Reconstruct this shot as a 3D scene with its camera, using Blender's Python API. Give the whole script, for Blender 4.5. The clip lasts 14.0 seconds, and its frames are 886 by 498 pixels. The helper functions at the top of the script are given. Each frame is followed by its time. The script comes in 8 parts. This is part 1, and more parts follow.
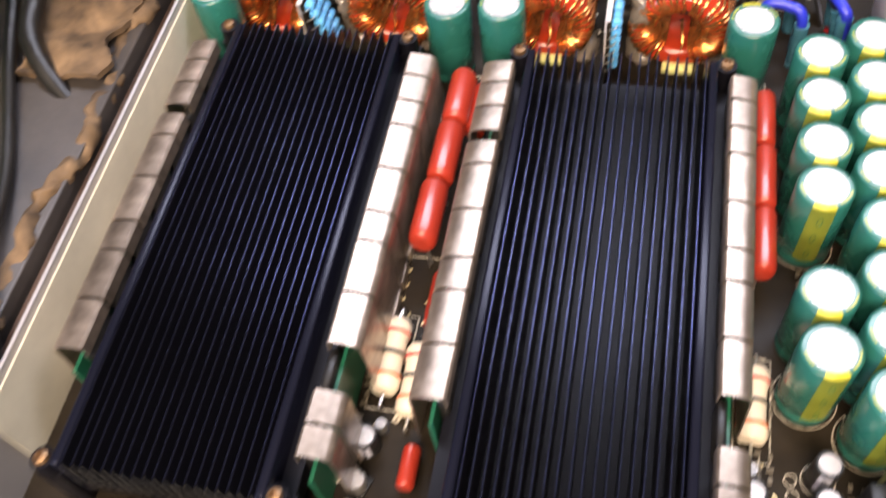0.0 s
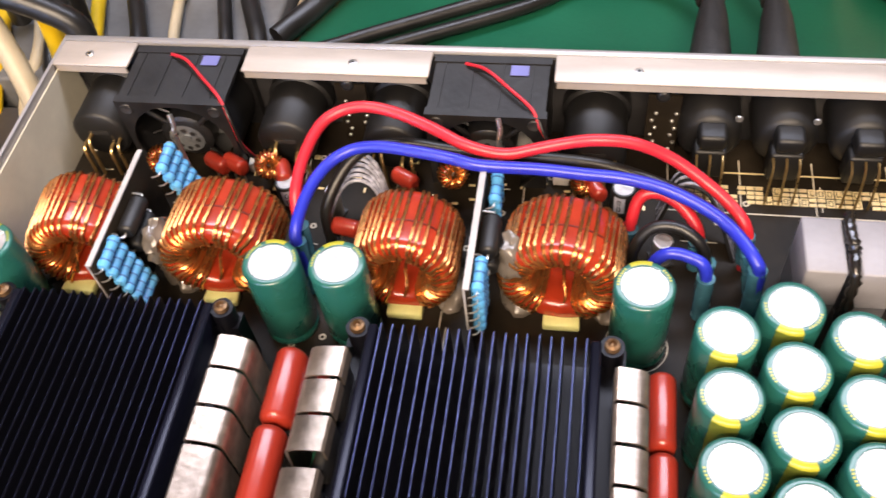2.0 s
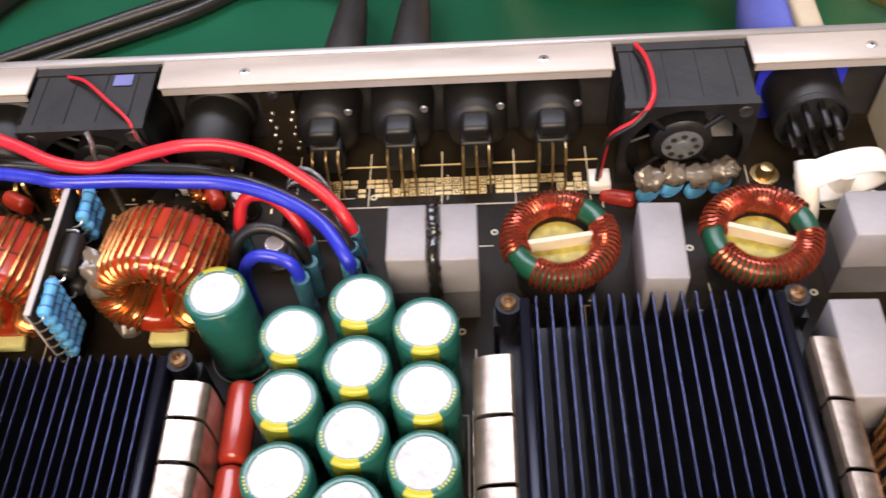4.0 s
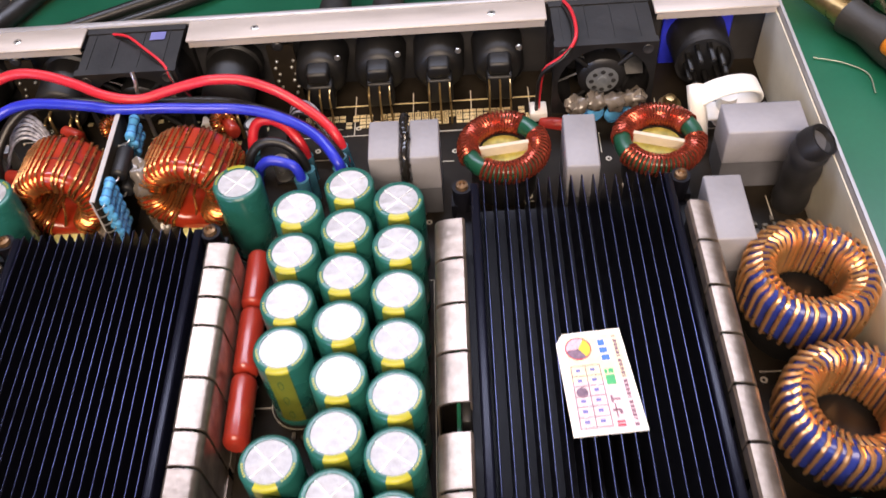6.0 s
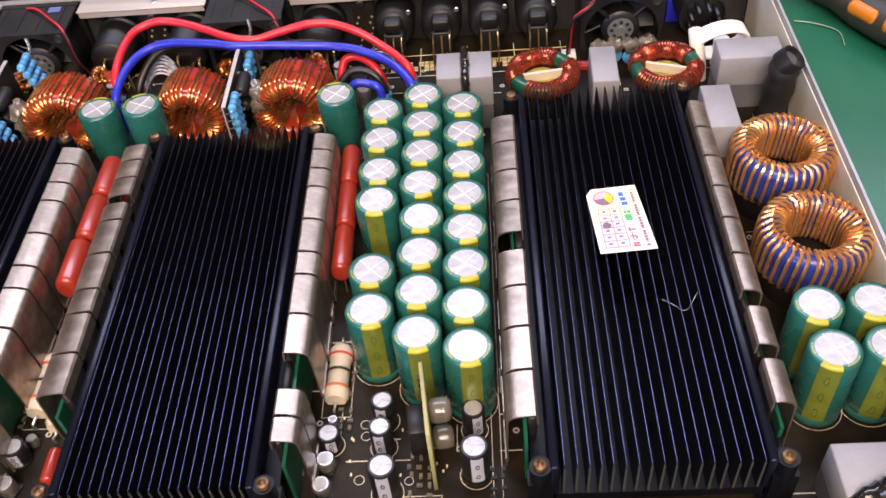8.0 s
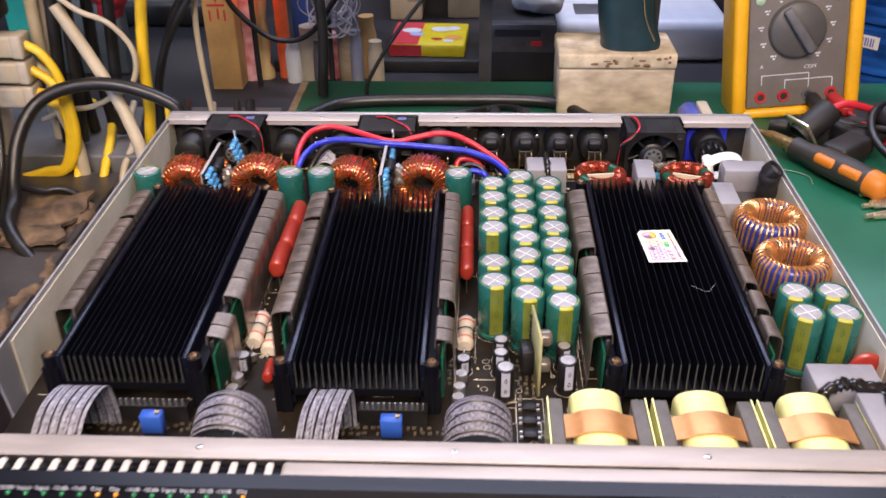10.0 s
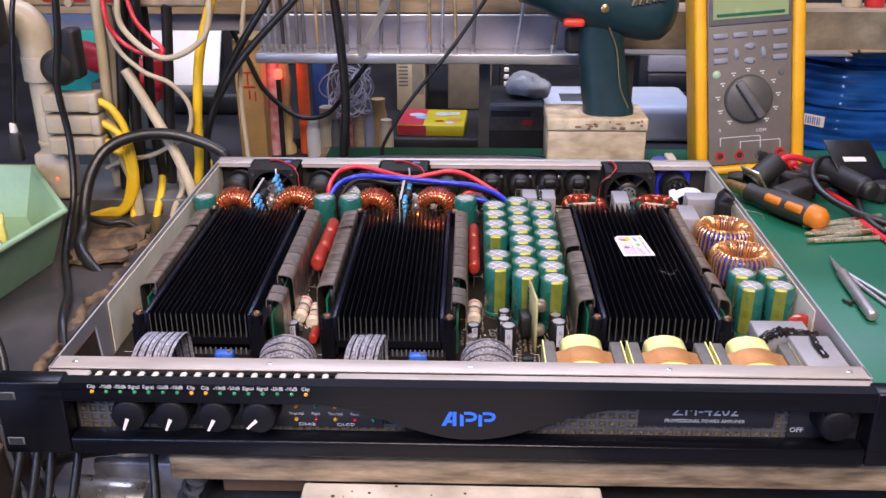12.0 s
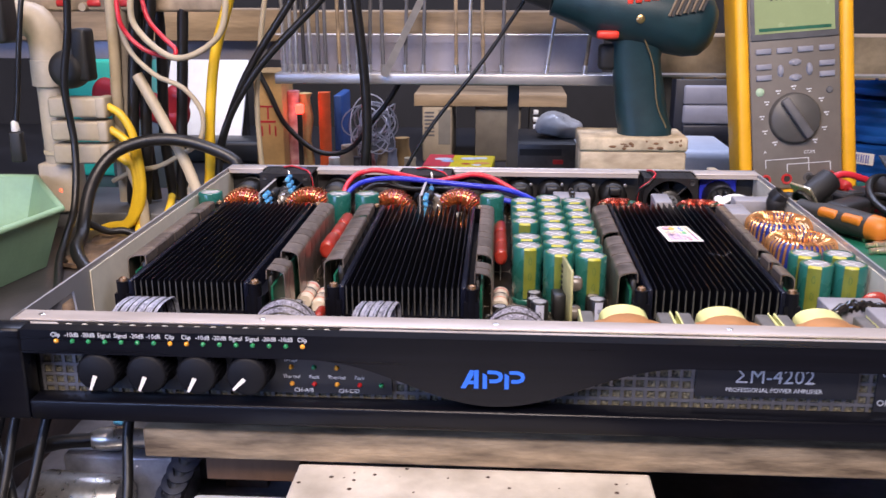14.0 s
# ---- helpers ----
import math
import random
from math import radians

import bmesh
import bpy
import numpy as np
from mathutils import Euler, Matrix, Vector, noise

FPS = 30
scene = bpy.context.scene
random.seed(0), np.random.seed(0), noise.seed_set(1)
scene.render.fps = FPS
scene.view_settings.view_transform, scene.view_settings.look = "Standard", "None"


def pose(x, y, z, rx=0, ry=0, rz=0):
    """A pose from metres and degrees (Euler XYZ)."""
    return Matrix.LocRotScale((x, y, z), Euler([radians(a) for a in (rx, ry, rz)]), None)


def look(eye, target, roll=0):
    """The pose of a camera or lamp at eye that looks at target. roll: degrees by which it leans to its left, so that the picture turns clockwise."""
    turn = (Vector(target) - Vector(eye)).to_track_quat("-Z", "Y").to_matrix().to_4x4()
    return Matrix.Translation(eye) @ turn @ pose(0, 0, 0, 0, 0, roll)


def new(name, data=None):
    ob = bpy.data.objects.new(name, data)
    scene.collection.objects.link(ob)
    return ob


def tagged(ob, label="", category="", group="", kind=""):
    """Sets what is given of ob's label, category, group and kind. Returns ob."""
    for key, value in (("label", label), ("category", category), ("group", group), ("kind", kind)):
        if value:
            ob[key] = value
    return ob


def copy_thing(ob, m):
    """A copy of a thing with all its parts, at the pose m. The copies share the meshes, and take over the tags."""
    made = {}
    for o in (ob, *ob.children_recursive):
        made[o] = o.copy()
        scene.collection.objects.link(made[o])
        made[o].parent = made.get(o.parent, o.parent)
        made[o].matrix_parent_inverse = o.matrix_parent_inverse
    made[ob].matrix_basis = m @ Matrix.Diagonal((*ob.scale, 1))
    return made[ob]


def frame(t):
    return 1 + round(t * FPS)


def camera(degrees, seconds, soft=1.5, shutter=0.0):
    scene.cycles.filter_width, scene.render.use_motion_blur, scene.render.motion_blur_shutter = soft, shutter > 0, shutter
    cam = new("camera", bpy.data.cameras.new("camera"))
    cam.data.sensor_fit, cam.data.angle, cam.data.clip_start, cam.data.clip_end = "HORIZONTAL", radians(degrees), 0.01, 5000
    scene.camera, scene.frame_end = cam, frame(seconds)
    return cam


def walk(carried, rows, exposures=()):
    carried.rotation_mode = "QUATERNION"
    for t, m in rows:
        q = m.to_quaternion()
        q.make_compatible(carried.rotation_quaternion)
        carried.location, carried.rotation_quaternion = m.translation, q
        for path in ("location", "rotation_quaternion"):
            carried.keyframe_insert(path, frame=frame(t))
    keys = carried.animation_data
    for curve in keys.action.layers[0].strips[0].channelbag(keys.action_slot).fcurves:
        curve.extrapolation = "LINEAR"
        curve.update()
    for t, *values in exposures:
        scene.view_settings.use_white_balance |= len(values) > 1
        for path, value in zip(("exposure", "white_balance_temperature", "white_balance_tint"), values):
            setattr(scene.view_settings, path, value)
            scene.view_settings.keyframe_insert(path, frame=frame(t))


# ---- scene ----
cam = camera(51.6, 14.0, shutter=0.45)
PATH = [
    (0, (0.182, 0.01, 0.287), (-0.185, 1.036, -1.39), -10.4),
    (0.5, (0.188, 0.06, 0.282), (-0.125, 1.145, -1.369), -7.2),
    (1, (0.187, 0.08, 0.281), (-0.134, 1.223, -1.328), -6.9),
    (1.5, (0.19, 0.109, 0.269), (-0.127, 1.256, -1.338), -7.9),
    (2, (0.205, 0.117, 0.268), (-0.104, 1.269, -1.337), -8.5),
    (2.5, (0.228, 0.125, 0.263), (-0.059, 1.27, -1.352), -9.0),
    (3, (0.259, 0.128, 0.256), (0.041, 1.288, -1.359), -8.1),
    (3.5, (0.284, 0.129, 0.254), (0.134, 1.304, -1.358), -6.7),
    (4, (0.299, 0.128, 0.251), (0.198, 1.319, -1.353), -5.8),
    (4.2, (0.305, 0.124, 0.256), (0.213, 1.311, -1.35), -5.8),
    (6.3, (0.308, 0.024, 0.288), (0.234, 1.279, -1.267), -5.6),
    (6.5, (0.307, 0.011, 0.291), (0.229, 1.27, -1.261), -5.7),
    (7, (0.303, -0.02, 0.29), (0.225, 1.268, -1.239), -5.2),
    (7.5, (0.297, -0.048, 0.299), (0.207, 1.269, -1.204), -5.7),
    (8, (0.292, -0.072, 0.303), (0.183, 1.284, -1.163), -6.2),
    (8.5, (0.284, -0.097, 0.307), (0.178, 1.321, -1.099), -5.3),
    (9, (0.273, -0.129, 0.313), (0.185, 1.386, -0.99), -3.4),
    (9.2, (0.264, -0.154, 0.319), (0.186, 1.409, -0.927), -2.4),
    (11.3, (0.221, -0.407, 0.319), (0.153, 1.4, -0.535), 0.2),
    (11.5, (0.224, -0.407, 0.315), (0.17, 1.408, -0.523), 0.1),
    (12, (0.225, -0.42, 0.298), (0.17, 1.414, -0.499), -0.1),
    (12.5, (0.224, -0.422, 0.282), (0.154, 1.431, -0.465), -0.1),
    (13, (0.23, -0.411, 0.254), (0.155, 1.466, -0.431), -0.2),
    (13.5, (0.232, -0.398, 0.219), (0.138, 1.506, -0.386), 0.0),
    (14, (0.227, -0.389, 0.197), (0.109, 1.524, -0.371), -0.0),
]
walk(cam, [(t, look(eye, target, roll)) for t, eye, target, roll in PATH],
     exposures=((0.0, 0.75, 8100, 3), (1.0, 0.63, 8100, 3), (2.5, 0.38, 8000, 3), (4.2, 0.17, 8000, 3), (6.3, 0.04, 7600, 6), (9.2, 0.06, 7400, 8), (11.3, 0.0, 6650, 10), (14.0, 0.10, 6600, 10)))

# ---------------------------------------------------------------- light
world = bpy.data.worlds.new("workshop_air")
scene.world = world
world.use_nodes = True
world.node_tree.nodes["Background"].inputs[0].default_value = (0.75, 0.82, 1.0, 1)
world.node_tree.nodes["Background"].inputs[1].default_value = 0.25


def area_lamp(name, eye, target, sx, sy, watts, colour):
    lamp = bpy.data.lights.new(name, "AREA")
    lamp.shape, lamp.size, lamp.size_y = "RECTANGLE", sx, sy
    lamp.energy, lamp.color = watts, colour
    ob = new(name, lamp)
    ob.matrix_world = look(eye, target)
    return ob


area_lamp("tube_lamp_over_bench", (0.28, 0.80, 1.08), (0.28, 0.40, 0.0), 1.4, 0.30, 19, (0.62, 0.68, 1.0))
area_lamp("ceiling_lamp", (0.10, -0.75, 1.35), (0.2, 0.35, 0.0), 1.1, 0.35, 27, (1.0, 0.80, 0.72))
# unseen fill added high at the front to brighten the background
area_lamp("far_ceiling_lamp", (0.35, -1.55, 1.45), (0.2, 0.6, 0.0), 1.2, 0.40, 38, (1.0, 0.87, 0.86))
area_lamp("side_lamp", (-0.75, -1.15, 0.42), (0.05, 0.0, 0.0), 0.7, 0.5, 15, (0.36, 0.50, 1.0))

# ---------------------------------------------------------------- materials
MATS = {}


def mat(name, rgb, rough=0.5, metal=0.0, vary=0.12, scale=60.0, bump=0.0, bscale=400.0, stretch=(1, 1, 1), rgb2=None,
        amount=0.5, coat=0.0, emit=0.0, per_object=0.0):
    """A surface with two scales of colour change, fine relief and uneven gloss."""
    if name in MATS:
        return MATS[name]
    m = bpy.data.materials.new(name)
    m.use_nodes = True
    nt = m.node_tree
    n, ln = nt.nodes, nt.links
    b = n["Principled BSDF"]
    b.inputs["Metallic"].default_value = metal
    b.inputs["Coat Weight"].default_value = coat
    co = n.new("ShaderNodeTexCoord")
    mp = n.new("ShaderNodeMapping")
    mp.inputs["Scale"].default_value = stretch
    ln.new(co.outputs["Object"], mp.inputs[0])
    big = n.new("ShaderNodeTexNoise")
    big.inputs["Scale"].default_value, big.inputs["Detail"].default_value = scale, 6
    fine = n.new("ShaderNodeTexNoise")
    fine.inputs["Scale"].default_value, fine.inputs["Detail"].default_value = bscale, 4
    for tex in (big, fine):
        ln.new(mp.outputs[0], tex.inputs["Vector"])
    ramp = n.new("ShaderNodeValToRGB")
    dark = tuple(c * (1 - vary) for c in rgb)
    light = rgb2 if rgb2 else tuple(min(1, c * (1 + vary)) for c in rgb)
    ramp.color_ramp.elements[0].color, ramp.color_ramp.elements[0].position = (*dark, 1), 0.5 - 0.25 * (1 - amount) - 0.1
    ramp.color_ramp.elements[1].color, ramp.color_ramp.elements[1].position = (*light, 1), 0.7
    ln.new(big.outputs[0], ramp.inputs[0])
    out = ramp.outputs[0]
    hue = n.new("ShaderNodeHueSaturation")
    ln.new(out, hue.inputs["Color"])
    vmap = n.new("ShaderNodeMapRange")
    vmap.inputs[3].default_value, vmap.inputs[4].default_value = 1 - vary * 0.5, 1 + vary * 0.5
    ln.new(fine.outputs[0], vmap.inputs[0])
    if per_object:
        info = n.new("ShaderNodeObjectInfo")
        om = n.new("ShaderNodeMapRange")
        om.inputs[3].default_value, om.inputs[4].default_value = 1 - per_object, 1 + per_object
        ln.new(info.outputs["Random"], om.inputs[0])
        mul = n.new("ShaderNodeMath")
        mul.operation = "MULTIPLY"
        ln.new(vmap.outputs[0], mul.inputs[0])
        ln.new(om.outputs[0], mul.inputs[1])
        ln.new(mul.outputs[0], hue.inputs["Value"])
    else:
        ln.new(vmap.outputs[0], hue.inputs["Value"])
    ln.new(hue.outputs[0], b.inputs["Base Color"])
    rm = n.new("ShaderNodeMapRange")
    rm.inputs[3].default_value, rm.inputs[4].default_value = max(0.03, rough - 0.1), min(1, rough + 0.1)
    ln.new(big.outputs[0], rm.inputs[0])
    ln.new(rm.outputs[0], b.inputs["Roughness"])
    if bump:
        bp = n.new("ShaderNodeBump")
        bp.inputs["Strength"].default_value, bp.inputs["Distance"].default_value = bump, 0.001
        ln.new(fine.outputs[0], bp.inputs["Height"])
        ln.new(bp.outputs[0], b.inputs["Normal"])
    if emit:
        b.inputs["Emission Color"].default_value = (*rgb, 1)
        b.inputs["Emission Strength"].default_value = emit
    MATS[name] = m
    return m


STEEL = mat("painted grey steel sheet", (0.42, 0.41, 0.42), 0.42, 0.5, 0.08, 30, 0.05, 700)
FLANGE = mat("bare zinc steel flange", (0.47, 0.42, 0.385), 0.48, 0.35, 0.14, 25, 0.06, 500, (1, 6, 1))
CREAM = mat("cream insulating sheet", (0.62, 0.58, 0.47), 0.55, 0, 0.12, 40, 0.05, 300)
BLACKMETAL = mat("black painted metal inside", (0.024, 0.023, 0.024), 0.5, 0, 0.35, 50, 0.1, 500)
ANODISED = mat("black anodised aluminium", (0.006, 0.006, 0.009), 0.36, 0.15, 0.3, 40, 0.05, 900, (1, 0.1, 1))
ANODISED.node_tree.nodes["Principled BSDF"].inputs["Specular IOR Level"].default_value = 0.18
SIDEBAR = mat("smooth black anodised side", (0.008, 0.009, 0.018), 0.24, 0.3, 0.3, 60, 0.04, 700, (1, 0.1, 1))
SIDEBAR.node_tree.nodes["Principled BSDF"].inputs["Specular IOR Level"].default_value = 0.25
# bluish lamp glint along the fin tops, put into the colour
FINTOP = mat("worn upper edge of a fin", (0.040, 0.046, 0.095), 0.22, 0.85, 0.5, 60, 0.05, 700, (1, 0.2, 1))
FINCUT = mat("cut edge of black aluminium", (0.10, 0.097, 0.09), 0.42, 0.6, 0.5, 200, 0.1, 600)
PCB = mat("dark brown circuit board", (0.017, 0.013, 0.009), 0.45, 0, 0.4, 60, 0.05, 300)
PCB.node_tree.nodes["Principled BSDF"].inputs["Specular IOR Level"].default_value = 0.12
GOLD = mat("gold plated pad", (0.85, 0.68, 0.38), 0.4, 0.25, 0.2, 300, 0.05, 600)
SILK = mat("white board print", (0.55, 0.50, 0.40), 0.6, 0, 0.2, 300)
CLIP = mat("worn nickel spring steel", (0.345, 0.280, 0.232), 0.34, 0.82, 0.45, 110, 0.12, 420, (1, 1, 1), per_object=0.18)
SLEEVE = mat("green capacitor sleeve", (0.014, 0.108, 0.088), 0.28, 0, 0.15, 60, 0.03, 300, coat=0.3, per_object=0.1)
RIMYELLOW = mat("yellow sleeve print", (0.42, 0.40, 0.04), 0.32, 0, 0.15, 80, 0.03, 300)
# same stripe on the upright side, its shade mixed into the colour
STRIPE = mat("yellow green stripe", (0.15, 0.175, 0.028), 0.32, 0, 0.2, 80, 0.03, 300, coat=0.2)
STRIPEMARK = mat("dark green print", (0.03, 0.10, 0.03), 0.4, 0, 0.1)
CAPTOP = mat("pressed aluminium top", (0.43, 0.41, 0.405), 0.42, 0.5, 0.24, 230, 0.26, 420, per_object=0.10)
# paler than the top plate: the glint of the creases is painted in
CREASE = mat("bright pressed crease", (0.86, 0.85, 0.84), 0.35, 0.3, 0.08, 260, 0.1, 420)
REDFILM = mat("red epoxy film capacitor", (0.31, 0.027, 0.016), 0.32, 0, 0.15, 60, 0.05, 300, coat=0.4)
REDCORE = mat("red lacquered core", (0.30, 0.028, 0.012), 0.22, 0, 0.3, 80, 0.05, 300, coat=0.4)
COPPER = mat("enamelled copper wire", (0.60, 0.25, 0.085), 0.27, 0.9, 0.2, 150, 0.05, 500)
BRIGHTCOPPER = mat("fresh enamelled copper wire", (0.84, 0.44, 0.18), 0.30, 0.8, 0.15, 150, 0.05, 500)
COPPERTAPE = mat("copper foil band", (0.62, 0.30, 0.12), 0.34, 0.5, 0.2, 70, 0.2, 200)
BLUECORE = mat("blue lacquered core", (0.02, 0.035, 0.22), 0.3, 0, 0.2, 80)
GREENCORE = mat("green lacquered core", (0.008, 0.07, 0.04), 0.3, 0, 0.2, 80)
REDWIRE = mat("red enamel wire", (0.40, 0.075, 0.045), 0.26, 0.75, 0.25, 200)
BLACKPLASTIC = mat("black moulded plastic", (0.010, 0.0096, 0.010), 0.46, 0, 0.45, 80, 0.15, 300)
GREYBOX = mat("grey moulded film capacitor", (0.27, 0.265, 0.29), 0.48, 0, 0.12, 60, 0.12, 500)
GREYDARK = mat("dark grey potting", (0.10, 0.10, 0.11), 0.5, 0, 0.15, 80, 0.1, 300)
GLUE = mat("black glossy glue", (0.014, 0.012, 0.011), 0.2, 0, 0.3, 90, 0.5, 120, coat=0.3)
AMBERGLUE = mat("smoked clear glue", (0.13, 0.11, 0.092), 0.22, 0, 0.4, 120, 0.5, 200, coat=0.5)
RESBLUE = mat("light blue resistor lacquer", (0.09, 0.36, 0.66), 0.33, 0, 0.2, 100)
RESTAN = mat("off white ceramic resistor", (0.62, 0.54, 0.43), 0.5, 0, 0.12, 80, 0.1, 300)
TIN = mat("tinned lead", (0.65, 0.63, 0.60), 0.3, 0.9, 0.15, 200)
WHITEP = mat("white plastic", (0.75, 0.73, 0.70), 0.4, 0, 0.1, 60)
WIRERED = mat("red cable sheath", (0.52, 0.02, 0.035), 0.35, 0, 0.15, 60, 0.03, 300)
WIREBLUE = mat("blue cable sheath", (0.016, 0.028, 0.42), 0.33, 0, 0.15, 60)
WIREBLACK = mat("black cable sheath", (0.010, 0.0095, 0.0095), 0.38, 0, 0.3, 60, 0.05, 300)
YELLOWTAPE = mat("yellow polyester tape", (0.78, 0.78, 0.34), 0.33, 0, 0.15, 90, 0.2, 160, coat=0.3)
FERRITE = mat("grey ferrite core", (0.12, 0.115, 0.11), 0.55, 0, 0.2, 120, 0.2, 400)
GREENPCB = mat("green circuit board", (0.008, 0.10, 0.058), 0.4, 0, 0.2, 90)
BRAID = mat("grey twisted ribbon wire", (0.24, 0.24, 0.29), 0.40, 0.2, 0.5, 500, 0.3, 900, rgb2=(0.50, 0.50, 0.58))
DARKBRAID = mat("dark twisted ribbon wire", (0.045, 0.045, 0.075), 0.40, 0, 0.8, 900, 0.3, 900, rgb2=(0.34, 0.34, 0.44))
TRIMBLUE = mat("blue trimmer", (0.03, 0.11, 0.50), 0.4, 0, 0.1, 80)
PANEL = mat("brushed black front panel", (0.0030, 0.0033, 0.0058), 0.30, 0.0, 0.3, 60, 0.05, 500, (0.08, 1, 6))
PANEL.node_tree.nodes["Principled BSDF"].inputs["Specular IOR Level"].default_value = 0.26
MESHBLK = mat("black punched mesh", (0.19, 0.185, 0.20), 0.4, 0.5, 0.2, 90)
KNOB = mat("dark rubber knob", (0.0030, 0.0034, 0.0060), 0.6, 0, 0.2, 90, 0.1, 400)
KNOB.node_tree.nodes["Principled BSDF"].inputs["Specular IOR Level"].default_value = 0.25
LOGOBLUE = mat("blue printed mark", (0.02, 0.14, 0.75), 0.4, 0, 0.05)
PRINT = mat("white printed lettering", (0.58, 0.60, 0.64), 0.5, 0, 0.05)
GREYPLATE = mat("dark grey printed plate", (0.020, 0.021, 0.027), 0.4, 0, 0.1)
LABELWHITE = mat("white paper label", (0.80, 0.78, 0.72), 0.35, 0, 0.05, 60)
DULLCHIP = mat("dull soldered chip", (0.13, 0.11, 0.08), 0.5, 0.2, 0.4, 300)
LUGSCREW = mat("tarnished copper screw", (0.20, 0.105, 0.055), 0.42, 0.8, 0.5, 500, rgb2=(0.36, 0.22, 0.12))
BRASS = mat("brass contact", (0.55, 0.38, 0.17), 0.3, 0.9, 0.2, 200)
WHITECABLE = mat("pale wire strand", (0.22, 0.19, 0.15), 0.4)
ORANGE = mat("orange lamp lens", (0.75, 0.33, 0.03), 0.2, 0, 0.1, coat=0.5)
GREENLED = mat("green lamp lens", (0.02, 0.22, 0.08), 0.2, 0, 0.1, coat=0.5)
REDLED = mat("red lamp lens", (0.50, 0.02, 0.02), 0.2, 0, 0.1, coat=0.5)

# ---------------------------------------------------------------- mesh helpers


def box(bm, x0, x1, y0, y1, z0, z1, bevel=0.0, seg=2, turn=None):
    """A box, its edges rounded by bevel."""
    m = Matrix.LocRotScale(((x0 + x1) / 2, (y0 + y1) / 2, (z0 + z1) / 2), turn, (abs(x1 - x0), abs(y1 - y0), abs(z1 - z0)))
    vs = bmesh.ops.create_cube(bm, size=1, matrix=m)["verts"]
    if bevel:
        es = list({e for v in vs for e in v.link_edges})
        bmesh.ops.bevel(bm, geom=es, offset=bevel, segments=seg, profile=0.5, affect="EDGES", clamp_overlap=True)
    return bm


def cyl(bm, p0, p1, r, seg=16, r2=None):
    """A capped cylinder or cone from p0 to p1."""
    p0, p1 = Vector(p0), Vector(p1)
    d = p1 - p0
    m = Matrix.Translation((p0 + p1) / 2) @ d.to_track_quat("Z", "Y").to_matrix().to_4x4()
    bmesh.ops.create_cone(bm, cap_ends=True, segments=seg, radius1=r, radius2=r if r2 is None else r2, depth=d.length, matrix=m)
    return bm


def lathe(bm, profile, seg=28, a0=0.0, a1=2 * math.pi, m=Matrix()):
    """Turns (radius, height) pairs about z, from angle a0 to a1."""
    full = abs(a1 - a0 - 2 * math.pi) < 1e-6
    count = seg if full else seg + 1
    rings = []
    for r, z in profile:
        if r < 1e-7:
            v = bm.verts.new(m @ Vector((0, 0, z)))
            rings.append([v] * count)
        else:
            rings.append([bm.verts.new(m @ Vector((r * math.cos(a0 + (a1 - a0) * k / seg), r * math.sin(a0 + (a1 - a0) * k / seg), z))) for k in range(count)])
    for a, b in zip(rings, rings[1:]):
        for k in range(seg):
            k2 = (k + 1) % count
            f = []
            for v in (a[k], a[k2], b[k2], b[k]):
                if v not in f:
                    f.append(v)
            if len(f) > 2:
                bm.faces.new(f)
    return bm


def smooth_line(pts, steps=6):
    """A curve through pts, as a list of Vectors."""
    p = [Vector(q) for q in pts]
    p = [2 * p[0] - p[1]] + p + [2 * p[-1] - p[-2]]
    out = []
    for i in range(1, len(p) - 2):
        for s in range(steps):
            t = s / steps
            out.append(0.5 * (2 * p[i] + (p[i + 1] - p[i - 1]) * t + (2 * p[i - 1] - 5 * p[i] + 4 * p[i + 1] - p[i + 2]) * t * t
                              + (3 * p[i] - p[i - 1] - 3 * p[i + 1] + p[i + 2]) * t ** 3))
    out.append(p[-2])
    return out


def sweep(bm, line, r, seg=8, closed=False):
    """A round wire along a line of Vectors."""
    n = len(line)
    rings, up = [], None
    for i, p in enumerate(line):
        a = line[(i - 1) % n] if closed or i else p
        b = line[(i + 1) % n] if closed or i < n - 1 else p
        d = (b - a).normalized()
        if up is None:
            up = d.orthogonal().normalized()
        up = (up - d * up.dot(d)).normalized()
        side = d.cross(up)
        rr = r[i] if isinstance(r, (list, tuple)) else r
        rings.append([bm.verts.new(p + (up * math.cos(2 * math.pi * k / seg) + side * math.sin(2 * math.pi * k / seg)) * rr) for k in range(seg)])
    for i in range(n if closed else n - 1):
        a, b = rings[i], rings[(i + 1) % n]
        for k in range(seg):
            bm.faces.new((a[k], a[(k + 1) % seg], b[(k + 1) % seg], b[k]))
    if not closed:
        bm.faces.new(rings[0][::-1])
        bm.faces.new(rings[-1])
    return bm


def wire(pts, r, seg=8, steps=6):
    return sweep(bmesh.new(), smooth_line(pts, steps), r, seg)


def prism(bm, outline, y0, y1, axis="y"):
    """An outline of (a, b) pairs drawn out along one axis: y: (x, z); z: (x, y); x: (y, z)."""
    def at(a, b, c):
        return {"y": (a, c, b), "z": (a, b, c), "x": (c, a, b)}[axis]
    n = len(outline)
    lo = [bm.verts.new(at(a, b, y0)) for a, b in outline]
    hi = [bm.verts.new(at(a, b, y1)) for a, b in outline]
    for k in range(n):
        bm.faces.new((lo[k], lo[(k + 1) % n], hi[(k + 1) % n], hi[k]))
    bm.faces.new(lo[::-1])
    bm.faces.new(hi)
    bmesh.ops.recalc_face_normals(bm, faces=bm.faces)
    return bm


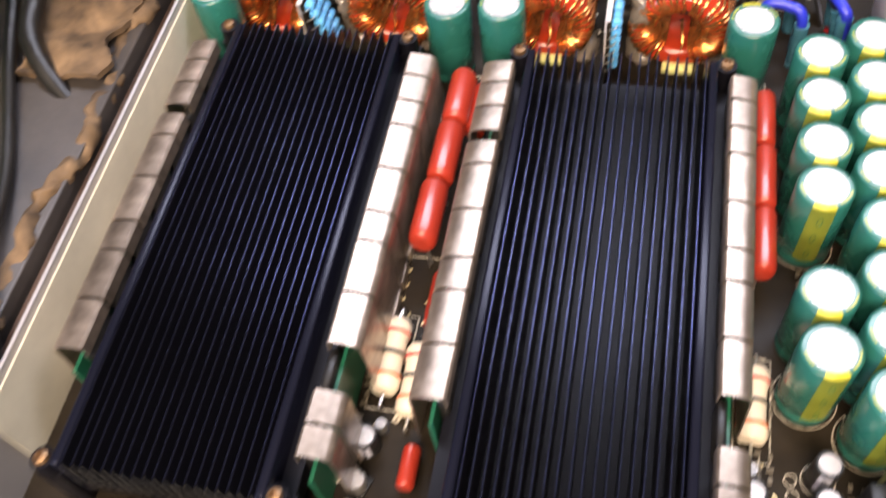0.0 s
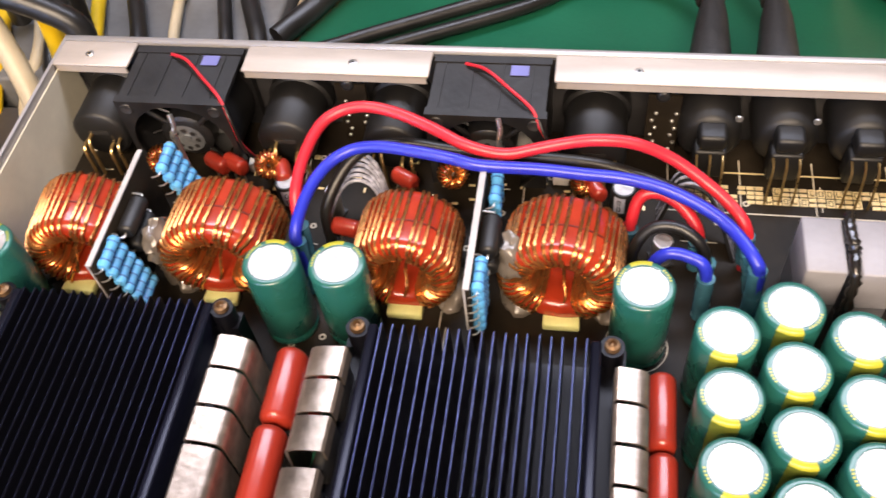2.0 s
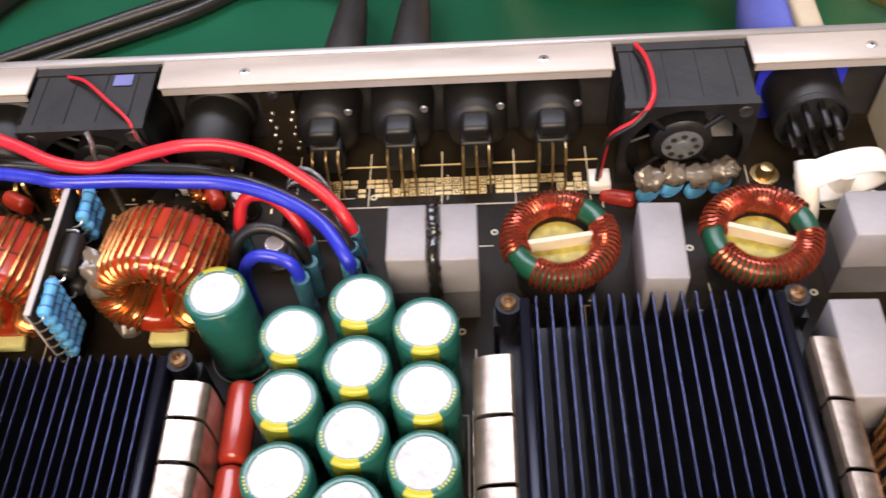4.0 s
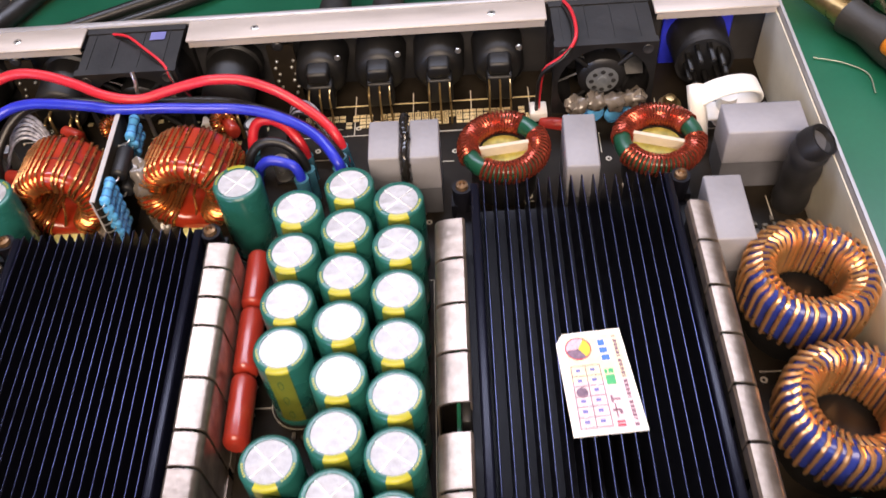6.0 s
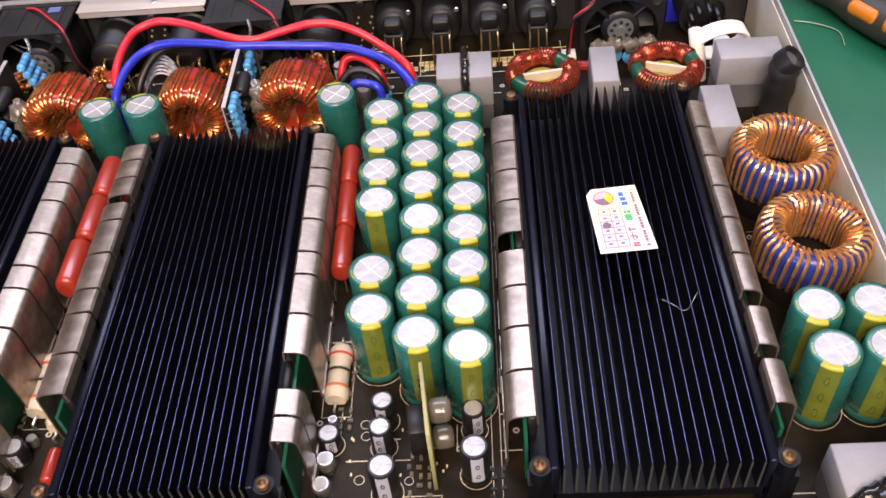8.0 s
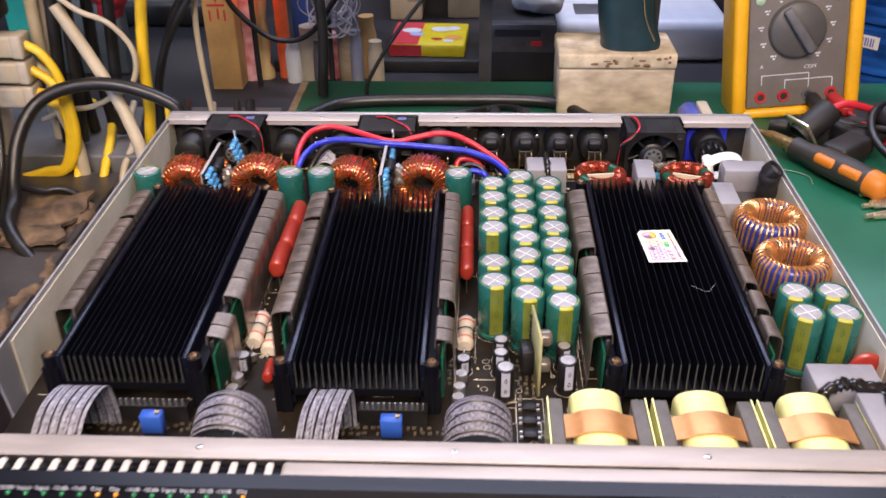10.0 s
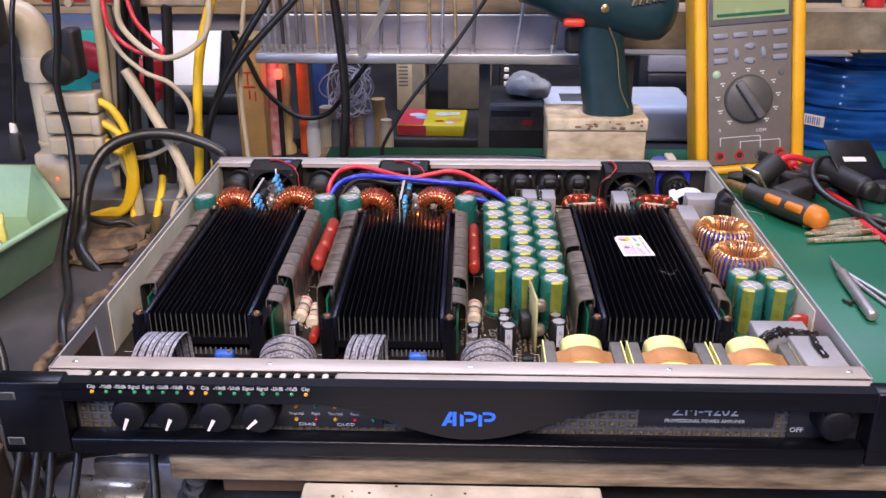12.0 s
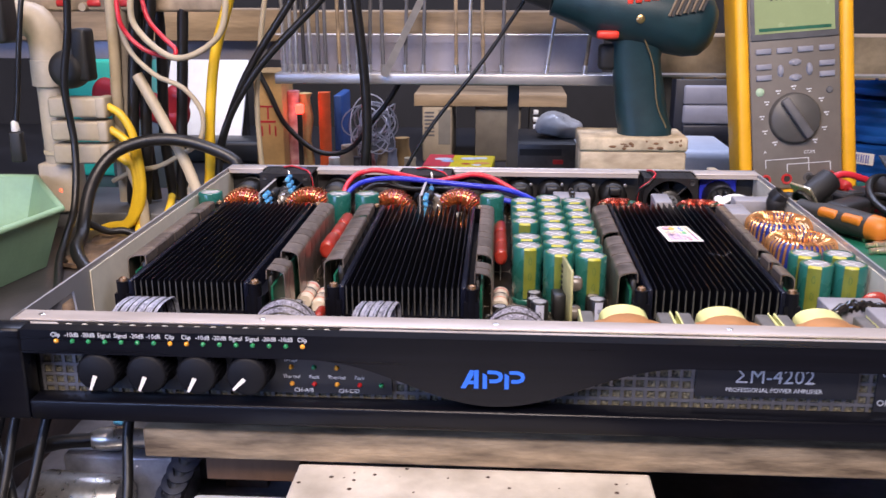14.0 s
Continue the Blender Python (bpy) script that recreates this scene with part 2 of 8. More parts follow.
def part(name, bm, material, parent, label="", smooth=50):
    me = bpy.data.meshes.new(name)
    bmesh.ops.recalc_face_normals(bm, faces=bm.faces)
    bm.to_mesh(me)
    bm.free()
    me.materials.append(material)
    if smooth:
        me.shade_smooth()
        me.set_sharp_from_angle(angle=radians(smooth))
    ob = new(name, me)
    ob.parent = parent
    return tagged(ob, label)


def again(ob, parent, m=Matrix()):
    """One more piece on the same mesh."""
    o = new(ob.name.split(".")[0], ob.data)
    o.parent = parent
    o.matrix_basis = m
    return o


def thing(name, label, category, group="", at=(0, 0, 0), turn=0.0, kind=""):
    e = new(name)
    e.empty_display_size = 0.01
    e.matrix_basis = pose(*at, 0, 0, turn)
    return tagged(e, label, category, group, kind)


def solid(name, bm, material, label, category, group="", kind="", smooth=50):
    return tagged(part(name, bm, material, None, "", smooth), label, category, group, kind)


def words(text, size, at, material, parent, rx=90, rz=0, name="lettering", wide=1.0, spin=0):
    """Flat lettering in the built-in font, centred on at."""
    cu = bpy.data.curves.new(name, "FONT")
    cu.body, cu.size, cu.align_x, cu.align_y, cu.extrude, cu.resolution_u = text, size, "CENTER", "CENTER", 0.00008, 2
    tmp = bpy.data.objects.new(name, cu)
    me = bpy.data.meshes.new_from_object(tmp)
    bpy.data.objects.remove(tmp)
    me.materials.clear()
    me.materials.append(material)
    ob = new(name, me)
    ob.parent = parent
    ob.matrix_basis = pose(*at, rx, 0, rz) @ pose(0, 0, 0, 0, 0, spin) @ Matrix.Diagonal((wide, 1, 1, 1))
    return ob


B = bmesh.new
W, D, TOP = 0.438, 0.366, 0.044     # chassis width, depth and upper edge
FLOOR = 0.0078                      # upper face of the circuit boards

# ---------------------------------------------------------------- chassis
chassis = thing("amplifier_chassis", "opened grey steel rack amplifier case without its lid", "amplifier")
part("base_plate", box(B(), 0, W, 0, D, 0, 0.0012), STEEL, chassis)
for side, x0, x1 in (("a", 0.0, 0.0012), ("b", W - 0.0012, W)):
    bm = B()
    prism(bm, [(0.0, 0.0012), (0.012, 0.0012), (0.016, 0.036), (0.062, 0.036), (0.066, 0.006), (0.066, 0.0012), (D, 0.0012), (D, TOP), (0.0, TOP)], x0, x1, "x")
    part("side_wall", bm, STEEL, chassis)
    inner = (x1 + 0.0003, x1 + 0.0009) if side == "a" else (x0 - 0.0009, x0 - 0.0003)
    part("insulating_sheet", box(B(), *inner, 0.082, D - 0.004, 0.002, TOP - 0.003), CREAM, chassis, "cream plastic insulating sheet")
part("back_wall", box(B(), 0.0013, W - 0.0013, D - 0.0015, D - 0.0003, 0.0013, TOP - 0.0015), BLACKMETAL, chassis, "black inner back panel")
part("back_rim", box(B(), 0.0, W, D - 0.0002, D + 0.0026, 0.0, TOP + 0.0003, 0.0003, 1), STEEL, chassis)
FANS = ((0.0325, 0.0745), (0.1470, 0.1890), (0.3430, 0.3850))
for x0, x1, holes in ((0.001, 0.0312, (0.014,)), (0.0758, 0.1458, (0.117,)), (0.1902, 0.3418, (0.219, 0.319)), (0.3862, W - 0.001, (0.425,))):
    fl = part("back_flange", box(B(), x0, x1, D - 0.0135, D - 0.0004, TOP - 0.0013, TOP, 0.0005), FLANGE, chassis, "bare zinc lid flange")
    part("flange_lip", box(B(), x0 + 0.001, x1 - 0.001, D - 0.0133, D - 0.0125, TOP - 0.004, TOP - 0.0012), FLANGE, chassis)
    for hx in holes:
        hole = B()
        lathe(hole, [(0.0006, 0.0002), (0.0012, 0.0002), (0.0017, 0.0), (0.0017, -0.0002)], 14, m=pose(hx, D - 0.0075, TOP + 0.0001))
        part("screw_hole", hole, TIN, fl)
        part("hole_core", cyl(B(), (hx, D - 0.0075, TOP - 0.0005), (hx, D - 0.0075, TOP + 0.0002), 0.0008, 10), BLACKMETAL, fl)
# front flange with its slot over the row of light pipes
ff = part("front_flange", box(B(), 0.0, W, 0.0005, 0.0125, TOP - 0.0013, TOP, 0.0005), FLANGE, chassis, "bare zinc lid flange")
for hx in (0.012, 0.118, 0.227, 0.333, 0.428):
    hole = B()
    lathe(hole, [(0.0004, 0.0003), (0.0010, 0.0003), (0.0016, 0.0), (0.0016, -0.0002)], 14, m=pose(hx, 0.0065, TOP + 0.0001))
    part("screw_hole", hole, TIN, ff)
    part("hole_core", cyl(B(), (hx, 0.0065, TOP - 0.0005), (hx, 0.0065, TOP + 0.00025), 0.0006, 10), BLACKMETAL, ff)
part("front_wall", box(B(), 0.0013, W - 0.0013, 0.0002, 0.0010, 0.0013, TOP - 0.0014), BLACKMETAL, chassis)
part("front_edge", box(B(), 0.155, W, -0.0098, 0.0004, TOP - 0.006, TOP - 0.0008, 0.002, 3), FLANGE, chassis, "rounded bare aluminium edge")
part("front_edge", box(B(), 0.0, 0.024, -0.0098, 0.0004, TOP - 0.006, TOP - 0.0008, 0.002, 3), FLANGE, chassis)
part("pipe_slot", box(B(), 0.0245, 0.1545, -0.0100, 0.0002, TOP - 0.0062, TOP - 0.0040), BLACKMETAL, chassis, "black slot over the light pipes")
for k in range(17):
    x = 0.0282 + k * 0.0076
    part("light_pipe", box(B(), x - 0.0019, x + 0.0019, -0.0094, 0.0003, TOP - 0.0058, TOP - 0.0014, 0.0014), mat("milky light pipe", (0.62, 0.60, 0.54), 0.35, 0, 0.1), chassis, "milky plastic light pipe")


# circuit boards
board = thing("main_circuit_board", "dark brown circuit board with gold pads and white print", "circuit board")
part("board", box(B(), 0.003, W - 0.003, 0.014, D - 0.0035, FLOOR - 0.0016, FLOOR), PCB, board)
rnd = random.Random(4)
tr = B()
for k in range(260):
    x, y = rnd.uniform(0.006, W - 0.006), rnd.uniform(0.016, 0.345)
    l = rnd.uniform(0.003, 0.016)
    if rnd.random() < 0.5:
        box(tr, x, min(x + l, W - 0.004), y, y + 0.0004, FLOOR, FLOOR + 0.0001)
    else:
        box(tr, x, x + 0.0004, y, y + l * 0.8, FLOOR, FLOOR + 0.0001)
for k in range(150):
    x, y = rnd.uniform(0.006, W - 0.006), rnd.uniform(0.016, 0.345)
    lathe(tr, [(0.0006, 0.0001), (0.0013, 0.00012)], 10, m=pose(x, y, FLOOR))
for x, y in ((0.2452, 0.1402), (0.2634, 0.1284), (0.2812, 0.1213), (0.2452, 0.1982), (0.4060, 0.1132), (0.4250, 0.1138), (0.2225, 0.2703)):
    lathe(tr, [(0.0098, 0.0001), (0.0101, 0.00012)], 40, m=pose(x, y, FLOOR))
tagged(part("board_print", tr, SILK, board, "pale printed outlines"), kind="stuff")
pads = B()
for k in range(34):
    x = 0.2360 + k * 0.0030
    for j in range(2):
        y = 0.3318 + j * 0.0042
        a, b = 0.0026, 0.0036
        pick = rnd.random()
        if pick < 0.42:
            for bx0, bx1, by0, by1 in ((0, a, 0, 0.0005), (0, a, b - 0.0005, b), (0, 0.0005, 0.0005, b - 0.0005), (a - 0.0005, a, 0.0005, b - 0.0005)):
                box(pads, x + bx0, x + bx1, y + by0, y + by1, FLOOR, FLOOR + 0.0003)
            box(pads, x + 0.0008, x + 0.0018, y + 0.0010, y + 0.0026, FLOOR, FLOOR + rnd.choice((0.0003, 0.0008)))
        elif pick < 0.78:
            box(pads, x, x + a, y, y + 0.0013, FLOOR, FLOOR + 0.0004)
            box(pads, x, x + a, y + 0.0022, y + b, FLOOR, FLOOR + 0.0004)
    box(pads, x, x + 0.0030, 0.3455, 0.3460, FLOOR, FLOOR + 0.0003)
    if k % 8 == 4:
        box(pads, x, x + 0.0005, 0.3461, 0.3580, FLOOR, FLOOR + 0.0003)
for k in range(30):
    for j in range(3):
        if rnd.random() < 0.6:
            x, y = 0.040 + k * 0.0064 + rnd.uniform(-0.002, 0.002), 0.3260 + j * 0.008 + rnd.uniform(-0.002, 0.002)
            box(pads, x, x + rnd.choice((0.0008, 0.0022)), y, y + rnd.choice((0.0008, 0.0020)), FLOOR, FLOOR + 0.0004)
for x0, y0 in ((0.245, 0.08), (0.262, 0.085), (0.107, 0.10), (0.226, 0.09), (0.33, 0.05), (0.104, 0.15), (0.113, 0.13)):
    for k in range(16):
        x, y = x0 + rnd.uniform(0, 0.012), y0 + rnd.uniform(0, 0.03)
        if k % 2:
            box(pads, x, x + 0.0006, y, y + 0.0011, FLOOR, FLOOR + 0.0003)
tagged(part("solder_pad", pads, GOLD, board, "rows of gold plated pads"), kind="stuff")

# ---------------------------------------------------------------- heat sinks


def heat_sink(x0, x1, y0, y1, fins, label):
    """Extruded sink: floor, thick side bars, thin fins along it and a screwed lug at each corner."""
    h = thing("heat_sink", label, "heat sink", "heat sinks", ((x0 + x1) / 2, y0, FLOOR))
    w, l, top = (x1 - x0) / 2, y1 - y0, 0.0395 - FLOOR
    part("sink_floor", box(B(), -w, w, 0, l, 0.010, 0.0145), ANODISED, h)
    for s in (-1, 1):
        part("side_bar", box(B(), s * w - 0.0016, s * w + 0.0016, 0, l, 0.004, top - 0.0005, 0.0009, 2), SIDEBAR, h)
        part("foot_bar", box(B(), s * (w + 0.0016) - 0.0001, s * (w + 0.0016) + s * 0.0055, 0.004, l - 0.004, 0.012, 0.020), ANODISED, h)
        for e, ye in ((0, 0.0015), (1, l - 0.0015)):
            lug = B()
            cyl(lug, (s * (w + 0.0045), ye, 0.0), (s * (w + 0.0045), ye, 0.0305), 0.0036, 18)
            box(lug, s * (w + 0.0045) - 0.0042, s * (w + 0.0045) + 0.0042, ye - 0.003, ye + 0.003, 0.0, 0.0235)
            lg = part("lug", lug, ANODISED, h)
            sc = B()
            lathe(sc, [(0.0, 0.0016), (0.0008, 0.0008), (0.0012, 0.0018), (0.0021, 0.0014), (0.0024, 0.0)], 16, m=pose(s * (w + 0.0045), ye, 0.0305))
            part("screw", sc, LUGSCREW, lg, "worn copper coloured screw")
    n = fins
    first = None
    for k in range(n):
        x = -w + (k + 0.8) * (2 * w) / (n + 0.6)
        if first is None:
            bm = B()
            prism(bm, [(-0.00042, 0.014), (0.00042, 0.014), (0.00032, top - 0.0003), (0.00016, top), (-0.00016, top), (-0.00032, top - 0.0003)], 0.0, l)
            first = part("fin", bm, ANODISED, h, smooth=0)
            edge = B()
            prism(edge, [(-0.00040, 0.015), (0.00040, 0.015), (0.00032, top - 0.0008), (-0.00032, top - 0.0008)], -0.0002, 0.0001)
            cut = part("fin_end", edge, FINCUT, first, "bare cut edge", smooth=0)
            # thin strip on the fin top that carries the painted glint
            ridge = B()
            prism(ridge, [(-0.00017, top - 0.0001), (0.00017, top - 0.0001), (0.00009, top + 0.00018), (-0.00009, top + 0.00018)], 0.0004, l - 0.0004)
            ridge_ob = part("fin_edge", ridge, FINTOP, first, "upper edge coloured with a bluish glint", smooth=0)
            first.matrix_basis = pose(x, 0, 0)
        else:
            f = again(first, h, pose(x, rnd.uniform(-0.0002, 0.0002), rnd.uniform(-0.0002, 0.0002), 0, rnd.uniform(-0.35, 0.35), rnd.uniform(-0.08, 0.08)))
            again(cut, f)
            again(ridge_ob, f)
    return h


heat_sink(0.0275, 0.0915, 0.0735, 0.2560, 19, "black anodised finned heat sink beside the case wall")
heat_sink(0.1440, 0.2095, 0.0715, 0.2530, 19, "black anodised finned heat sink between rows of clips")
sink3 = heat_sink(0.3082, 0.3775, 0.0745, 0.2680, 17, "black anodised finned heat sink with a paper label on it")

# paper label lying on the third sink
lab = thing("paper_label", "small white printed paper label with a dial and grid", "label", at=(0.3425, 0.183, 0.0400), turn=0)
lo = B()
prism(lo, [(-0.0095, -0.0185), (0.0125, -0.0170), (0.0085, 0.0185), (-0.0095, 0.0170), (-0.0117, 0.0135)], 0.0, 0.00025, "z")
part("sheet", lo, LABELWHITE, lab)
INK = mat("blue violet ink", (0.16, 0.17, 0.45), 0.5, 0, 0.1)
INKG = mat("green ink", (0.05, 0.42, 0.16), 0.5, 0, 0.1)
INKR = mat("red ink", (0.60, 0.05, 0.09), 0.5, 0, 0.1)
INKY = mat("yellow ink", (0.80, 0.55, 0.04), 0.5, 0, 0.1)
INKBROWN = mat("brown violet ink", (0.22, 0.11, 0.16), 0.5, 0, 0.2)
SMUDGE = mat("grey violet smudge", (0.20, 0.13, 0.20), 0.6, 0, 0.4, 900)


def on_label(u, v):
    """Place on the label, u from its notched edge across, v from the notch downwards."""
    xl, xr = -0.0107 + 0.0012 * v, 0.0085 + 0.0040 * v
    yl, yr = 0.0170 - 0.0355 * v, 0.0185 - 0.0355 * v
    return xl + (xr - xl) * u, yl + (yr - yl) * u


def printed(name, boxes_, m_, z=0.00026):
    for u0, v0, u1, v1 in boxes_:
        bm = prism(B(), [on_label(u0, v1), on_label(u1, v1), on_label(u1, v0), on_label(u0, v0)], z, z + 0.00006, "z")
        part(name, bm, m_, lab, smooth=0)


printed("printed_ground", [(0.09, 0.05, 0.95, 0.50)], mat("pale yellow print", (0.80, 0.76, 0.52), 0.5, 0, 0.12, 300))
printed("printed_ground", [(0.09, 0.50, 0.95, 0.96)], mat("pale pink print", (0.78, 0.60, 0.66), 0.5, 0, 0.15, 300))
cx, cy = on_label(0.28, 0.17)
for a0, a1, m_ in ((-0.9, 1.1, INKY), (1.1, 3.3, mat("pale rose ink", (0.75, 0.45, 0.55), 0.5, 0, 0.2, 900)), (3.3, 5.38, SMUDGE)):
    part("printed_sector", lathe(B(), [(0.0, 0.00036), (0.0038, 0.00036)], 10, a0, a1, pose(cx, cy, 0)), m_, lab)
part("printed_ring", lathe(B(), [(0.0037, 0.00040), (0.0041, 0.00040)], 28, m=pose(cx, cy, 0)), INKR, lab)
printed("printed_line", [(0.11 + 0.215 * i, 0.34, 0.122 + 0.215 * i, 0.93) for i in range(3)], INKBROWN, 0.00034)
printed("printed_line", [(0.11, 0.34 + 0.098 * j, 0.552, 0.347 + 0.098 * j) for j in range(7)], INKBROWN, 0.00037)
printed("printed_figure", [(0.18 + 0.215 * i, 0.372 + 0.098 * j, 0.25 + 0.215 * i, 0.402 + 0.098 * j) for i in range(2) for j in range(6)], INK, 0.00034)
cx, cy = on_label(0.22, 0.60)
part("smudge", lathe(B(), [(0.0, 0.00044), (0.0018, 0.00042)], 12, m=pose(cx, cy, 0)), SMUDGE, lab)
printed("printed_mark", [(0.60, 0.10, 0.70, 0.16), (0.60, 0.18, 0.72, 0.235), (0.61, 0.255, 0.73, 0.31)], LOGOBLUE, 0.00034)
printed("printed_block", [(0.60, 0.395, 0.645, 0.44), (0.66, 0.395, 0.735, 0.44), (0.60, 0.455, 0.735, 0.55)], INKG, 0.00034)
printed("printed_stroke", [(0.60, 0.65, 0.63, 0.72), (0.63, 0.68, 0.73, 0.70), (0.59, 0.78, 0.70, 0.80), (0.63, 0.73, 0.65, 0.86), (0.68, 0.79, 0.72, 0.83)], INKBROWN, 0.00034)
printed("printed_block", [(0.61, 0.89, 0.72, 0.91), (0.61, 0.92, 0.72, 0.945)], INKR, 0.00034)
printed("printed_bar", [(0.84, 0.07 + 0.0405 * k, 0.895, 0.07 + 0.0405 * k + (0.030 if k % 5 else 0.014)) for k in range(22)], INKBROWN, 0.00034)

solid("wire_clipping", wire([(0.3522, 0.141, 0.0402), (0.3557, 0.1384, 0.0402), (0.3601, 0.1353, 0.0402), (0.3657, 0.1434, 0.0402)], 0.00010, 5), BRAID, "thin bent wire clipping lying on the heat sink", "wire clipping")

# ---------------------------------------------------------------- spring clips beside the sinks


def clip_row(xi, xo, breaks, group):
    """Bent spring plates over the power transistors; xi is at the sink, xo outside. breaks: pairs of y."""
    s = 1 if xo > xi else -1
    w = abs(xo - xi)
    rowt = thing("transistor_row", "black power transistors on a narrow green board beside a heat sink", "transistors", "transistor rows", (xi, breaks[-1][0], FLOOR))
    length = breaks[0][1] - breaks[-1][0]
    part("board", box(B(), s * w * 0.42 - 0.0006, s * w * 0.42 + 0.0006, -0.004, length + 0.003, 0.001, 0.0262), GREENPCB, rowt)
    n = int(length / 0.0185)
    for k in range(n):
        y = (k + 0.5) * length / n
        part("transistor", box(B(), min(0.0006 * s, s * w * 0.34), max(0.0006 * s, s * w * 0.34), y - 0.0075, y + 0.0075, 0.008, 0.030, 0.0006, 1), BLACKPLASTIC, rowt)
    for a, b in breaks:
        l = (b - a) - 0.0012
        c = thing("spring_clip", "worn silver bent spring plate pressed over transistors", "clip", group, (xi, (a + b) / 2, FLOOR), rnd.uniform(-0.5, 0.5))
        prof = [(0.0002, 0.0292), (0.0004, 0.0340)]
        for k in range(8):
            t = k / 7 * math.pi / 2
            prof.append((0.0012 + (w - 0.0012) * math.sin(t), 0.0302 + 0.0046 * math.cos(t) ** 0.62))
        prof += [(w + 0.0002, 0.020), (w + 0.0004, 0.006)]
        th = 0.0006
        inner = [(max(x - th, 0.0009) if i > 1 else x + th, z - th) for i, (x, z) in enumerate(prof)]
        bm = B()
        prism(bm, [(s * x, z) for x, z in prof] + [(s * x, z) for x, z in inner[::-1]], -l / 2, l / 2)
        plate = part("plate", bm, CLIP, c, smooth=40)
        part("bent_foot", box(B(), s * (w + 0.0005) - 0.0003, s * (w + 0.0005) + 0.0003, -l / 2 + 0.001, l / 2 - 0.001, 0.0010, 0.0062), CLIP, plate)


def pairs(*runs):
    return [(b, a) for run in runs for a, b in zip(run, run[1:])]


R12 = pairs((0.2435, 0.2323, 0.2202, 0.2088, 0.1896, 0.1716, 0.1598, 0.1404, 0.1218), (0.1076, 0.0963, 0.0858))
L12 = pairs((0.2428, 0.2321, 0.2208, 0.2093), (0.2056, 0.1950, 0.1763, 0.1575, 0.1456, 0.1268, 0.1083))
clip_row(0.1395, 0.1275, L12, "clips of the middle sink")
clip_row(0.2145, 0.2245, R12, "clips of the middle sink")
clip_row(0.0990, 0.1100, R12, "clips of the wall side sink")
clip_row(0.0235, 0.0120, L12, "clips of the wall side sink")
clip_row(0.3045, 0.2935, pairs((0.2487, 0.2309, 0.2126, 0.1944, 0.1762), (0.1674, 0.1490, 0.1298, 0.1110, 0.0917)), "clips of the labelled sink")
clip_row(0.3805, 0.3890, pairs((0.2515, 0.2332, 0.2147, 0.1964, 0.1786, 0.1598, 0.1411), (0.1348, 0.1168), (0.1118, 0.0933)), "clips of the labelled sink")

# ---------------------------------------------------------------- electrolytic capacitors


def big_capacitor():
    r, h = 0.0090, 0.0356
    c = thing("electrolytic_capacitor", "tall green sleeved electrolytic capacitor with bare scored top", "capacitor", "green capacitors")
    body = B()
    lathe(body, [(r - 0.0004, 0.0), (r, 0.0006), (r, 0.0028), (r - 0.0005, 0.0034), (r, 0.0042), (r, h - 0.0010), (r - 0.0003, h - 0.0003), (r - 0.0009, h), (r - 0.0021, h - 0.0001), (r - 0.0022, h - 0.0006)], 32)
    part("sleeve", body, SLEEVE, c)
    top = B()
    rt = r - 0.0019
    for q in range(4):
        a0 = math.pi / 4 + q * math.pi / 2
        tilt = Matrix.Translation((0, 0, h)) @ Matrix.Rotation((0.016, -0.014, 0.015, -0.018)[q], 4, "XY"[q % 2]) @ Matrix.Translation((0, 0, -h))
        lathe(top, [(0.0001, h - 0.00032), (0.0016, h - 0.00031), (rt, h - 0.00032), (rt, h - 0.0008)], 8, a0 + 0.05, a0 + math.pi / 2 - 0.05, tilt)
    lathe(top, [(0.0, h - 0.0007), (rt, h - 0.0007)], 24)
    part("top_plate", top, CAPTOP, c, "scored bare aluminium top")
    # raised arms along the score lines, coloured pale to stand for their glint
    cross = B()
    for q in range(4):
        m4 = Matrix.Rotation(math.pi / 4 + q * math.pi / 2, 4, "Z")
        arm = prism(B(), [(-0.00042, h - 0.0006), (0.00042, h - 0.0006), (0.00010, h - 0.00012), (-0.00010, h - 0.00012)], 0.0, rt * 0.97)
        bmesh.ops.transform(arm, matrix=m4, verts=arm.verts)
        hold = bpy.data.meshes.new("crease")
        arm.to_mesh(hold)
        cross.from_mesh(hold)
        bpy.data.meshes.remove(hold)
    part("top_crease", cross, CREASE, c, "pressed cross, its glint put into the colour")
    # one stripe in two tones: shaded on the side, lit on the fold
    a0, a1 = -math.pi / 2 - 0.42, -math.pi / 2 + 0.42
    side = part("stripe", lathe(B(), [(r + 0.0001, 0.0044), (r + 0.0001, h - 0.0011)], 8, a0, a1), STRIPE, c, "yellow polarity stripe darkened to olive as a shaded side")
    part("stripe_fold", lathe(B(), [(r + 0.0001, h - 0.0011), (r - 0.0002, h - 0.0002), (r - 0.0009, h + 0.0001), (r - 0.0019, h + 0.0001)], 8, a0, a1), RIMYELLOW, side, "fold of the same stripe painted brighter as if lit")
    rim = B()
    for a in [0.15 + 0.13 * q for q in range(7)] + [2.55 + 0.13 * q for q in range(5)]:
        lathe(rim, [(r - 0.0017, h + 0.00012), (r - 0.0010, h + 0.00012)], 1, -a, -a + 0.07)
    part("rim_print", rim, RIMYELLOW, c, "small yellow rim print", 0)
    mk = B()
    for z in (0.009, 0.0185, 0.028):
        ov = [(0.0008 * math.cos(k / 16 * 2 * math.pi), 0.0022 * math.sin(k / 16 * 2 * math.pi)) for k in range(16)]
        line = [Vector((x, -r - 0.0001 + x * x / (2 * r), z + dz)) for x, dz in ov]
        sweep(mk, line, 0.00018, 4, True)
    part("stripe_mark", mk, STRIPEMARK, c)
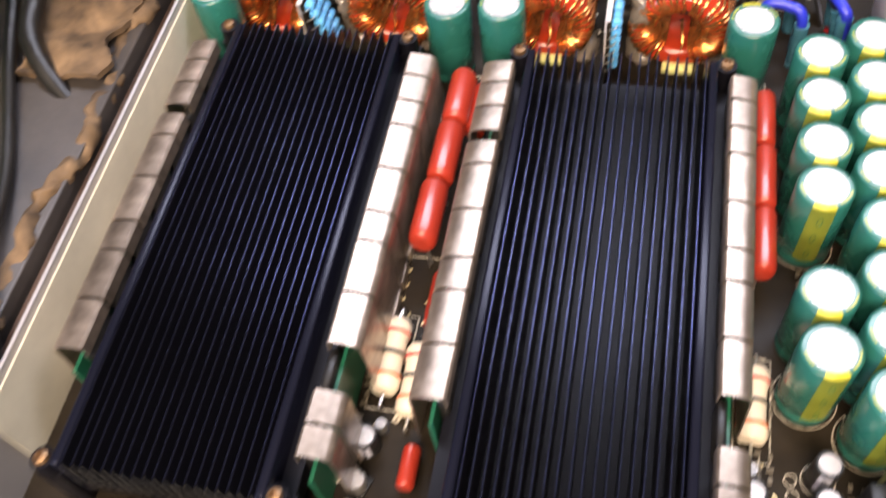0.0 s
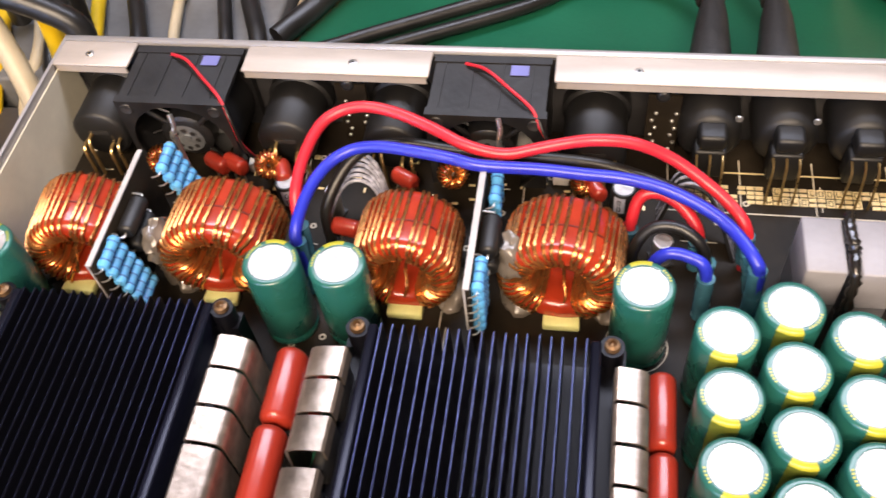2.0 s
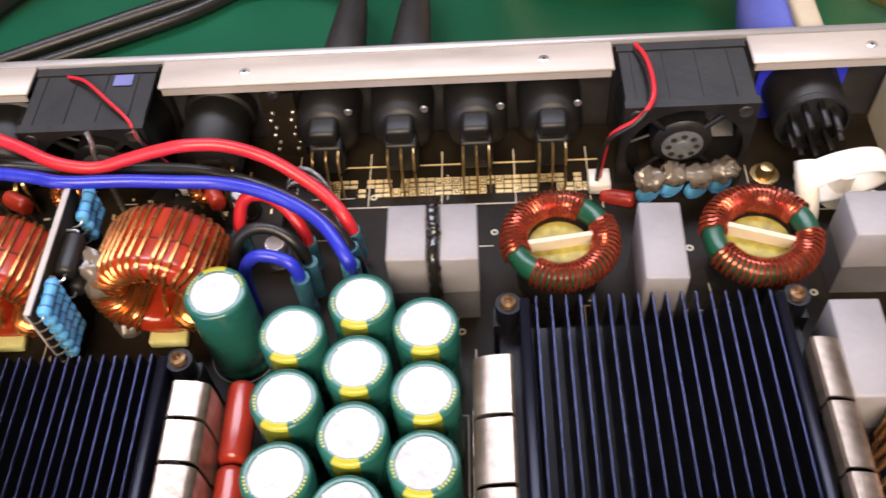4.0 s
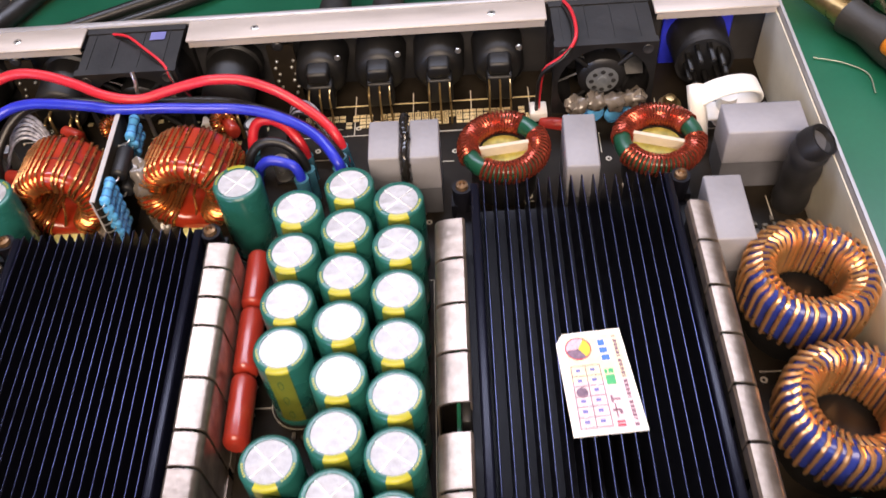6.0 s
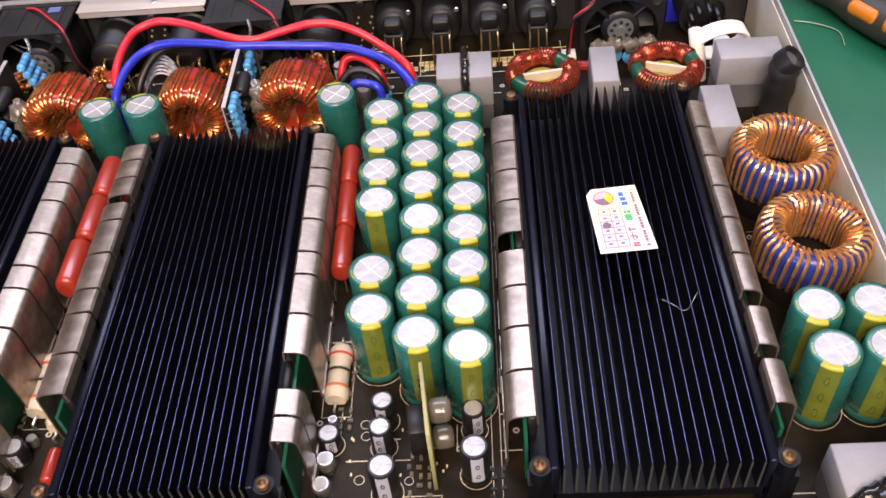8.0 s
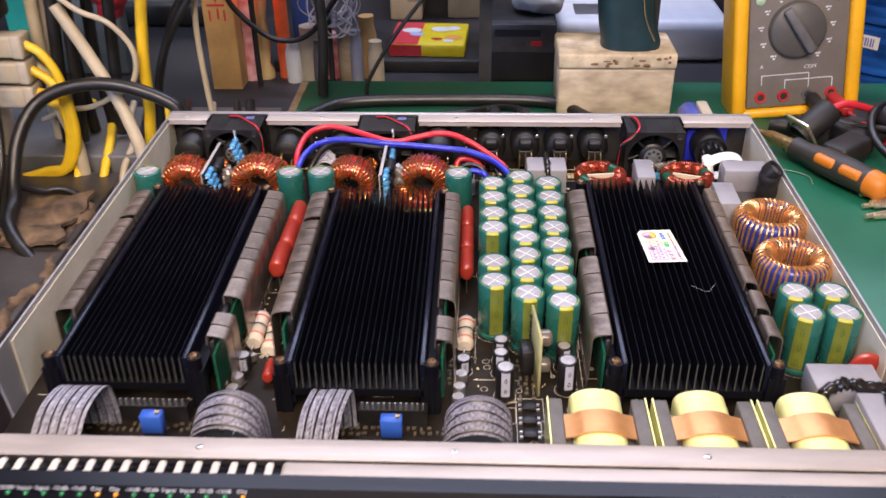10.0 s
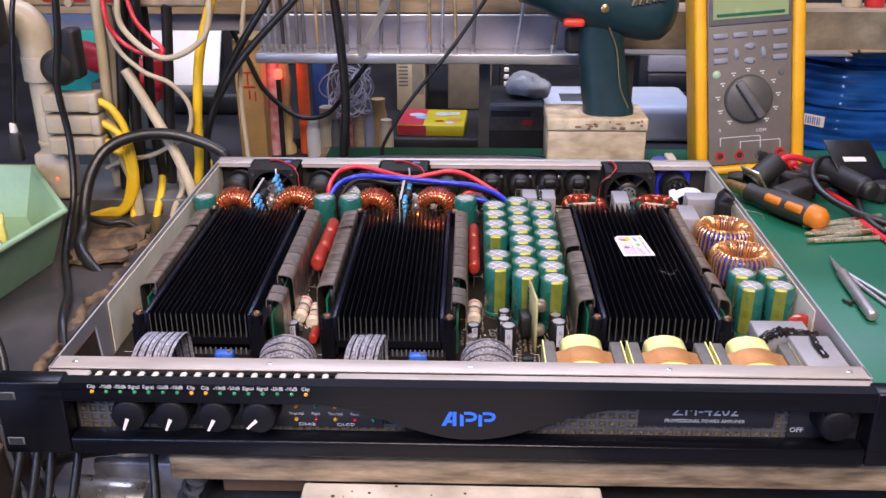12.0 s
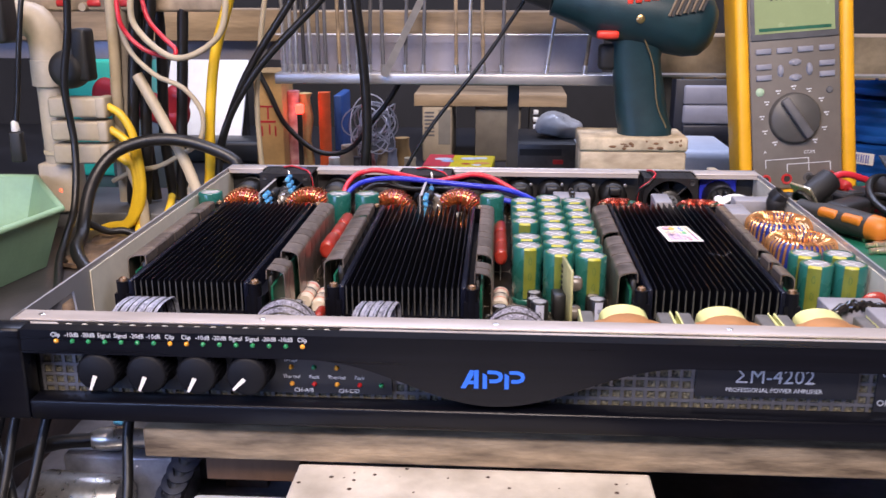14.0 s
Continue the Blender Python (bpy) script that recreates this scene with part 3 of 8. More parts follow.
    return c


cap0 = big_capacitor()
spots = [(0.2452, y, 0) for y in (0.2565, 0.2363, 0.2160, 0.1982, 0.1594, 0.1402)]
spots += [(0.2634, 0.2660 - 0.01965 * k, 0) for k in range(8)]
spots += [(0.2812, 0.2575 - 0.01945 * k, 0) for k in range(8)]
spots += [(0.4055, 0.1330, -25), (0.4250, 0.1335, -20), (0.4060, 0.1132, -20), (0.4250, 0.1138, -15)]
spots += [(0.0120, 0.2685, 185), (0.1085, 0.2690, 185), (0.1300, 0.2700, 190), (0.2225, 0.2703, 195)]
for k, (x, y, a) in enumerate(spots):
    m = pose(x, y, FLOOR, rnd.uniform(-0.6, 0.6), rnd.uniform(-0.6, 0.6), a + rnd.uniform(-12, 12))
    if k == 0:
        cap0.matrix_basis = m
    else:
        copy_thing(cap0, m)

# ---------------------------------------------------------------- toroids


def ring_core(ro, ri, h, corner, seg=48):
    """A ring about z with rounded edges, from height 0 to h."""
    prof = []
    for cx, cz, a0 in ((ro - corner, h - corner, 0), (ri + corner, h - corner, 90), (ri + corner, corner, 180), (ro - corner, corner, 270)):
        for k in range(5):
            a = radians(a0 + k * 22.5)
            prof.append((cx + corner * math.cos(a), cz + corner * math.sin(a)))
    prof.append(prof[0])
    bm = lathe(B(), prof, seg)
    bmesh.ops.remove_doubles(bm, verts=bm.verts, dist=1e-6)
    return bm


def turn_loop(bm, ro, ri, h, corner, wr, angle, lean=0.0):
    """One turn of wire round the ring's section at an angle, the outside leaning by lean radians."""
    line = []
    for cx, cz, a0 in ((ro - corner, h - corner, 0), (ri + corner, h - corner, 90), (ri + corner, corner, 180), (ro - corner, corner, 270)):
        for k in range(4):
            a = radians(a0 + k * 30)
            r, z = cx + (corner + wr * 0.9) * math.cos(a), cz + (corner + wr * 0.9) * math.sin(a)
            phi = angle + lean * (z / h - 0.5) * (1 if r > (ro + ri) / 2 else -1)
            line.append(Vector((r * math.cos(phi), r * math.sin(phi), z)))
    sweep(bm, line, wr, 5, True)


def toroid(name, label, group, ro, ri, h, corner, wr, core, wire_mat, angles, lean):
    t = thing(name, label, "inductor", group)
    part("core", ring_core(ro, ri, h, corner), core, t)
    bm = B()
    for a in angles:
        turn_loop(bm, ro, ri, h, corner, wr, a, lean)
    tagged(part("winding", bm, wire_mat, t, "glossy wire wound round the core"), kind="stuff")
    return t


def bmesh_moved(bm, m):
    bmesh.ops.transform(bm, matrix=m, verts=bm.verts)
    return bm


# four red inductors standing on edge behind the sinks
rng = random.Random(11)
ang = [radians(-149 + 298 * (k + rng.uniform(-0.25, 0.25)) / 33) + math.pi / 2 for k in range(34)]
ind = toroid("output_inductor", "red lacquered ring inductor wound with copper wire, standing on edge", "output inductors", 0.0170, 0.0086, 0.0262, 0.0034, 0.00062, REDCORE, COPPER, ang, 0.06)
part("tape_edge", lathe(B(), [(0.0170, 0.0148), (0.01735, 0.0149), (0.01735, 0.0153), (0.0170, 0.0154)], 40), mat("dark tape seam", (0.10, 0.010, 0.006), 0.4), ind, "dark seam of the core tape")
places = ((0.0283, 8), (0.0815, 2), (0.1462, 0), (0.1983, -3))
for k, (x, a) in enumerate(places):
    m = pose(x, 0.3045, 0.0220 + 0.0008 * (k % 2)) @ pose(0, 0, 0, 0, 0, a) @ pose(0, 0, 0, (87, 84, 85, 83)[k], 0, 0)
    c = ind if k == 0 else copy_thing(ind, m)
    c.matrix_basis = m @ Matrix.Diagonal((1.12 if k % 2 else 1.0, 1.0, 1.0, 1))
for x in (0.0283, 0.0815, 0.1462, 0.1983):
    bt = thing("inductor_base", "yellow taped transformer stub below an inductor", "base", "inductor bases", (x, 0.2745, FLOOR))
    part("block", box(B(), -0.006, 0.006, -0.0010, 0.004, 0, 0.0035, 0.0005, 1), YELLOWTAPE, bt)
    part("lead", wire([(0, 0.004, 0.007), (0.001, 0.006, 0.011), (0.0, 0.011, 0.014), (0, 0.018, 0.012)], 0.0006, 6, 4), COPPER, bt)
    gl = B()
    bmesh.ops.create_icosphere(gl, subdivisions=3, radius=0.008, matrix=pose(-0.014, 0.014, 0.001) @ Matrix.Diagonal((0.8, 1.4, 0.55, 1)))
    bmesh.ops.create_icosphere(gl, subdivisions=3, radius=0.008, matrix=pose(0.015, 0.012, 0.001) @ Matrix.Diagonal((0.7, 1.3, 0.5, 1)))
    for v in gl.verts:
        v.co += Vector((noise.noise(v.co * 300), noise.noise(v.co * 300 + Vector((9, 0, 0))), noise.noise(v.co * 300 + Vector((0, 9, 0))))) * 0.0018
    part("glue_blob", gl, AMBERGLUE, bt, "smoked clear hot glue")

# two common mode chokes lying flat, red over green
gaps = [radians(6.2 * k) for k in range(58) if not (14 < 6.2 * k < 46 or 196 < 6.2 * k < 226)]
chk = toroid("mains_choke", "flat green ring choke wound with red wire pairs", "mains chokes", 0.0172, 0.0106, 0.0072, 0.0030, 0.00062, GREENCORE, REDWIRE, gaps, 0.05)
part("divider", box(B(), -0.0102, 0.0102, -0.0010, 0.0006, -0.004, 0.0050), RESTAN, chk, "cream divider board")
part("foot", lathe(B(), [(0.0, -0.0210), (0.0125, -0.0210), (0.0135, -0.002), (0.012, 0.0), (0.0, 0.0)], 30), BLACKPLASTIC, chk, "black moulded foot")
part("floor_tape", lathe(B(), [(0.0, 0.0006), (0.0094, 0.0006)], 24), mat("dull yellow tape", (0.34, 0.30, 0.07), 0.5, 0, 0.4, 200), chk)
chk.matrix_basis = pose(0.3203, 0.2950, 0.0252, 0, 0, 8)
copy_thing(chk, pose(0.3800, 0.2945, 0.0252, -1, 1, 160))

# two blue and copper chokes
for x, y, rz in ((0.4163, 0.2212, 20), (0.4163, 0.1730, 65)):
    rr = random.Random(int(y * 1000))
    aa = [2 * math.pi * (k + rr.uniform(-0.10, 0.10)) / 38 for k in range(38)]
    t = toroid("filter_choke", "flat blue ring choke wound closely with copper wire", "filter chokes", 0.0205, 0.0121, 0.0205, 0.0044, 0.00080, BLUECORE, BRIGHTCOPPER, aa, 0.08)
    part("base_disc", lathe(B(), [(0.0, -0.0165), (0.016, -0.0165), (0.018, -0.001), (0.0, -0.0005)], 28), BLACKPLASTIC, t)
    t.matrix_basis = pose(x, y, 0.0208, 0, 0, rz)

# ---------------------------------------------------------------- film capacitors


def pill(l, r, axis_profile=6):
    prof = [(0.0, -l / 2)]
    c = r * 0.55
    for k in range(axis_profile):
        a = math.pi / 2 * (1 - (k + 1) / axis_profile)
        prof.append((r - c + c * math.cos(a), -l / 2 + c - c * math.sin(a)))
    prof += [(r, l / 2 - c)]
    for k in range(axis_profile):
        a = math.pi / 2 * (k + 1) / axis_profile
        prof.append((max(r - c + c * math.cos(a), 0), l / 2 - c + c * math.sin(a)))
    prof.append((0.0, l / 2))
    return prof


def red_film(x, y0, y1, z, r, turn=0.0, label="glossy red dipped film capacitor lying above the board"):
    c = thing("film_capacitor", label, "capacitor", "red film capacitors", (x, (y0 + y1) / 2, FLOOR), turn)
    l = abs(y1 - y0) - 0.0008
    part("body", lathe(B(), pill(l, r), 20, m=pose(0, 0, z - FLOOR, 90) @ Matrix.Diagonal((1, 1.25, 1, 1))), REDFILM, c)
    for s in (-1, 1):
        part("lead", cyl(B(), (0, s * l * 0.3, 0.0), (0, s * l * 0.3, z - FLOOR - r * 0.6), 0.0004, 6), TIN, c)
    return c


for y0, y1, dx in ((0.2465, 0.2210, 0), (0.2210, 0.1945, -0.0003), (0.1945, 0.1680, -0.0012)):
    red_film(0.1192 + dx, y0, y1, 0.0290, 0.0050)
for y0, y1, dx in ((0.2510, 0.2260, 0), (0.2260, 0.1995, 0.0003), (0.1995, 0.1735, 0.0004)):
    red_film(0.2290 + dx, y0, y1, 0.0245, 0.0043)
red_film(0.1262, 0.2445, 0.2210, 0.024, 0.0040)
red_film(0.1255, 0.165, 0.143, 0.018, 0.0035)
red_film(0.1265, 0.105, 0.090, 0.012, 0.0030)
for x, y, rz in ((0.0105, 0.290, 10), (0.1215, 0.3035, 80), (0.066, 0.330, 60), (0.073, 0.330, 60), (0.0925, 0.327, 20), (0.1385, 0.327, 60), (0.2065, 0.327, 30)):
    red_film(x, y - 0.0055, y + 0.0055, 0.0175, 0.0030, rz, "small red dipped film capacitor standing near an inductor")


def grey_box(x0, x1, y0, y1, top, turn=0.0, dark=0.45):
    c = thing("box_capacitor", "grey moulded box film capacitor with a dark lower half", "capacitor", "grey box capacitors", ((x0 + x1) / 2, (y0 + y1) / 2, FLOOR), turn)
    w, l, h = (x1 - x0) / 2, (y1 - y0) / 2, top - FLOOR
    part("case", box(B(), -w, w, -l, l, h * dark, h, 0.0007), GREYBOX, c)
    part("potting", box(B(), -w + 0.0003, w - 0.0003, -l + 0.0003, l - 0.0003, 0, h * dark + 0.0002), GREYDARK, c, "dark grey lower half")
    return c


def glue_strip(pts, r, flat=1.0, name="glue_bead", label="bead of glossy black glue across components"):
    bm = wire(pts, [r * (0.6 + 0.5 * abs(math.sin(k * 1.7))) for k in range((len(pts) - 1) * 6 + 1)], 10)
    for v in bm.verts:
        v.co += Vector((noise.noise(v.co * 250), noise.noise(v.co * 250 + Vector((5, 0, 0))), 0.5 * noise.noise(v.co * 250 + Vector((0, 5, 0))))) * r * 0.45
    return solid(name, bm, GLUE, label, "glue", "glue beads", smooth=60)


grey_box(0.2690, 0.2808, 0.2815, 0.3020, 0.0395)
grey_box(0.2845, 0.2958, 0.2812, 0.3018, 0.0395, 0.5)
glue_strip([(0.2826, 0.3035, 0.0405), (0.2826, 0.297, 0.0408), (0.2828, 0.290, 0.0404), (0.2828, 0.284, 0.0395), (0.283, 0.2800, 0.035), (0.2829, 0.2795, 0.018)], 0.0019)
grey_box(0.3425, 0.3548, 0.2725, 0.2998, 0.0395, -2)
grey_box(0.4035, 0.4335, 0.2862, 0.3025, 0.0378, -1)
grey_box(0.3885, 0.4018, 0.2340, 0.2632, 0.0410, -1)
grey_box(0.3975, 0.4300, 0.0640, 0.0830, 0.0340, 0)
grey_box(0.4120, 0.4350, 0.0190, 0.0560, 0.0385, 0)
glue_strip([(0.399, 0.0622, 0.026), (0.402, 0.063, 0.033), (0.411, 0.066, 0.0352), (0.421, 0.0645, 0.0345), (0.433, 0.0655, 0.033)], 0.0032)
glue_strip([(0.4255, 0.057, 0.036), (0.4245, 0.051, 0.0395), (0.4235, 0.040, 0.0395), (0.4245, 0.030, 0.0392)], 0.0020)
disc = solid("disc_varistor", lathe(B(), [(0, 0.002), (0.006, 0.0018), (0.0082, 0.0008), (0.0085, 0.0), (0.0082, -0.0008), (0.006, -0.0018), (0, -0.002)], 24, m=pose(0.4310, 0.0905, 0.0265, 90, 0, 0)), REDFILM, "round red disc varistor standing behind a grey box", "varistor")

# glue coated black horn standing in the corner
horn = thing("black_horn", "black shrink sleeved thermistor standing in the case corner", "thermistor", at=(0.4285, 0.2720, FLOOR))
hl = smooth_line([(0.001, 0.005, 0.0), (0.001, 0.004, 0.012), (0.0005, 0.002, 0.024), (0.0, 0.0005, 0.032), (0.001, 0.0, 0.0375)], 5)
part("sleeve", sweep(B(), hl, [0.0066 + 0.0004 * math.sin(k * 0.9) for k in range(len(hl))], 20), mat("matt black shrink sleeve", (0.018, 0.017, 0.017), 0.55, 0, 0.3, 60, 0.3, 200), horn)
mouth = pose(0.0016, -0.0004, 0.0378, 14, 34, 0) @ Matrix.Diagonal((0.88, 0.88, 1, 1))
part("mouth", lathe(B(), [(0.0050, 0.0), (0.0056, 0.0026), (0.0070, 0.0028), (0.0077, -0.0010), (0.0076, -0.0040)], 22, m=mouth), BLACKPLASTIC, horn)
part("filling", lathe(B(), [(0.0, 0.0010), (0.0054, 0.0006)], 16, m=mouth), GREYDARK, horn)

# ---------------------------------------------------------------- fans


def fan(x0, x1, tone):
    f = thing("cooling_fan", "square black cooling fan set in the back panel", "fan", "cooling fans", ((x0 + x1) / 2, 0.3645, 0.002))
    w, h, y0, y1 = (x1 - x0) / 2, 0.0420, -0.0305, -0.0005
    hole, cz = 0.0190, 0.0210
    fr = B()
    for ya, yb in ((y0, y0 + 0.0035), (y1 - 0.0035, y1)):
        n = 32
        inner = [(hole * math.cos(2 * math.pi * k / n), cz + hole * math.sin(2 * math.pi * k / n)) for k in range(n)]
        outer = []
        for k in range(n):
            c, s = math.cos(2 * math.pi * k / n), math.sin(2 * math.pi * k / n)
            q = min(w / max(abs(c), 1e-6), cz / max(abs(s), 1e-6))
            outer.append((c * q, cz + s * q))
        vs = [[fr.verts.new((x, y, z)) for x, z in ring] for ring, y in ((outer, ya), (inner, ya), (inner, yb), (outer, yb))]
        for a, b in zip(vs, vs[1:] + vs[:1]):
            for k in range(n):
                fr.faces.new((a[k], a[(k + 1) % n], b[(k + 1) % n], b[k]))
    for k in (0,):
        lathe(fr, [(hole, 0), (hole, y1 - y0 - 0.002), (hole + 0.0008, y1 - y0 - 0.002), (hole + 0.0008, 0)], 32, m=Matrix.Translation((0, y1 - 0.001, cz)) @ pose(0, 0, 0, 90))
    part("frame", fr, BLACKPLASTIC, f)
    part("top_cover", box(B(), -w + 0.0006, w - 0.0006, y0 + 0.0034, y1 - 0.0034, h - 0.0022, h - 0.0006), BLACKPLASTIC, f)
    ribs = B()
    for k in range(4):
        box(ribs, -w + 0.004 + k * 0.0105, -w + 0.0044 + k * 0.0105, y0 + 0.0034, y1 - 0.0034, h - 0.0007, h - 0.0002)
    part("cover_rib", ribs, BLACKPLASTIC, f)
    hub = part("hub", lathe(B(), [(0.0, 0.0), (0.0085, 0.0), (0.0100, -0.0012), (0.0100, -0.012), (0, -0.012)], 26, m=Matrix.Translation((0, y0 + 0.003, cz)) @ pose(0, 0, 0, 90)), BLACKPLASTIC, f)
    part("hub_plate", lathe(B(), [(0.0, 0.0003), (0.0018, 0.0003), (0.0019, 0.0), (0.0068, 0.0)], 24, m=Matrix.Translation((0, y0 + 0.0027, cz)) @ pose(0, 0, 0, 90)), tone, hub, "grey bearing plate with holes")
    for k in range(8):
        a = 2 * math.pi * k / 8
        part("hub_hole", lathe(B(), [(0.0, 0.0006), (0.0011, 0.0006)], 8, m=Matrix.Translation((0.0046 * math.cos(a), y0 + 0.0026, cz + 0.0046 * math.sin(a))) @ pose(0, 0, 0, 90)), BLACKMETAL, hub)
    for k in range(4):
        a = 2 * math.pi * (k + 0.5) / 4
        part("strut", cyl(B(), (0.009 * math.cos(a), y0 + 0.0045, cz + 0.009 * math.sin(a)), (0.0195 * math.cos(a), y0 + 0.0045, cz + 0.0195 * math.sin(a)), 0.0011, 8), BLACKPLASTIC, f)
    for k in range(7):
        a = 2 * math.pi * k / 7
        bl = B()
        box(bl, 0.0095, 0.0182, -0.005, 0.005, -0.0004, 0.0004, 0, turn=None)
        bmesh.ops.transform(bl, matrix=Matrix.Translation((0, y0 + 0.013, cz)) @ Matrix.Rotation(a, 4, "Y") @ Matrix.Rotation(radians(40), 4, "X"), verts=bl.verts)
        part("blade", bl, BLACKPLASTIC, f)
    for sx in (-1, 1):
        for sz in (0.0035, h - 0.0035):
            part("mounting_hole", lathe(B(), [(0.0, 0.0001), (0.0014, 0.0001), (0.0021, 0.0004), (0.0024, 0.0)], 12, m=Matrix.Translation((sx * (w - 0.0042), y0 - 0.0001, sz)) @ pose(0, 0, 0, 90)), BLACKMETAL, f)
    return f


HUBGREY = mat("grey hub metal", (0.30, 0.32, 0.34), 0.35, 0.6, 0.2, 200)
for x0, x1 in FANS:
    fan(x0, x1, HUBGREY)
for x in (0.063, 0.1780):
    st = solid("blue_sticker", box(B(), x - 0.0032, x + 0.0032, 0.3545, 0.3595, 0.0438, 0.0440), mat("violet foil sticker", (0.16, 0.17, 0.42), 0.4, 0.2), "small violet foil sticker on a fan", "sticker", "fan stickers")

for x0, cx, cy in ((0.047, 0.0784, 0.3368), (0.1585, 0.1945, 0.3380)):
    red = [(x0, 0.3595, 0.0442), (x0 + 0.008, 0.3545, 0.0462), (x0 + 0.017, 0.3455, 0.0462), (x0 + 0.0255, 0.3370, 0.0450), (x0 + 0.0295, 0.3318, 0.0390), (cx - 0.0012, cy - 0.0045, 0.026), (cx + 0.0005, cy, 0.013)]
    c = thing("fan_lead", "thin red and black fan wire with a white plug", "wire", "fan leads")
    part("red_wire", wire(red, 0.00062), WIRERED, c)
    part("black_wire", wire([(x + 0.001, y - 0.0012, z - 0.0008) for x, y, z in red], 0.00055), WIREBLACK, c)
    part("plug", box(B(), cx - 0.0032, cx + 0.0035, cy - 0.0025, cy + 0.0025, FLOOR, 0.0125, 0.0004, 1), WHITEP, c, "white plastic plug")
c = thing("fan_lead", "thin red twin wire from a fan to its white plug", "wire", "fan leads")
red = [(0.3495, 0.3635, 0.0442), (0.3515, 0.356, 0.0456), (0.3525, 0.346, 0.0462), (0.3515, 0.3360, 0.0460), (0.3470, 0.3315, 0.0420), (0.3390, 0.3312, 0.0350), (0.3374, 0.3325, 0.022), (0.3372, 0.3335, 0.012)]
part("red_wire", wire(red, 0.0008), WIRERED, c)
part("black_wire", wire([(x - 0.001, y - 0.0012, z - 0.001) for x, y, z in red], 0.0008), WIREBLACK, c)
part("plug", box(B(), 0.3335, 0.3408, 0.3295, 0.3375, FLOOR, 0.0125, 0.0004, 1), WHITEP, c, "white plastic plug")
part("red_glue", lathe(B(), pill(0.012, 0.003), 12, m=pose(0.343, 0.3275, 0.008, 80, 0, 70)), mat("red locking varnish", (0.35, 0.03, 0.025), 0.3, 0, 0.3, 200, 0.4, 300), c, "blob of red varnish")

# ---------------------------------------------------------------- sockets on the back panel


def speaker_socket(x):
    s = thing("speaker_socket", "round black speaker socket with brass tags in the back panel", "socket", "speaker sockets", (x, 0.3635, 0.0235))
    part("barrel", lathe(B(), [(0.0, 0.028), (0.0098, 0.028), (0.0112, 0.0265), (0.0112, 0.006), (0.0125, 0.005), (0.0125, 0.0), (0.0, 0.0)], 26, m=pose(0, 0, 0, 90)), mat("deep black speaker socket", (0.0055, 0.0053, 0.0055), 0.5, 0, 0.3, 80, 0.1, 300), s)
    part("slot", box(B(), -0.004, 0.004, -0.0284, -0.0278, 0.001, 0.0028), BLACKMETAL, s)
    for dx, dz in ((-0.007, -0.003), (-0.0035, 0.001), (0.0035, -0.004), (0.0075, -0.001)):
        part("tag", wire([(dx, -0.027, dz), (dx, -0.0315, dz - 0.001), (dx + 0.0008, -0.033, dz - 0.008), (dx + 0.001, -0.0335, -0.019)], 0.0007, 6, 4), BRASS, s, "brass solder tag")


for x in (0.0190, 0.0930, 0.1330, 0.2055):
    speaker_socket(x)


SOCKETBLACK = mat("deep black socket plastic", (0.0045, 0.0043, 0.0045), 0.5, 0, 0.3, 80, 0.1, 300)


def signal_socket(x):
    s = thing("signal_socket", "black signal socket with three gold pins in the back panel", "socket", "signal sockets", (x, 0.3640, FLOOR))
    part("shell", lathe(B(), [(0.0, 0.0190), (0.0085, 0.0190), (0.0108, 0.0170), (0.0112, 0.0)], 24, m=pose(0, 0, 0.0175, 90)), SOCKETBLACK, s)
    part("block", box(B(), -0.0055, 0.0055, -0.0260, -0.0185, 0.006, 0.0190, 0.0010), SOCKETBLACK, s)
    part("latch", box(B(), -0.0048, 0.0048, -0.0265, -0.0180, 0.0200, 0.0265, 0.0015), SOCKETBLACK, s)
    part("screw", lathe(B(), [(0, 0.0008), (0.0012, 0.0006), (0.0014, 0)], 10, m=pose(0.0085, -0.0172, 0.0270, 90)), TIN, s)
    for dx in (-0.0045, 0.0, 0.0042):
        part("pin", wire([(dx, -0.0258, 0.0175), (dx, -0.0290 - abs(dx) * 0.2, 0.0155), (dx * 1.05, -0.0315, 0.006), (dx * 1.05, -0.032, 0.0)], 0.00045, 6, 4), BRASS, s, "thin gold pin")


for k in range(4):
    signal_socket(0.2450 + 0.0254 * k)
ol = B()
for k in range(5):
    x = 0.2322 + 0.0254 * k
    box(ol, x, x + 0.0005, 0.327, 0.352, FLOOR, FLOOR + 0.0001)
box(ol, 0.2322, 0.3343, 0.3270, 0.3275, FLOOR, FLOOR + 0.0001)
tagged(part("socket_outline", ol, SILK, board, "pale printed outlines"), kind="stuff")
for x in (0.1150, 0.2280):
    led = thing("status_lamp", "clear indicator lamp on thin wires near the back panel", "lamp", "status lamps", (x, 0.352, FLOOR))
    part("bulb", lathe(B(), pill(0.008, 0.0026), 14, m=pose(0, 0.004, 0.030, 90)), BLACKPLASTIC, led)
    part("carrier", box(B(), -0.0050, 0.0065, 0.0010, 0.0020, 0.0, 0.0300), PCB, led)
    for dx in (-0.0030, 0.0040):
        for k in range(6):
            part("solder_bead", lathe(B(), [(0, 0.0009), (0.0006, 0.0006), (0.0008, 0.0)], 8, m=pose(dx + 0.0012 * (k % 2), 0.0009, 0.0040 + 0.0036 * k, 90)), TIN, led)

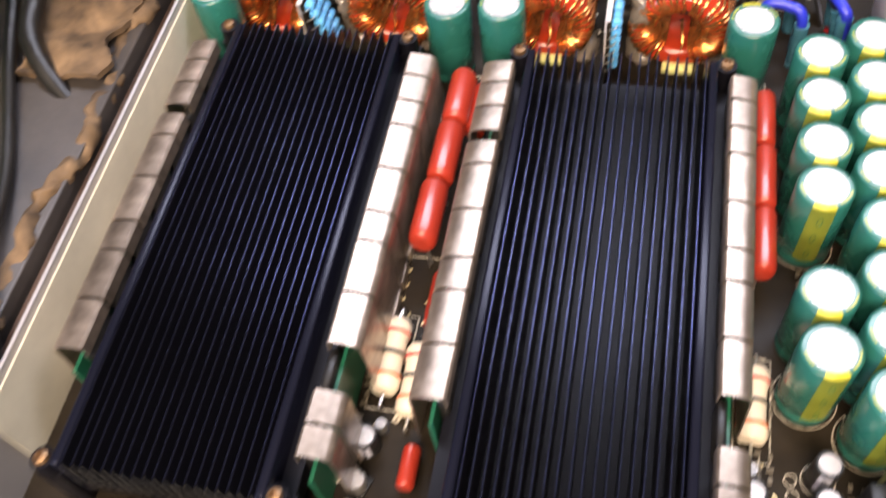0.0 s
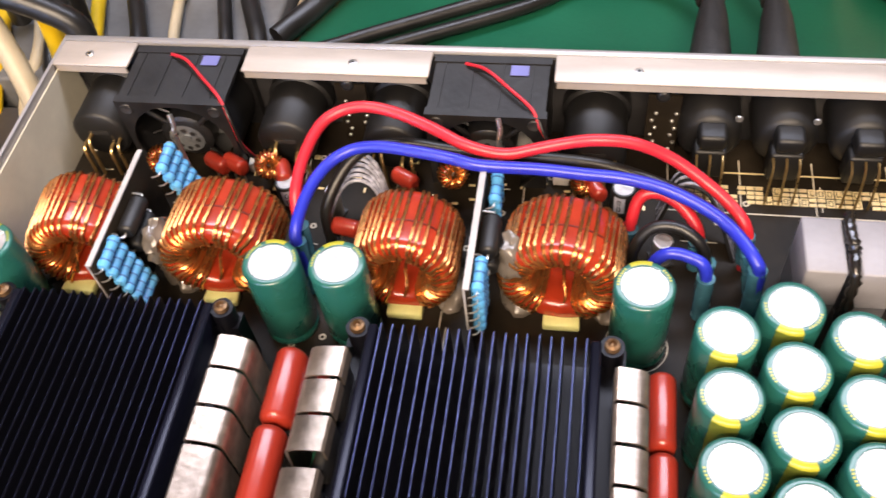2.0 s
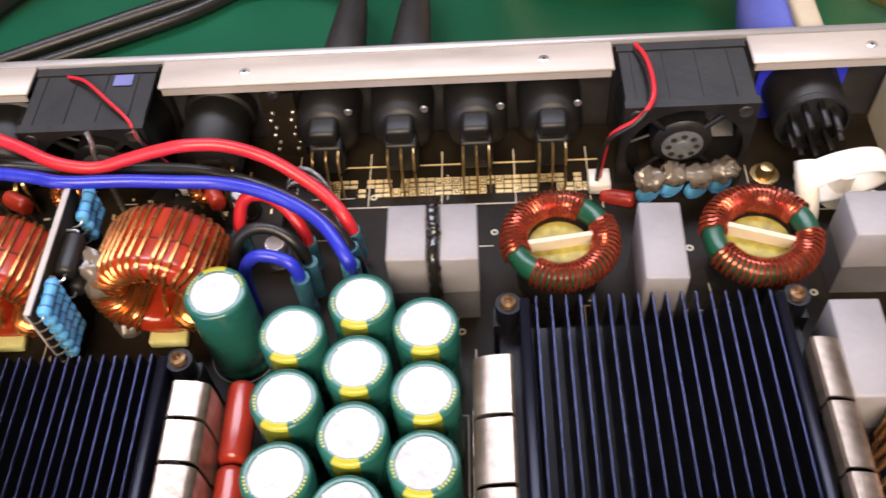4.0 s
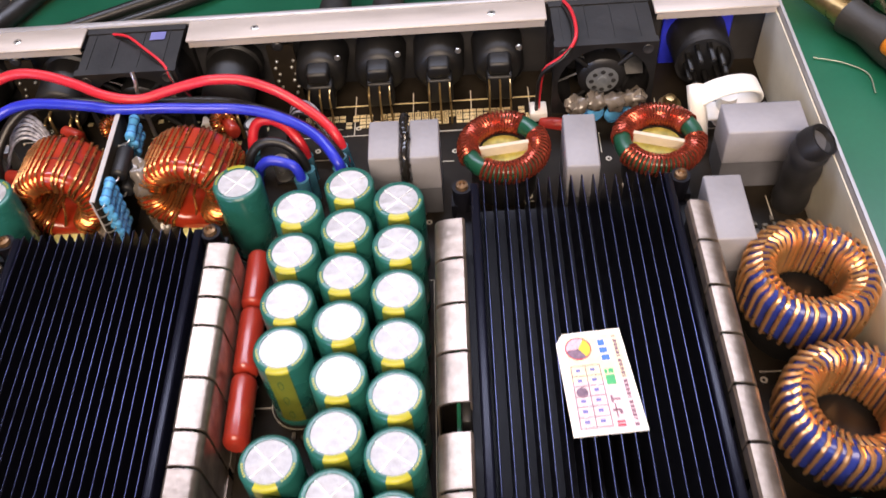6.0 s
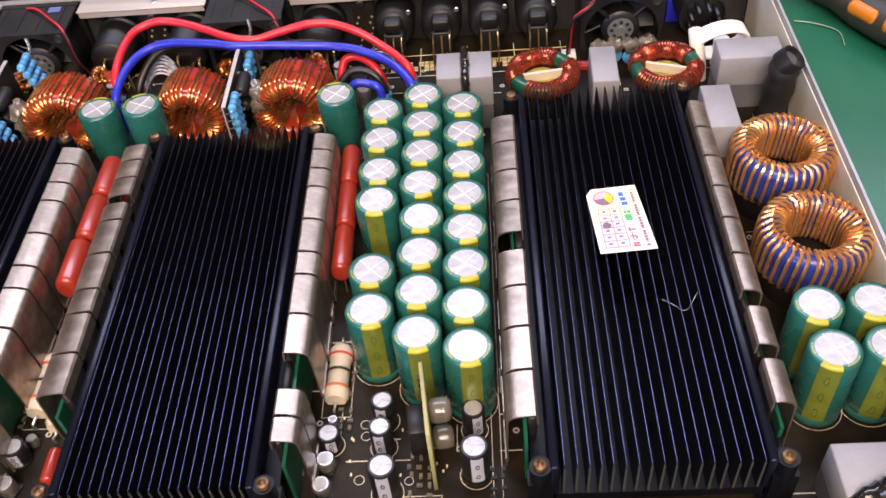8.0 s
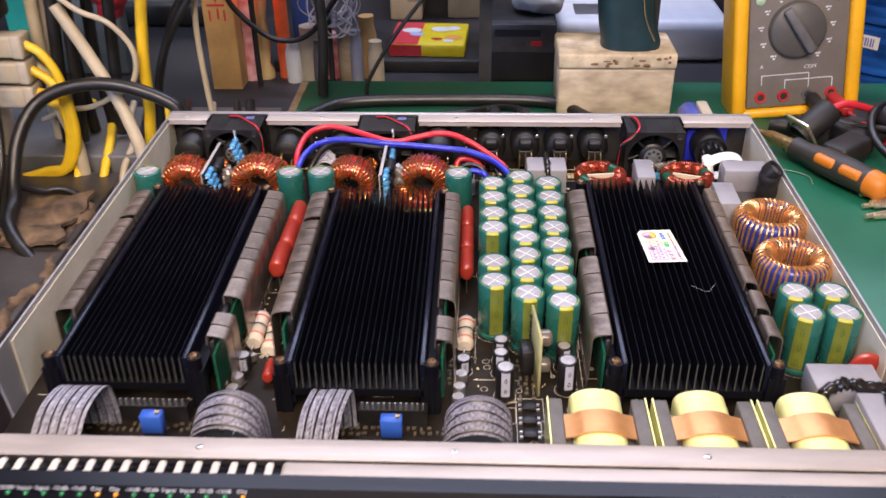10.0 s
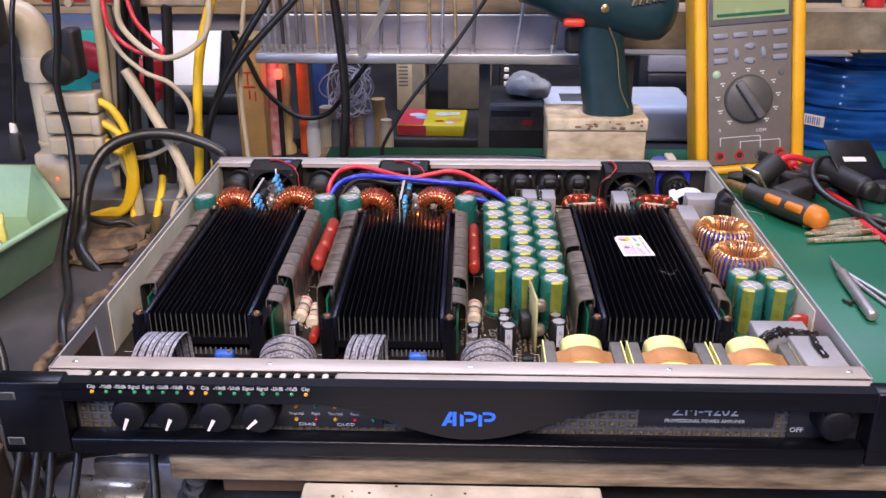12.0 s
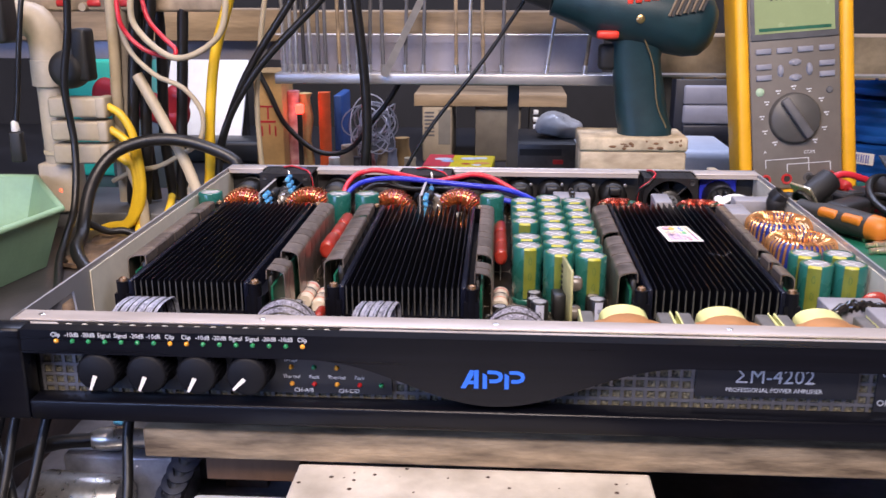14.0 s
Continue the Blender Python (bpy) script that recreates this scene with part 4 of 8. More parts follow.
# mains filter inlet, earth screw and the white looped tie
inlet = thing("mains_inlet", "round black mains socket in a blue collar", "socket", at=(0.4075, 0.3640, 0.0240))
part("collar", box(B(), -0.0150, 0.0150, -0.0022, 0, -0.016, 0.0170, 0.001), mat("bright blue plastic", (0.02, 0.03, 0.50), 0.35, 0, 0.1), inlet, "bright blue plastic collar")
part("barrel", lathe(B(), [(0.0, 0.0165), (0.0112, 0.0165), (0.0120, 0.0160), (0.0125, 0.004), (0.0128, 0.0)], 26, m=pose(0, -0.002, 0, 90)), BLACKPLASTIC, inlet)
part("rim", lathe(B(), [(0.0112, 0.0190), (0.0122, 0.0190), (0.0122, 0.0165), (0.0112, 0.0165)], 26, m=pose(0, -0.002, 0, 90)), BLACKPLASTIC, inlet)
for k in range(9):
    a = 2 * math.pi * k / 9
    part("rib", box(B(), 0.0075 * math.cos(a) - 0.001, 0.0075 * math.cos(a) + 0.001, -0.029, -0.016, 0.0075 * math.sin(a) - 0.001, 0.0075 * math.sin(a) + 0.001, 0.0003, 1), BLACKPLASTIC, inlet)
tie = thing("cable_tie_loop", "wide white nylon band looped over white glue", "cable tie", at=(0.4115, 0.3175, FLOOR))
part("band", bmesh_moved(ring_core(0.0148, 0.0128, 0.0088, 0.0009), pose(-0.001, 0.0065, 0.0180, 104, 0, 12) @ Matrix.Diagonal((1.0, 0.66, 1, 1))), WHITEP, tie)
part("tail", wire([(-0.0130, 0.003, 0.0235), (-0.0130, -0.002, 0.0200), (-0.0115, -0.005, 0.012), (-0.010, -0.006, 0.0)], 0.0036, 14), WHITEP, tie, "white hot glue")
part("glue_column", cyl(B(), (0.002, 0.006, 0.0), (0.002, 0.006, 0.0150), 0.004, 16), WHITEP, tie)
lug = thing("earth_screw", "brass earth screw and washer on the case floor", "screw", at=(0.3935, 0.335, FLOOR))
part("head", lathe(B(), [(0, 0.0055), (0.0022, 0.005), (0.003, 0.003), (0.003, 0.0015), (0.0048, 0.0014), (0.0048, 0)], 18), BRASS, lug)
for x, y in ((0.352, 0.324), (0.360, 0.326), (0.368, 0.325), (0.376, 0.327)):
    g = thing("glued_capacitor", "blue disc capacitor smothered in smoky glue", "capacitor", "glued disc capacitors", (x, y, FLOOR))
    bl = B()
    bmesh.ops.create_icosphere(bl, subdivisions=3, radius=0.0046, matrix=pose(0, 0, 0.0135) @ Matrix.Diagonal((1.05, 0.9, 0.85, 1)))
    for v in bl.verts:
        v.co += v.normal * noise.noise(v.co * 500 + Vector((x * 99, 0, 0))) * 0.0022
    part("glue", bl, AMBERGLUE, g)
    part("disc", lathe(B(), pill(0.003, 0.0042), 16, m=pose(0, 0, 0.0068, 90, 0, 20)), RESBLUE, g)

# ---------------------------------------------------------------- resistor cards between the inductors


def axial(parent, p, q, r, material, bands=(), name="resistor"):
    """A resistor from p to q with its bands and end wires."""
    p, q = Vector(p), Vector(q)
    d = (q - p)
    m = Matrix.Translation((p + q) / 2) @ d.to_track_quat("Z", "Y").to_matrix().to_4x4()
    l = d.length
    body = part(name, lathe(B(), [(0, -l / 2), (r * 0.85, -l / 2 + 0.0001), (r * 1.08, -l * 0.42), (r * 1.08, -l * 0.30), (r * 0.92, -l * 0.22), (r * 0.92, l * 0.22), (r * 1.08, l * 0.30), (r * 1.08, l * 0.42), (r * 0.85, l / 2 - 0.0001), (0, l / 2)], 14, m=m), material, parent)
    for k, bmat in enumerate(bands):
        z = (-0.3 + 0.6 * k / max(1, len(bands) - 1)) * l
        part("band", lathe(B(), [(r * 1.09, z - l * 0.025), (r * 1.10, z), (r * 1.09, z + l * 0.025)], 14, m=m), bmat, body)
    return body


BAND0 = mat("dark blue ring", (0.03, 0.12, 0.35), 0.4)


def resistor_card(x, y0, y1, top, back_dx, back_count, back_drop, lean):
    c = thing("resistor_card", "upright thin card carrying light blue resistors and a black diode", "circuit card", "resistor cards", (x, y0, FLOOR))
    l, h = y1 - y0, top - FLOOR
    part("card", box(B(), -0.0006, 0.0006, 0, l, 0, h, 0.0002, 1), PCB, c)
    part("card_edge", box(B(), -0.0007, 0.0007, -0.0003, l + 0.0003, h, h + 0.0005), mat("pale grey card edge", (0.42, 0.40, 0.40), 0.5, 0, 0.15, 90), c, "pale sawn card edge")
    part("card_edge", box(B(), -0.0013, -0.0007, 0.0, l, h * 0.35, h + 0.0002), MATS["pale grey card edge"], c)
    # ladders of resistors one above the other on one face, their wires bent into the card
    for y0_, count, first, dx in ((0.0015, 6, h - 0.0030, 0.0), (l - 0.0100, back_count, h + 0.0015 - back_drop, back_dx)):
        for k in range(count):
            z, xx = first - 0.0043 * k, 0.0028 + dx + lean * k
            r = axial(c, (xx, y0_, z), (xx, y0_ + 0.0118, z + 0.0006), 0.00195, RESBLUE, (BAND0, BAND0, BAND0))
            for e, d in ((y0_, -1), (y0_ + 0.0118, 1)):
                part("lead", wire([(xx, e, z), (xx, e + d * 0.0012, z), (xx - 0.0012, e + d * 0.0020, z - 0.0003), (xx - 0.0026, e + d * 0.0021, z - 0.0006)], 0.00032, 6, 3), TIN, r)
    for k in range(2):
        z = h - 0.0050 - 0.0085 * k
        body = part("diode", lathe(B(), pill(0.0150, 0.0031), 16, m=pose(0.0042, l * 0.50, z, 90)), BLACKPLASTIC, c, "black diode")
        part("lead", wire([(0.0042, l * 0.50 - 0.0075, z), (0.0040, l * 0.50 - 0.0092, z), (0.0006, l * 0.50 - 0.0096, z)], 0.0004, 6, 3), TIN, body)
        part("lead", wire([(0.0042, l * 0.50 + 0.0075, z), (0.0040, l * 0.50 + 0.0092, z), (0.0006, l * 0.50 + 0.0096, z)], 0.0004, 6, 3), TIN, body)
    bl = B()
    bmesh.ops.create_icosphere(bl, subdivisions=3, radius=0.006, matrix=pose(0.011, l * 0.45, 0.022) @ Matrix.Diagonal((0.7, 1.2, 1.6, 1)))
    for v in bl.verts:
        v.co += v.normal * noise.noise(v.co * 350 + Vector((x * 50, 0, 0))) * 0.003
    part("glue_blob", bl, AMBERGLUE, c)
    part("glue_foot", cyl(B(), (0.010, l * 0.45, 0), (0.010, l * 0.45, 0.018), 0.004, 10), AMBERGLUE, c)


resistor_card(0.0515, 0.2625, 0.3110, 0.0440, 0.0085, 5, 0.0, 0.0011)
resistor_card(0.1708, 0.2640, 0.3120, 0.0435, 0.0010, 3, 0.0075, -0.0001)
for x, y in ((0.059, 0.3225), (0.1735, 0.3270)):
    pq = thing("pin_clip", "small bent tin clip standing by the fan", "clip", "pin clips", (x, y, FLOOR))
    part("strip", wire([(0, 0, 0), (0, 0, 0.030), (0.0005, 0.001, 0.036), (-0.0002, 0.0025, 0.040)], 0.0009, 8), TIN, pq)
for x in (0.043, 0.0855, 0.1545, 0.2020):
    sm = toroid("small_inductor", "tiny copper wound red inductor behind a large one", "small inductors", 0.0048, 0.0020, 0.0060, 0.0012, 0.00045, REDCORE, COPPER, [2 * math.pi * k / 20 for k in range(20)], 0.1)
    sm.matrix_basis = pose(x, 0.3315, 0.0175, 60, 0, 30)
    part("post", cyl(B(), (0, 0, 0.0), (0.0, -0.006, -0.014), 0.0025, 8), AMBERGLUE, sm)

# ---------------------------------------------------------------- heavy wires and their terminals


def sleeved(name, label, pts, r, sheath, ends=()):
    w = thing(name, label, "wire", "power wires")
    part("sheath", wire(pts, r, 10, 8), sheath, w)
    for a, b in ends:
        part("shrink_sleeve", wire([a, ((a[0] + b[0]) / 2, (a[1] + b[1]) / 2, (a[2] + b[2]) / 2), b], r * 1.45, 10, 3), mat("translucent blue sleeve", (0.045, 0.16, 0.22), 0.25, 0, 0.3, 150, coat=0.4), w, "translucent blue shrink sleeve")
    return w


sleeved("red_power_wire", "thick red power wire arching across the board", [(0.1097, 0.2925, 0.004), (0.1092, 0.2945, 0.022), (0.1073, 0.301, 0.0345), (0.1078, 0.313, 0.04), (0.112, 0.3255, 0.0445), (0.1184, 0.331, 0.0466), (0.1273, 0.3325, 0.048), (0.1383, 0.331, 0.0472), (0.151, 0.3265, 0.0455), (0.1618, 0.321, 0.0445), (0.1705, 0.319, 0.0432), (0.1783, 0.319, 0.0426), (0.1873, 0.3205, 0.0442), (0.1981, 0.3219, 0.0463), (0.207, 0.322, 0.0478), (0.2181, 0.3228, 0.0461), (0.2298, 0.322, 0.041), (0.2405, 0.318, 0.0355), (0.249, 0.3125, 0.0315), (0.2545, 0.3065, 0.028), (0.257, 0.304, 0.018), (0.257, 0.304, 0.004)], 0.0021, WIRERED, [((0.1096, 0.2940, 0.030), (0.1095, 0.2910, FLOOR)), ((0.2555, 0.3050, 0.024), (0.2570, 0.3040, 0.012))])
sleeved("blue_power_wire", "thick blue power wire arching across the board", [(0.1115, 0.283, 0.004), (0.1113, 0.2845, 0.022), (0.11, 0.2884, 0.0329), (0.1119, 0.3004, 0.0379), (0.1168, 0.311, 0.0408), (0.1246, 0.317, 0.0428), (0.1347, 0.3177, 0.0445), (0.1486, 0.3155, 0.0452), (0.1601, 0.3135, 0.045), (0.1696, 0.3115, 0.0446), (0.188, 0.313, 0.0425), (0.2027, 0.3131, 0.0411), (0.2155, 0.313, 0.04), (0.228, 0.3098, 0.0398), (0.2405, 0.3046, 0.0377), (0.2495, 0.298, 0.0355), (0.2557, 0.289, 0.0335), (0.2577, 0.2865, 0.028), (0.258, 0.286, 0.004)], 0.0021, WIREBLUE, [((0.1103, 0.2872, 0.0300), (0.1115, 0.2830, FLOOR)), ((0.2572, 0.2876, 0.0300), (0.2580, 0.2860, 0.008))])
sleeved("black_power_wire", "thick black power wire under the blue one", [(0.1150, 0.3020, FLOOR), (0.1155, 0.3060, 0.026), (0.1250, 0.3200, 0.0370), (0.1400, 0.3265, 0.0370), (0.1600, 0.3270, 0.0340), (0.1850, 0.3250, 0.0350), (0.2080, 0.3210, 0.0370), (0.2280, 0.3150, 0.0355), (0.2430, 0.3080, 0.0325), (0.2530, 0.3000, 0.0290), (0.2575, 0.2955, 0.0220), (0.2590, 0.2945, FLOOR)], 0.0020, WIREBLACK, [((0.2560, 0.2970, 0.026), (0.2590, 0.2945, 0.008))])
sleeved("red_jumper_wire", "short thick red jumper wire on the board", [(0.2185, 0.3080, FLOOR), (0.2190, 0.3095, 0.022), (0.2215, 0.3140, 0.0300), (0.2280, 0.3145, 0.0315), (0.2350, 0.3105, 0.0300), (0.2405, 0.3050, 0.0240), (0.2415, 0.3035, FLOOR)], 0.0021, WIRERED, [((0.2187, 0.3085, 0.020), (0.2185, 0.3080, FLOOR)), ((0.2408, 0.3045, 0.020), (0.2415, 0.3035, FLOOR))])
sleeved("black_jumper_wire", "short thick black jumper wire on the board", [(0.2195, 0.2945, FLOOR), (0.2200, 0.2955, 0.026), (0.2250, 0.2985, 0.0335), (0.2330, 0.2985, 0.0345), (0.2400, 0.2955, 0.0310), (0.2430, 0.2935, 0.022), (0.2435, 0.2930, FLOOR)], 0.0019, WIREBLACK, [((0.2432, 0.2935, 0.024), (0.2435, 0.2930, FLOOR))])
sleeved("blue_jumper_wire", "short thick blue jumper wire on the board", [(0.2245, 0.2860, FLOOR), (0.2248, 0.2865, 0.027), (0.2290, 0.2880, 0.0345), (0.2360, 0.2875, 0.0345), (0.2415, 0.2850, 0.0310), (0.2425, 0.2840, FLOOR)], 0.0020, WIREBLUE, [((0.2420, 0.2846, 0.028), (0.2425, 0.2840, FLOOR))])
br = thing("twisted_harness", "bundle of thin grey twisted wires between the inductors", "wire bundle", at=(0.124, 0.312, FLOOR))
for k in range(6):
    part("strand", wire([(-0.012, -0.004 + 0.0012 * k, 0.004), (-0.004, 0.004 + 0.0015 * k, 0.018 + 0.001 * k), (0.006, 0.004 + 0.0014 * k, 0.017 + 0.001 * k), (0.014, -0.006 + 0.0012 * k, 0.0)], 0.0007, 6), BRAID, br)
br = thing("twisted_harness", "bundle of thin black twisted wires beside the red wire", "wire bundle", at=(0.241, 0.318, FLOOR))
for k in range(6):
    part("strand", wire([(-0.012, 0.003 + 0.0012 * k, 0.0), (-0.006, 0.004 + 0.0015 * k, 0.018), (0.004, 0.0 + 0.0014 * k, 0.018), (0.013, -0.012 + 0.0012 * k, 0.0)], 0.0007, 6), BRAID if k % 2 else WIREBLACK, br)

# ---------------------------------------------------------------- small components


def small_cap(x, y, r, h, stripe=True, silver=False):
    c = thing("small_capacitor", "small black electrolytic capacitor with a silver top" if not silver else "small bare silver chip capacitor", "capacitor", "small capacitors", (x, y, FLOOR), rnd.uniform(-30, 30))
    part("sleeve", lathe(B(), [(r * 0.95, 0), (r, 0.0006), (r, h * 0.12), (r * 0.94, h * 0.16), (r, h * 0.2), (r, h - 0.0006), (r * 0.9, h), (r * 0.76, h)], 22), TIN if silver else BLACKPLASTIC, c)
    tp = B()
    lathe(tp, [(0.0, h - 0.0004), (r * 0.8, h - 0.0004)], 20)
    for q in range(3):
        a = 2 * math.pi * q / 3
        lathe(tp, [(r * 0.12, h - 0.0001), (r * 0.76, h - 0.0001), (r * 0.78, h - 0.0004)], 6, a + 0.08, a + 2 * math.pi / 3 - 0.08)
    part("top_plate", tp, CAPTOP, c)
    if stripe and not silver:
        part("stripe", lathe(B(), [(r + 0.00008, h * 0.2), (r + 0.00008, h - 0.0008)], 6, -math.pi / 2 - 0.45, -math.pi / 2 + 0.45), mat("pale grey stripe", (0.45, 0.46, 0.55), 0.4, 0, 0.1), c)
        mk = B()
        for z in (h * 0.38, h * 0.7):
            line = [Vector((0.0006 * math.cos(k / 12 * 2 * math.pi), -r - 0.00012, z + 0.0012 * math.sin(k / 12 * 2 * math.pi))) for k in range(12)]
            sweep(mk, line, 0.0002, 4, True)
        part("stripe_mark", mk, BLACKPLASTIC, c)
    if silver:
        part("foot", box(B(), -r * 1.05, r * 1.05, -r * 1.05, r * 1.05, 0, 0.0009), BLACKPLASTIC, c)


for x, y, r, h, sil in ((0.2489, 0.1140, 0.0042, 0.0150, 0), (0.2485, 0.1030, 0.0042, 0.0150, 0), (0.2505, 0.0845, 0.0050, 0.0200, 0), (0.2820, 0.1090, 0.0042, 0.0150, 0), (0.2822, 0.0905, 0.0050, 0.0200, 0),
                        (0.2290, 0.1045, 0.0042, 0.0095, 0), (0.2280, 0.0960, 0.0032, 0.0060, 1), (0.2272, 0.0860, 0.0032, 0.0060, 1), (0.2268, 0.0775, 0.0032, 0.0060, 1), (0.2292, 0.1130, 0.0018, 0.0050, 1),
                        (0.1115, 0.1035, 0.0042, 0.0100, 0), (0.1112, 0.0905, 0.0032, 0.0065, 1), (0.1106, 0.0812, 0.0032, 0.0065, 1), (0.1145, 0.1100, 0.0020, 0.0050, 1),
                        (0.0950, 0.3215, 0.0042, 0.0110, 0), (0.1140, 0.3165, 0.0026, 0.0140, 1), (0.2165, 0.3270, 0.0045, 0.0110, 0), (0.2300, 0.3050, 0.0035, 0.0110, 1)):
    small_cap(x, y, r, h, True, bool(sil))
BAND = [mat("orange paint ring", (0.60, 0.16, 0.06), 0.5), mat("black paint ring", (0.03, 0.03, 0.03), 0.5), mat("red paint ring", (0.60, 0.06, 0.05), 0.5)]
for x, y0, y1, z in ((0.2295, 0.1475, 0.1225, 0.0100), (0.1125, 0.1480, 0.1215, 0.0110), (0.1220, 0.1400, 0.1150, 0.0100)):
    pr = thing("power_resistor", "fat off white power resistor with painted rings", "resistor", "power resistors", (x, (y0 + y1) / 2, FLOOR), rnd.uniform(-2, 2))
    l = (y0 - y1)
    axial(pr, (0, -l / 2, z - FLOOR), (0, l / 2, z - FLOOR), 0.0046, RESTAN, BAND)
    for s in (-1, 1):
        part("lead", wire([(0, s * l * 0.48, z - FLOOR), (0, s * l * 0.62, z - FLOOR), (0, s * l * 0.68, 0.003), (0, s * l * 0.68, 0)], 0.0005, 6, 4), TIN, pr)
pr = thing("power_resistor", "small tan resistor with bands beside a grey box", "resistor", "power resistors", (0.4215, 0.2520, FLOOR))
axial(pr, (0, -0.006, 0.003), (0, 0.006, 0.003), 0.0024, RESTAN, BAND)
fz = thing("glass_fuse", "bright chromed fuse holder beside a grey box capacitor", "fuse", at=(0.4085, 0.2480, FLOOR), turn=-4)
part("tube", cyl(B(), (0, -0.010, 0.006), (0, 0.010, 0.006), 0.0028, 14), TIN, fz)
for s in (-1, 1):
    part("clamp", box(B(), -0.0035, 0.0035, s * 0.0085 - 0.002, s * 0.0085 + 0.002, 0, 0.0085, 0.0006, 1), TIN, fz)

outl = B()
for x, y, r in ((0.2489, 0.1140, 0.0050), (0.2485, 0.1030, 0.0050), (0.2505, 0.0845, 0.0058), (0.2820, 0.1090, 0.0050), (0.2822, 0.0905, 0.0058), (0.2290, 0.1045, 0.0048), (0.2400, 0.0900, 0.0018), (0.2410, 0.1130, 0.0018), (0.2415, 0.1080, 0.0018), (0.2640, 0.0500, 0.0020), (0.2720, 0.0700, 0.0020), (0.2580, 0.0890, 0.0016)):
    lathe(outl, [(r - 0.00014, 0.00012), (r + 0.00014, 0.00012)], 28, m=pose(x, y, FLOOR))
for x0, x1, y0, y1 in ((0.2238, 0.2352, 0.1165, 0.1520), (0.1068, 0.1182, 0.1165, 0.1520), (0.2880, 0.2915, 0.0780, 0.2480), (0.2430, 0.2560, 0.0640, 0.0760), (0.2560, 0.2700, 0.0460, 0.0830), (0.2680, 0.2740, 0.0560, 0.0660)):
    for a0, a1, b0, b1 in ((x0, x1, y0, y0 + 0.0003), (x0, x1, y1 - 0.0003, y1), (x0, x0 + 0.0003, y0, y1), (x1 - 0.0003, x1, y0, y1)):
        box(outl, a0, a1, b0, b1, FLOOR + 0.0001, FLOOR + 0.0002)
tagged(part("component_outline", outl, SILK, board, "thin pale printed outlines"), kind="stuff")

# upright control card with black chip and brown coils
cc = thing("control_card", "upright yellowish circuit card with a black chip", "circuit card", at=(0.2665, 0.0980, FLOOR), turn=6)
part("card", box(B(), -0.0007, 0.0007, -0.013, 0.0165, 0.0, 0.0370, 0.0002, 1), mat("yellow green bare board edge", (0.36, 0.34, 0.16), 0.5, 0, 0.25, 120), cc)
part("chip", box(B(), -0.0072, -0.0008, -0.0005, 0.0115, 0.004, 0.0190, 0.0004, 1), BLACKPLASTIC, cc)
for z in (0.010, 0.0275):
    part("coil", lathe(B(), pill(0.008, 0.0046), 16, m=pose(0.0048, 0.004, z - 0.003, 0, 90, 0)), AMBERGLUE, cc)
for k in range(7):
    part("part_chip", box(B(), -0.0016, -0.0008, 0.012 - 0.0 * k, 0.0138, 0.012 + 0.0032 * k, 0.0138 + 0.0032 * k), BLACKPLASTIC, cc)
for y in (0.076, 0.066, 0.056):
    ic = thing("driver_chip", "black flat driver chip with tin legs", "chip", "driver chips", (0.2625, y, FLOOR))
    part("body", box(B(), -0.0036, 0.0036, -0.0032, 0.0032, 0.0004, 0.0026, 0.0003, 1), BLACKPLASTIC, ic)
    for s in (-1, 1):
        for k in (-1, 1):
            part("leg", box(B(), s * 0.0036, s * 0.0052, k * 0.0018 - 0.0005, k * 0.0018 + 0.0005, 0, 0.0010), TIN, ic)
for x0, y0, nx, ny in ((0.103, 0.110, 2, 12), (0.2185, 0.090, 2, 8), (0.2315, 0.112, 2, 10), (0.1045, 0.20, 2, 10), (0.244, 0.178, 2, 3), (0.2585, 0.080, 3, 10), (0.2880, 0.060, 2, 10), (0.045, 0.055, 20, 2), (0.150, 0.055, 22, 2), (0.4050, 0.245, 5, 4), (0.414, 0.262, 3, 3)):
    bm = B()
    for i in range(nx):
        for j in range(ny):
            if rnd.random() < 0.8:
                x, y = x0 + i * 0.0035 + rnd.uniform(-0.0006, 0.0006), y0 + j * 0.0036 + rnd.uniform(-0.0008, 0.0008)
                a, b = (0.0010, 0.0006) if rnd.random() < 0.5 else (0.0006, 0.0010)
                box(bm, x - a, x + a, y - b, y + b, FLOOR + 0.0001, FLOOR + 0.0012)
    tagged(part("chip_part", bm, DULLCHIP if rnd.random() < 0.6 else BLACKPLASTIC, board, "scattered tiny soldered chips"), kind="stuff")

# ---------------------------------------------------------------- transformers along the front


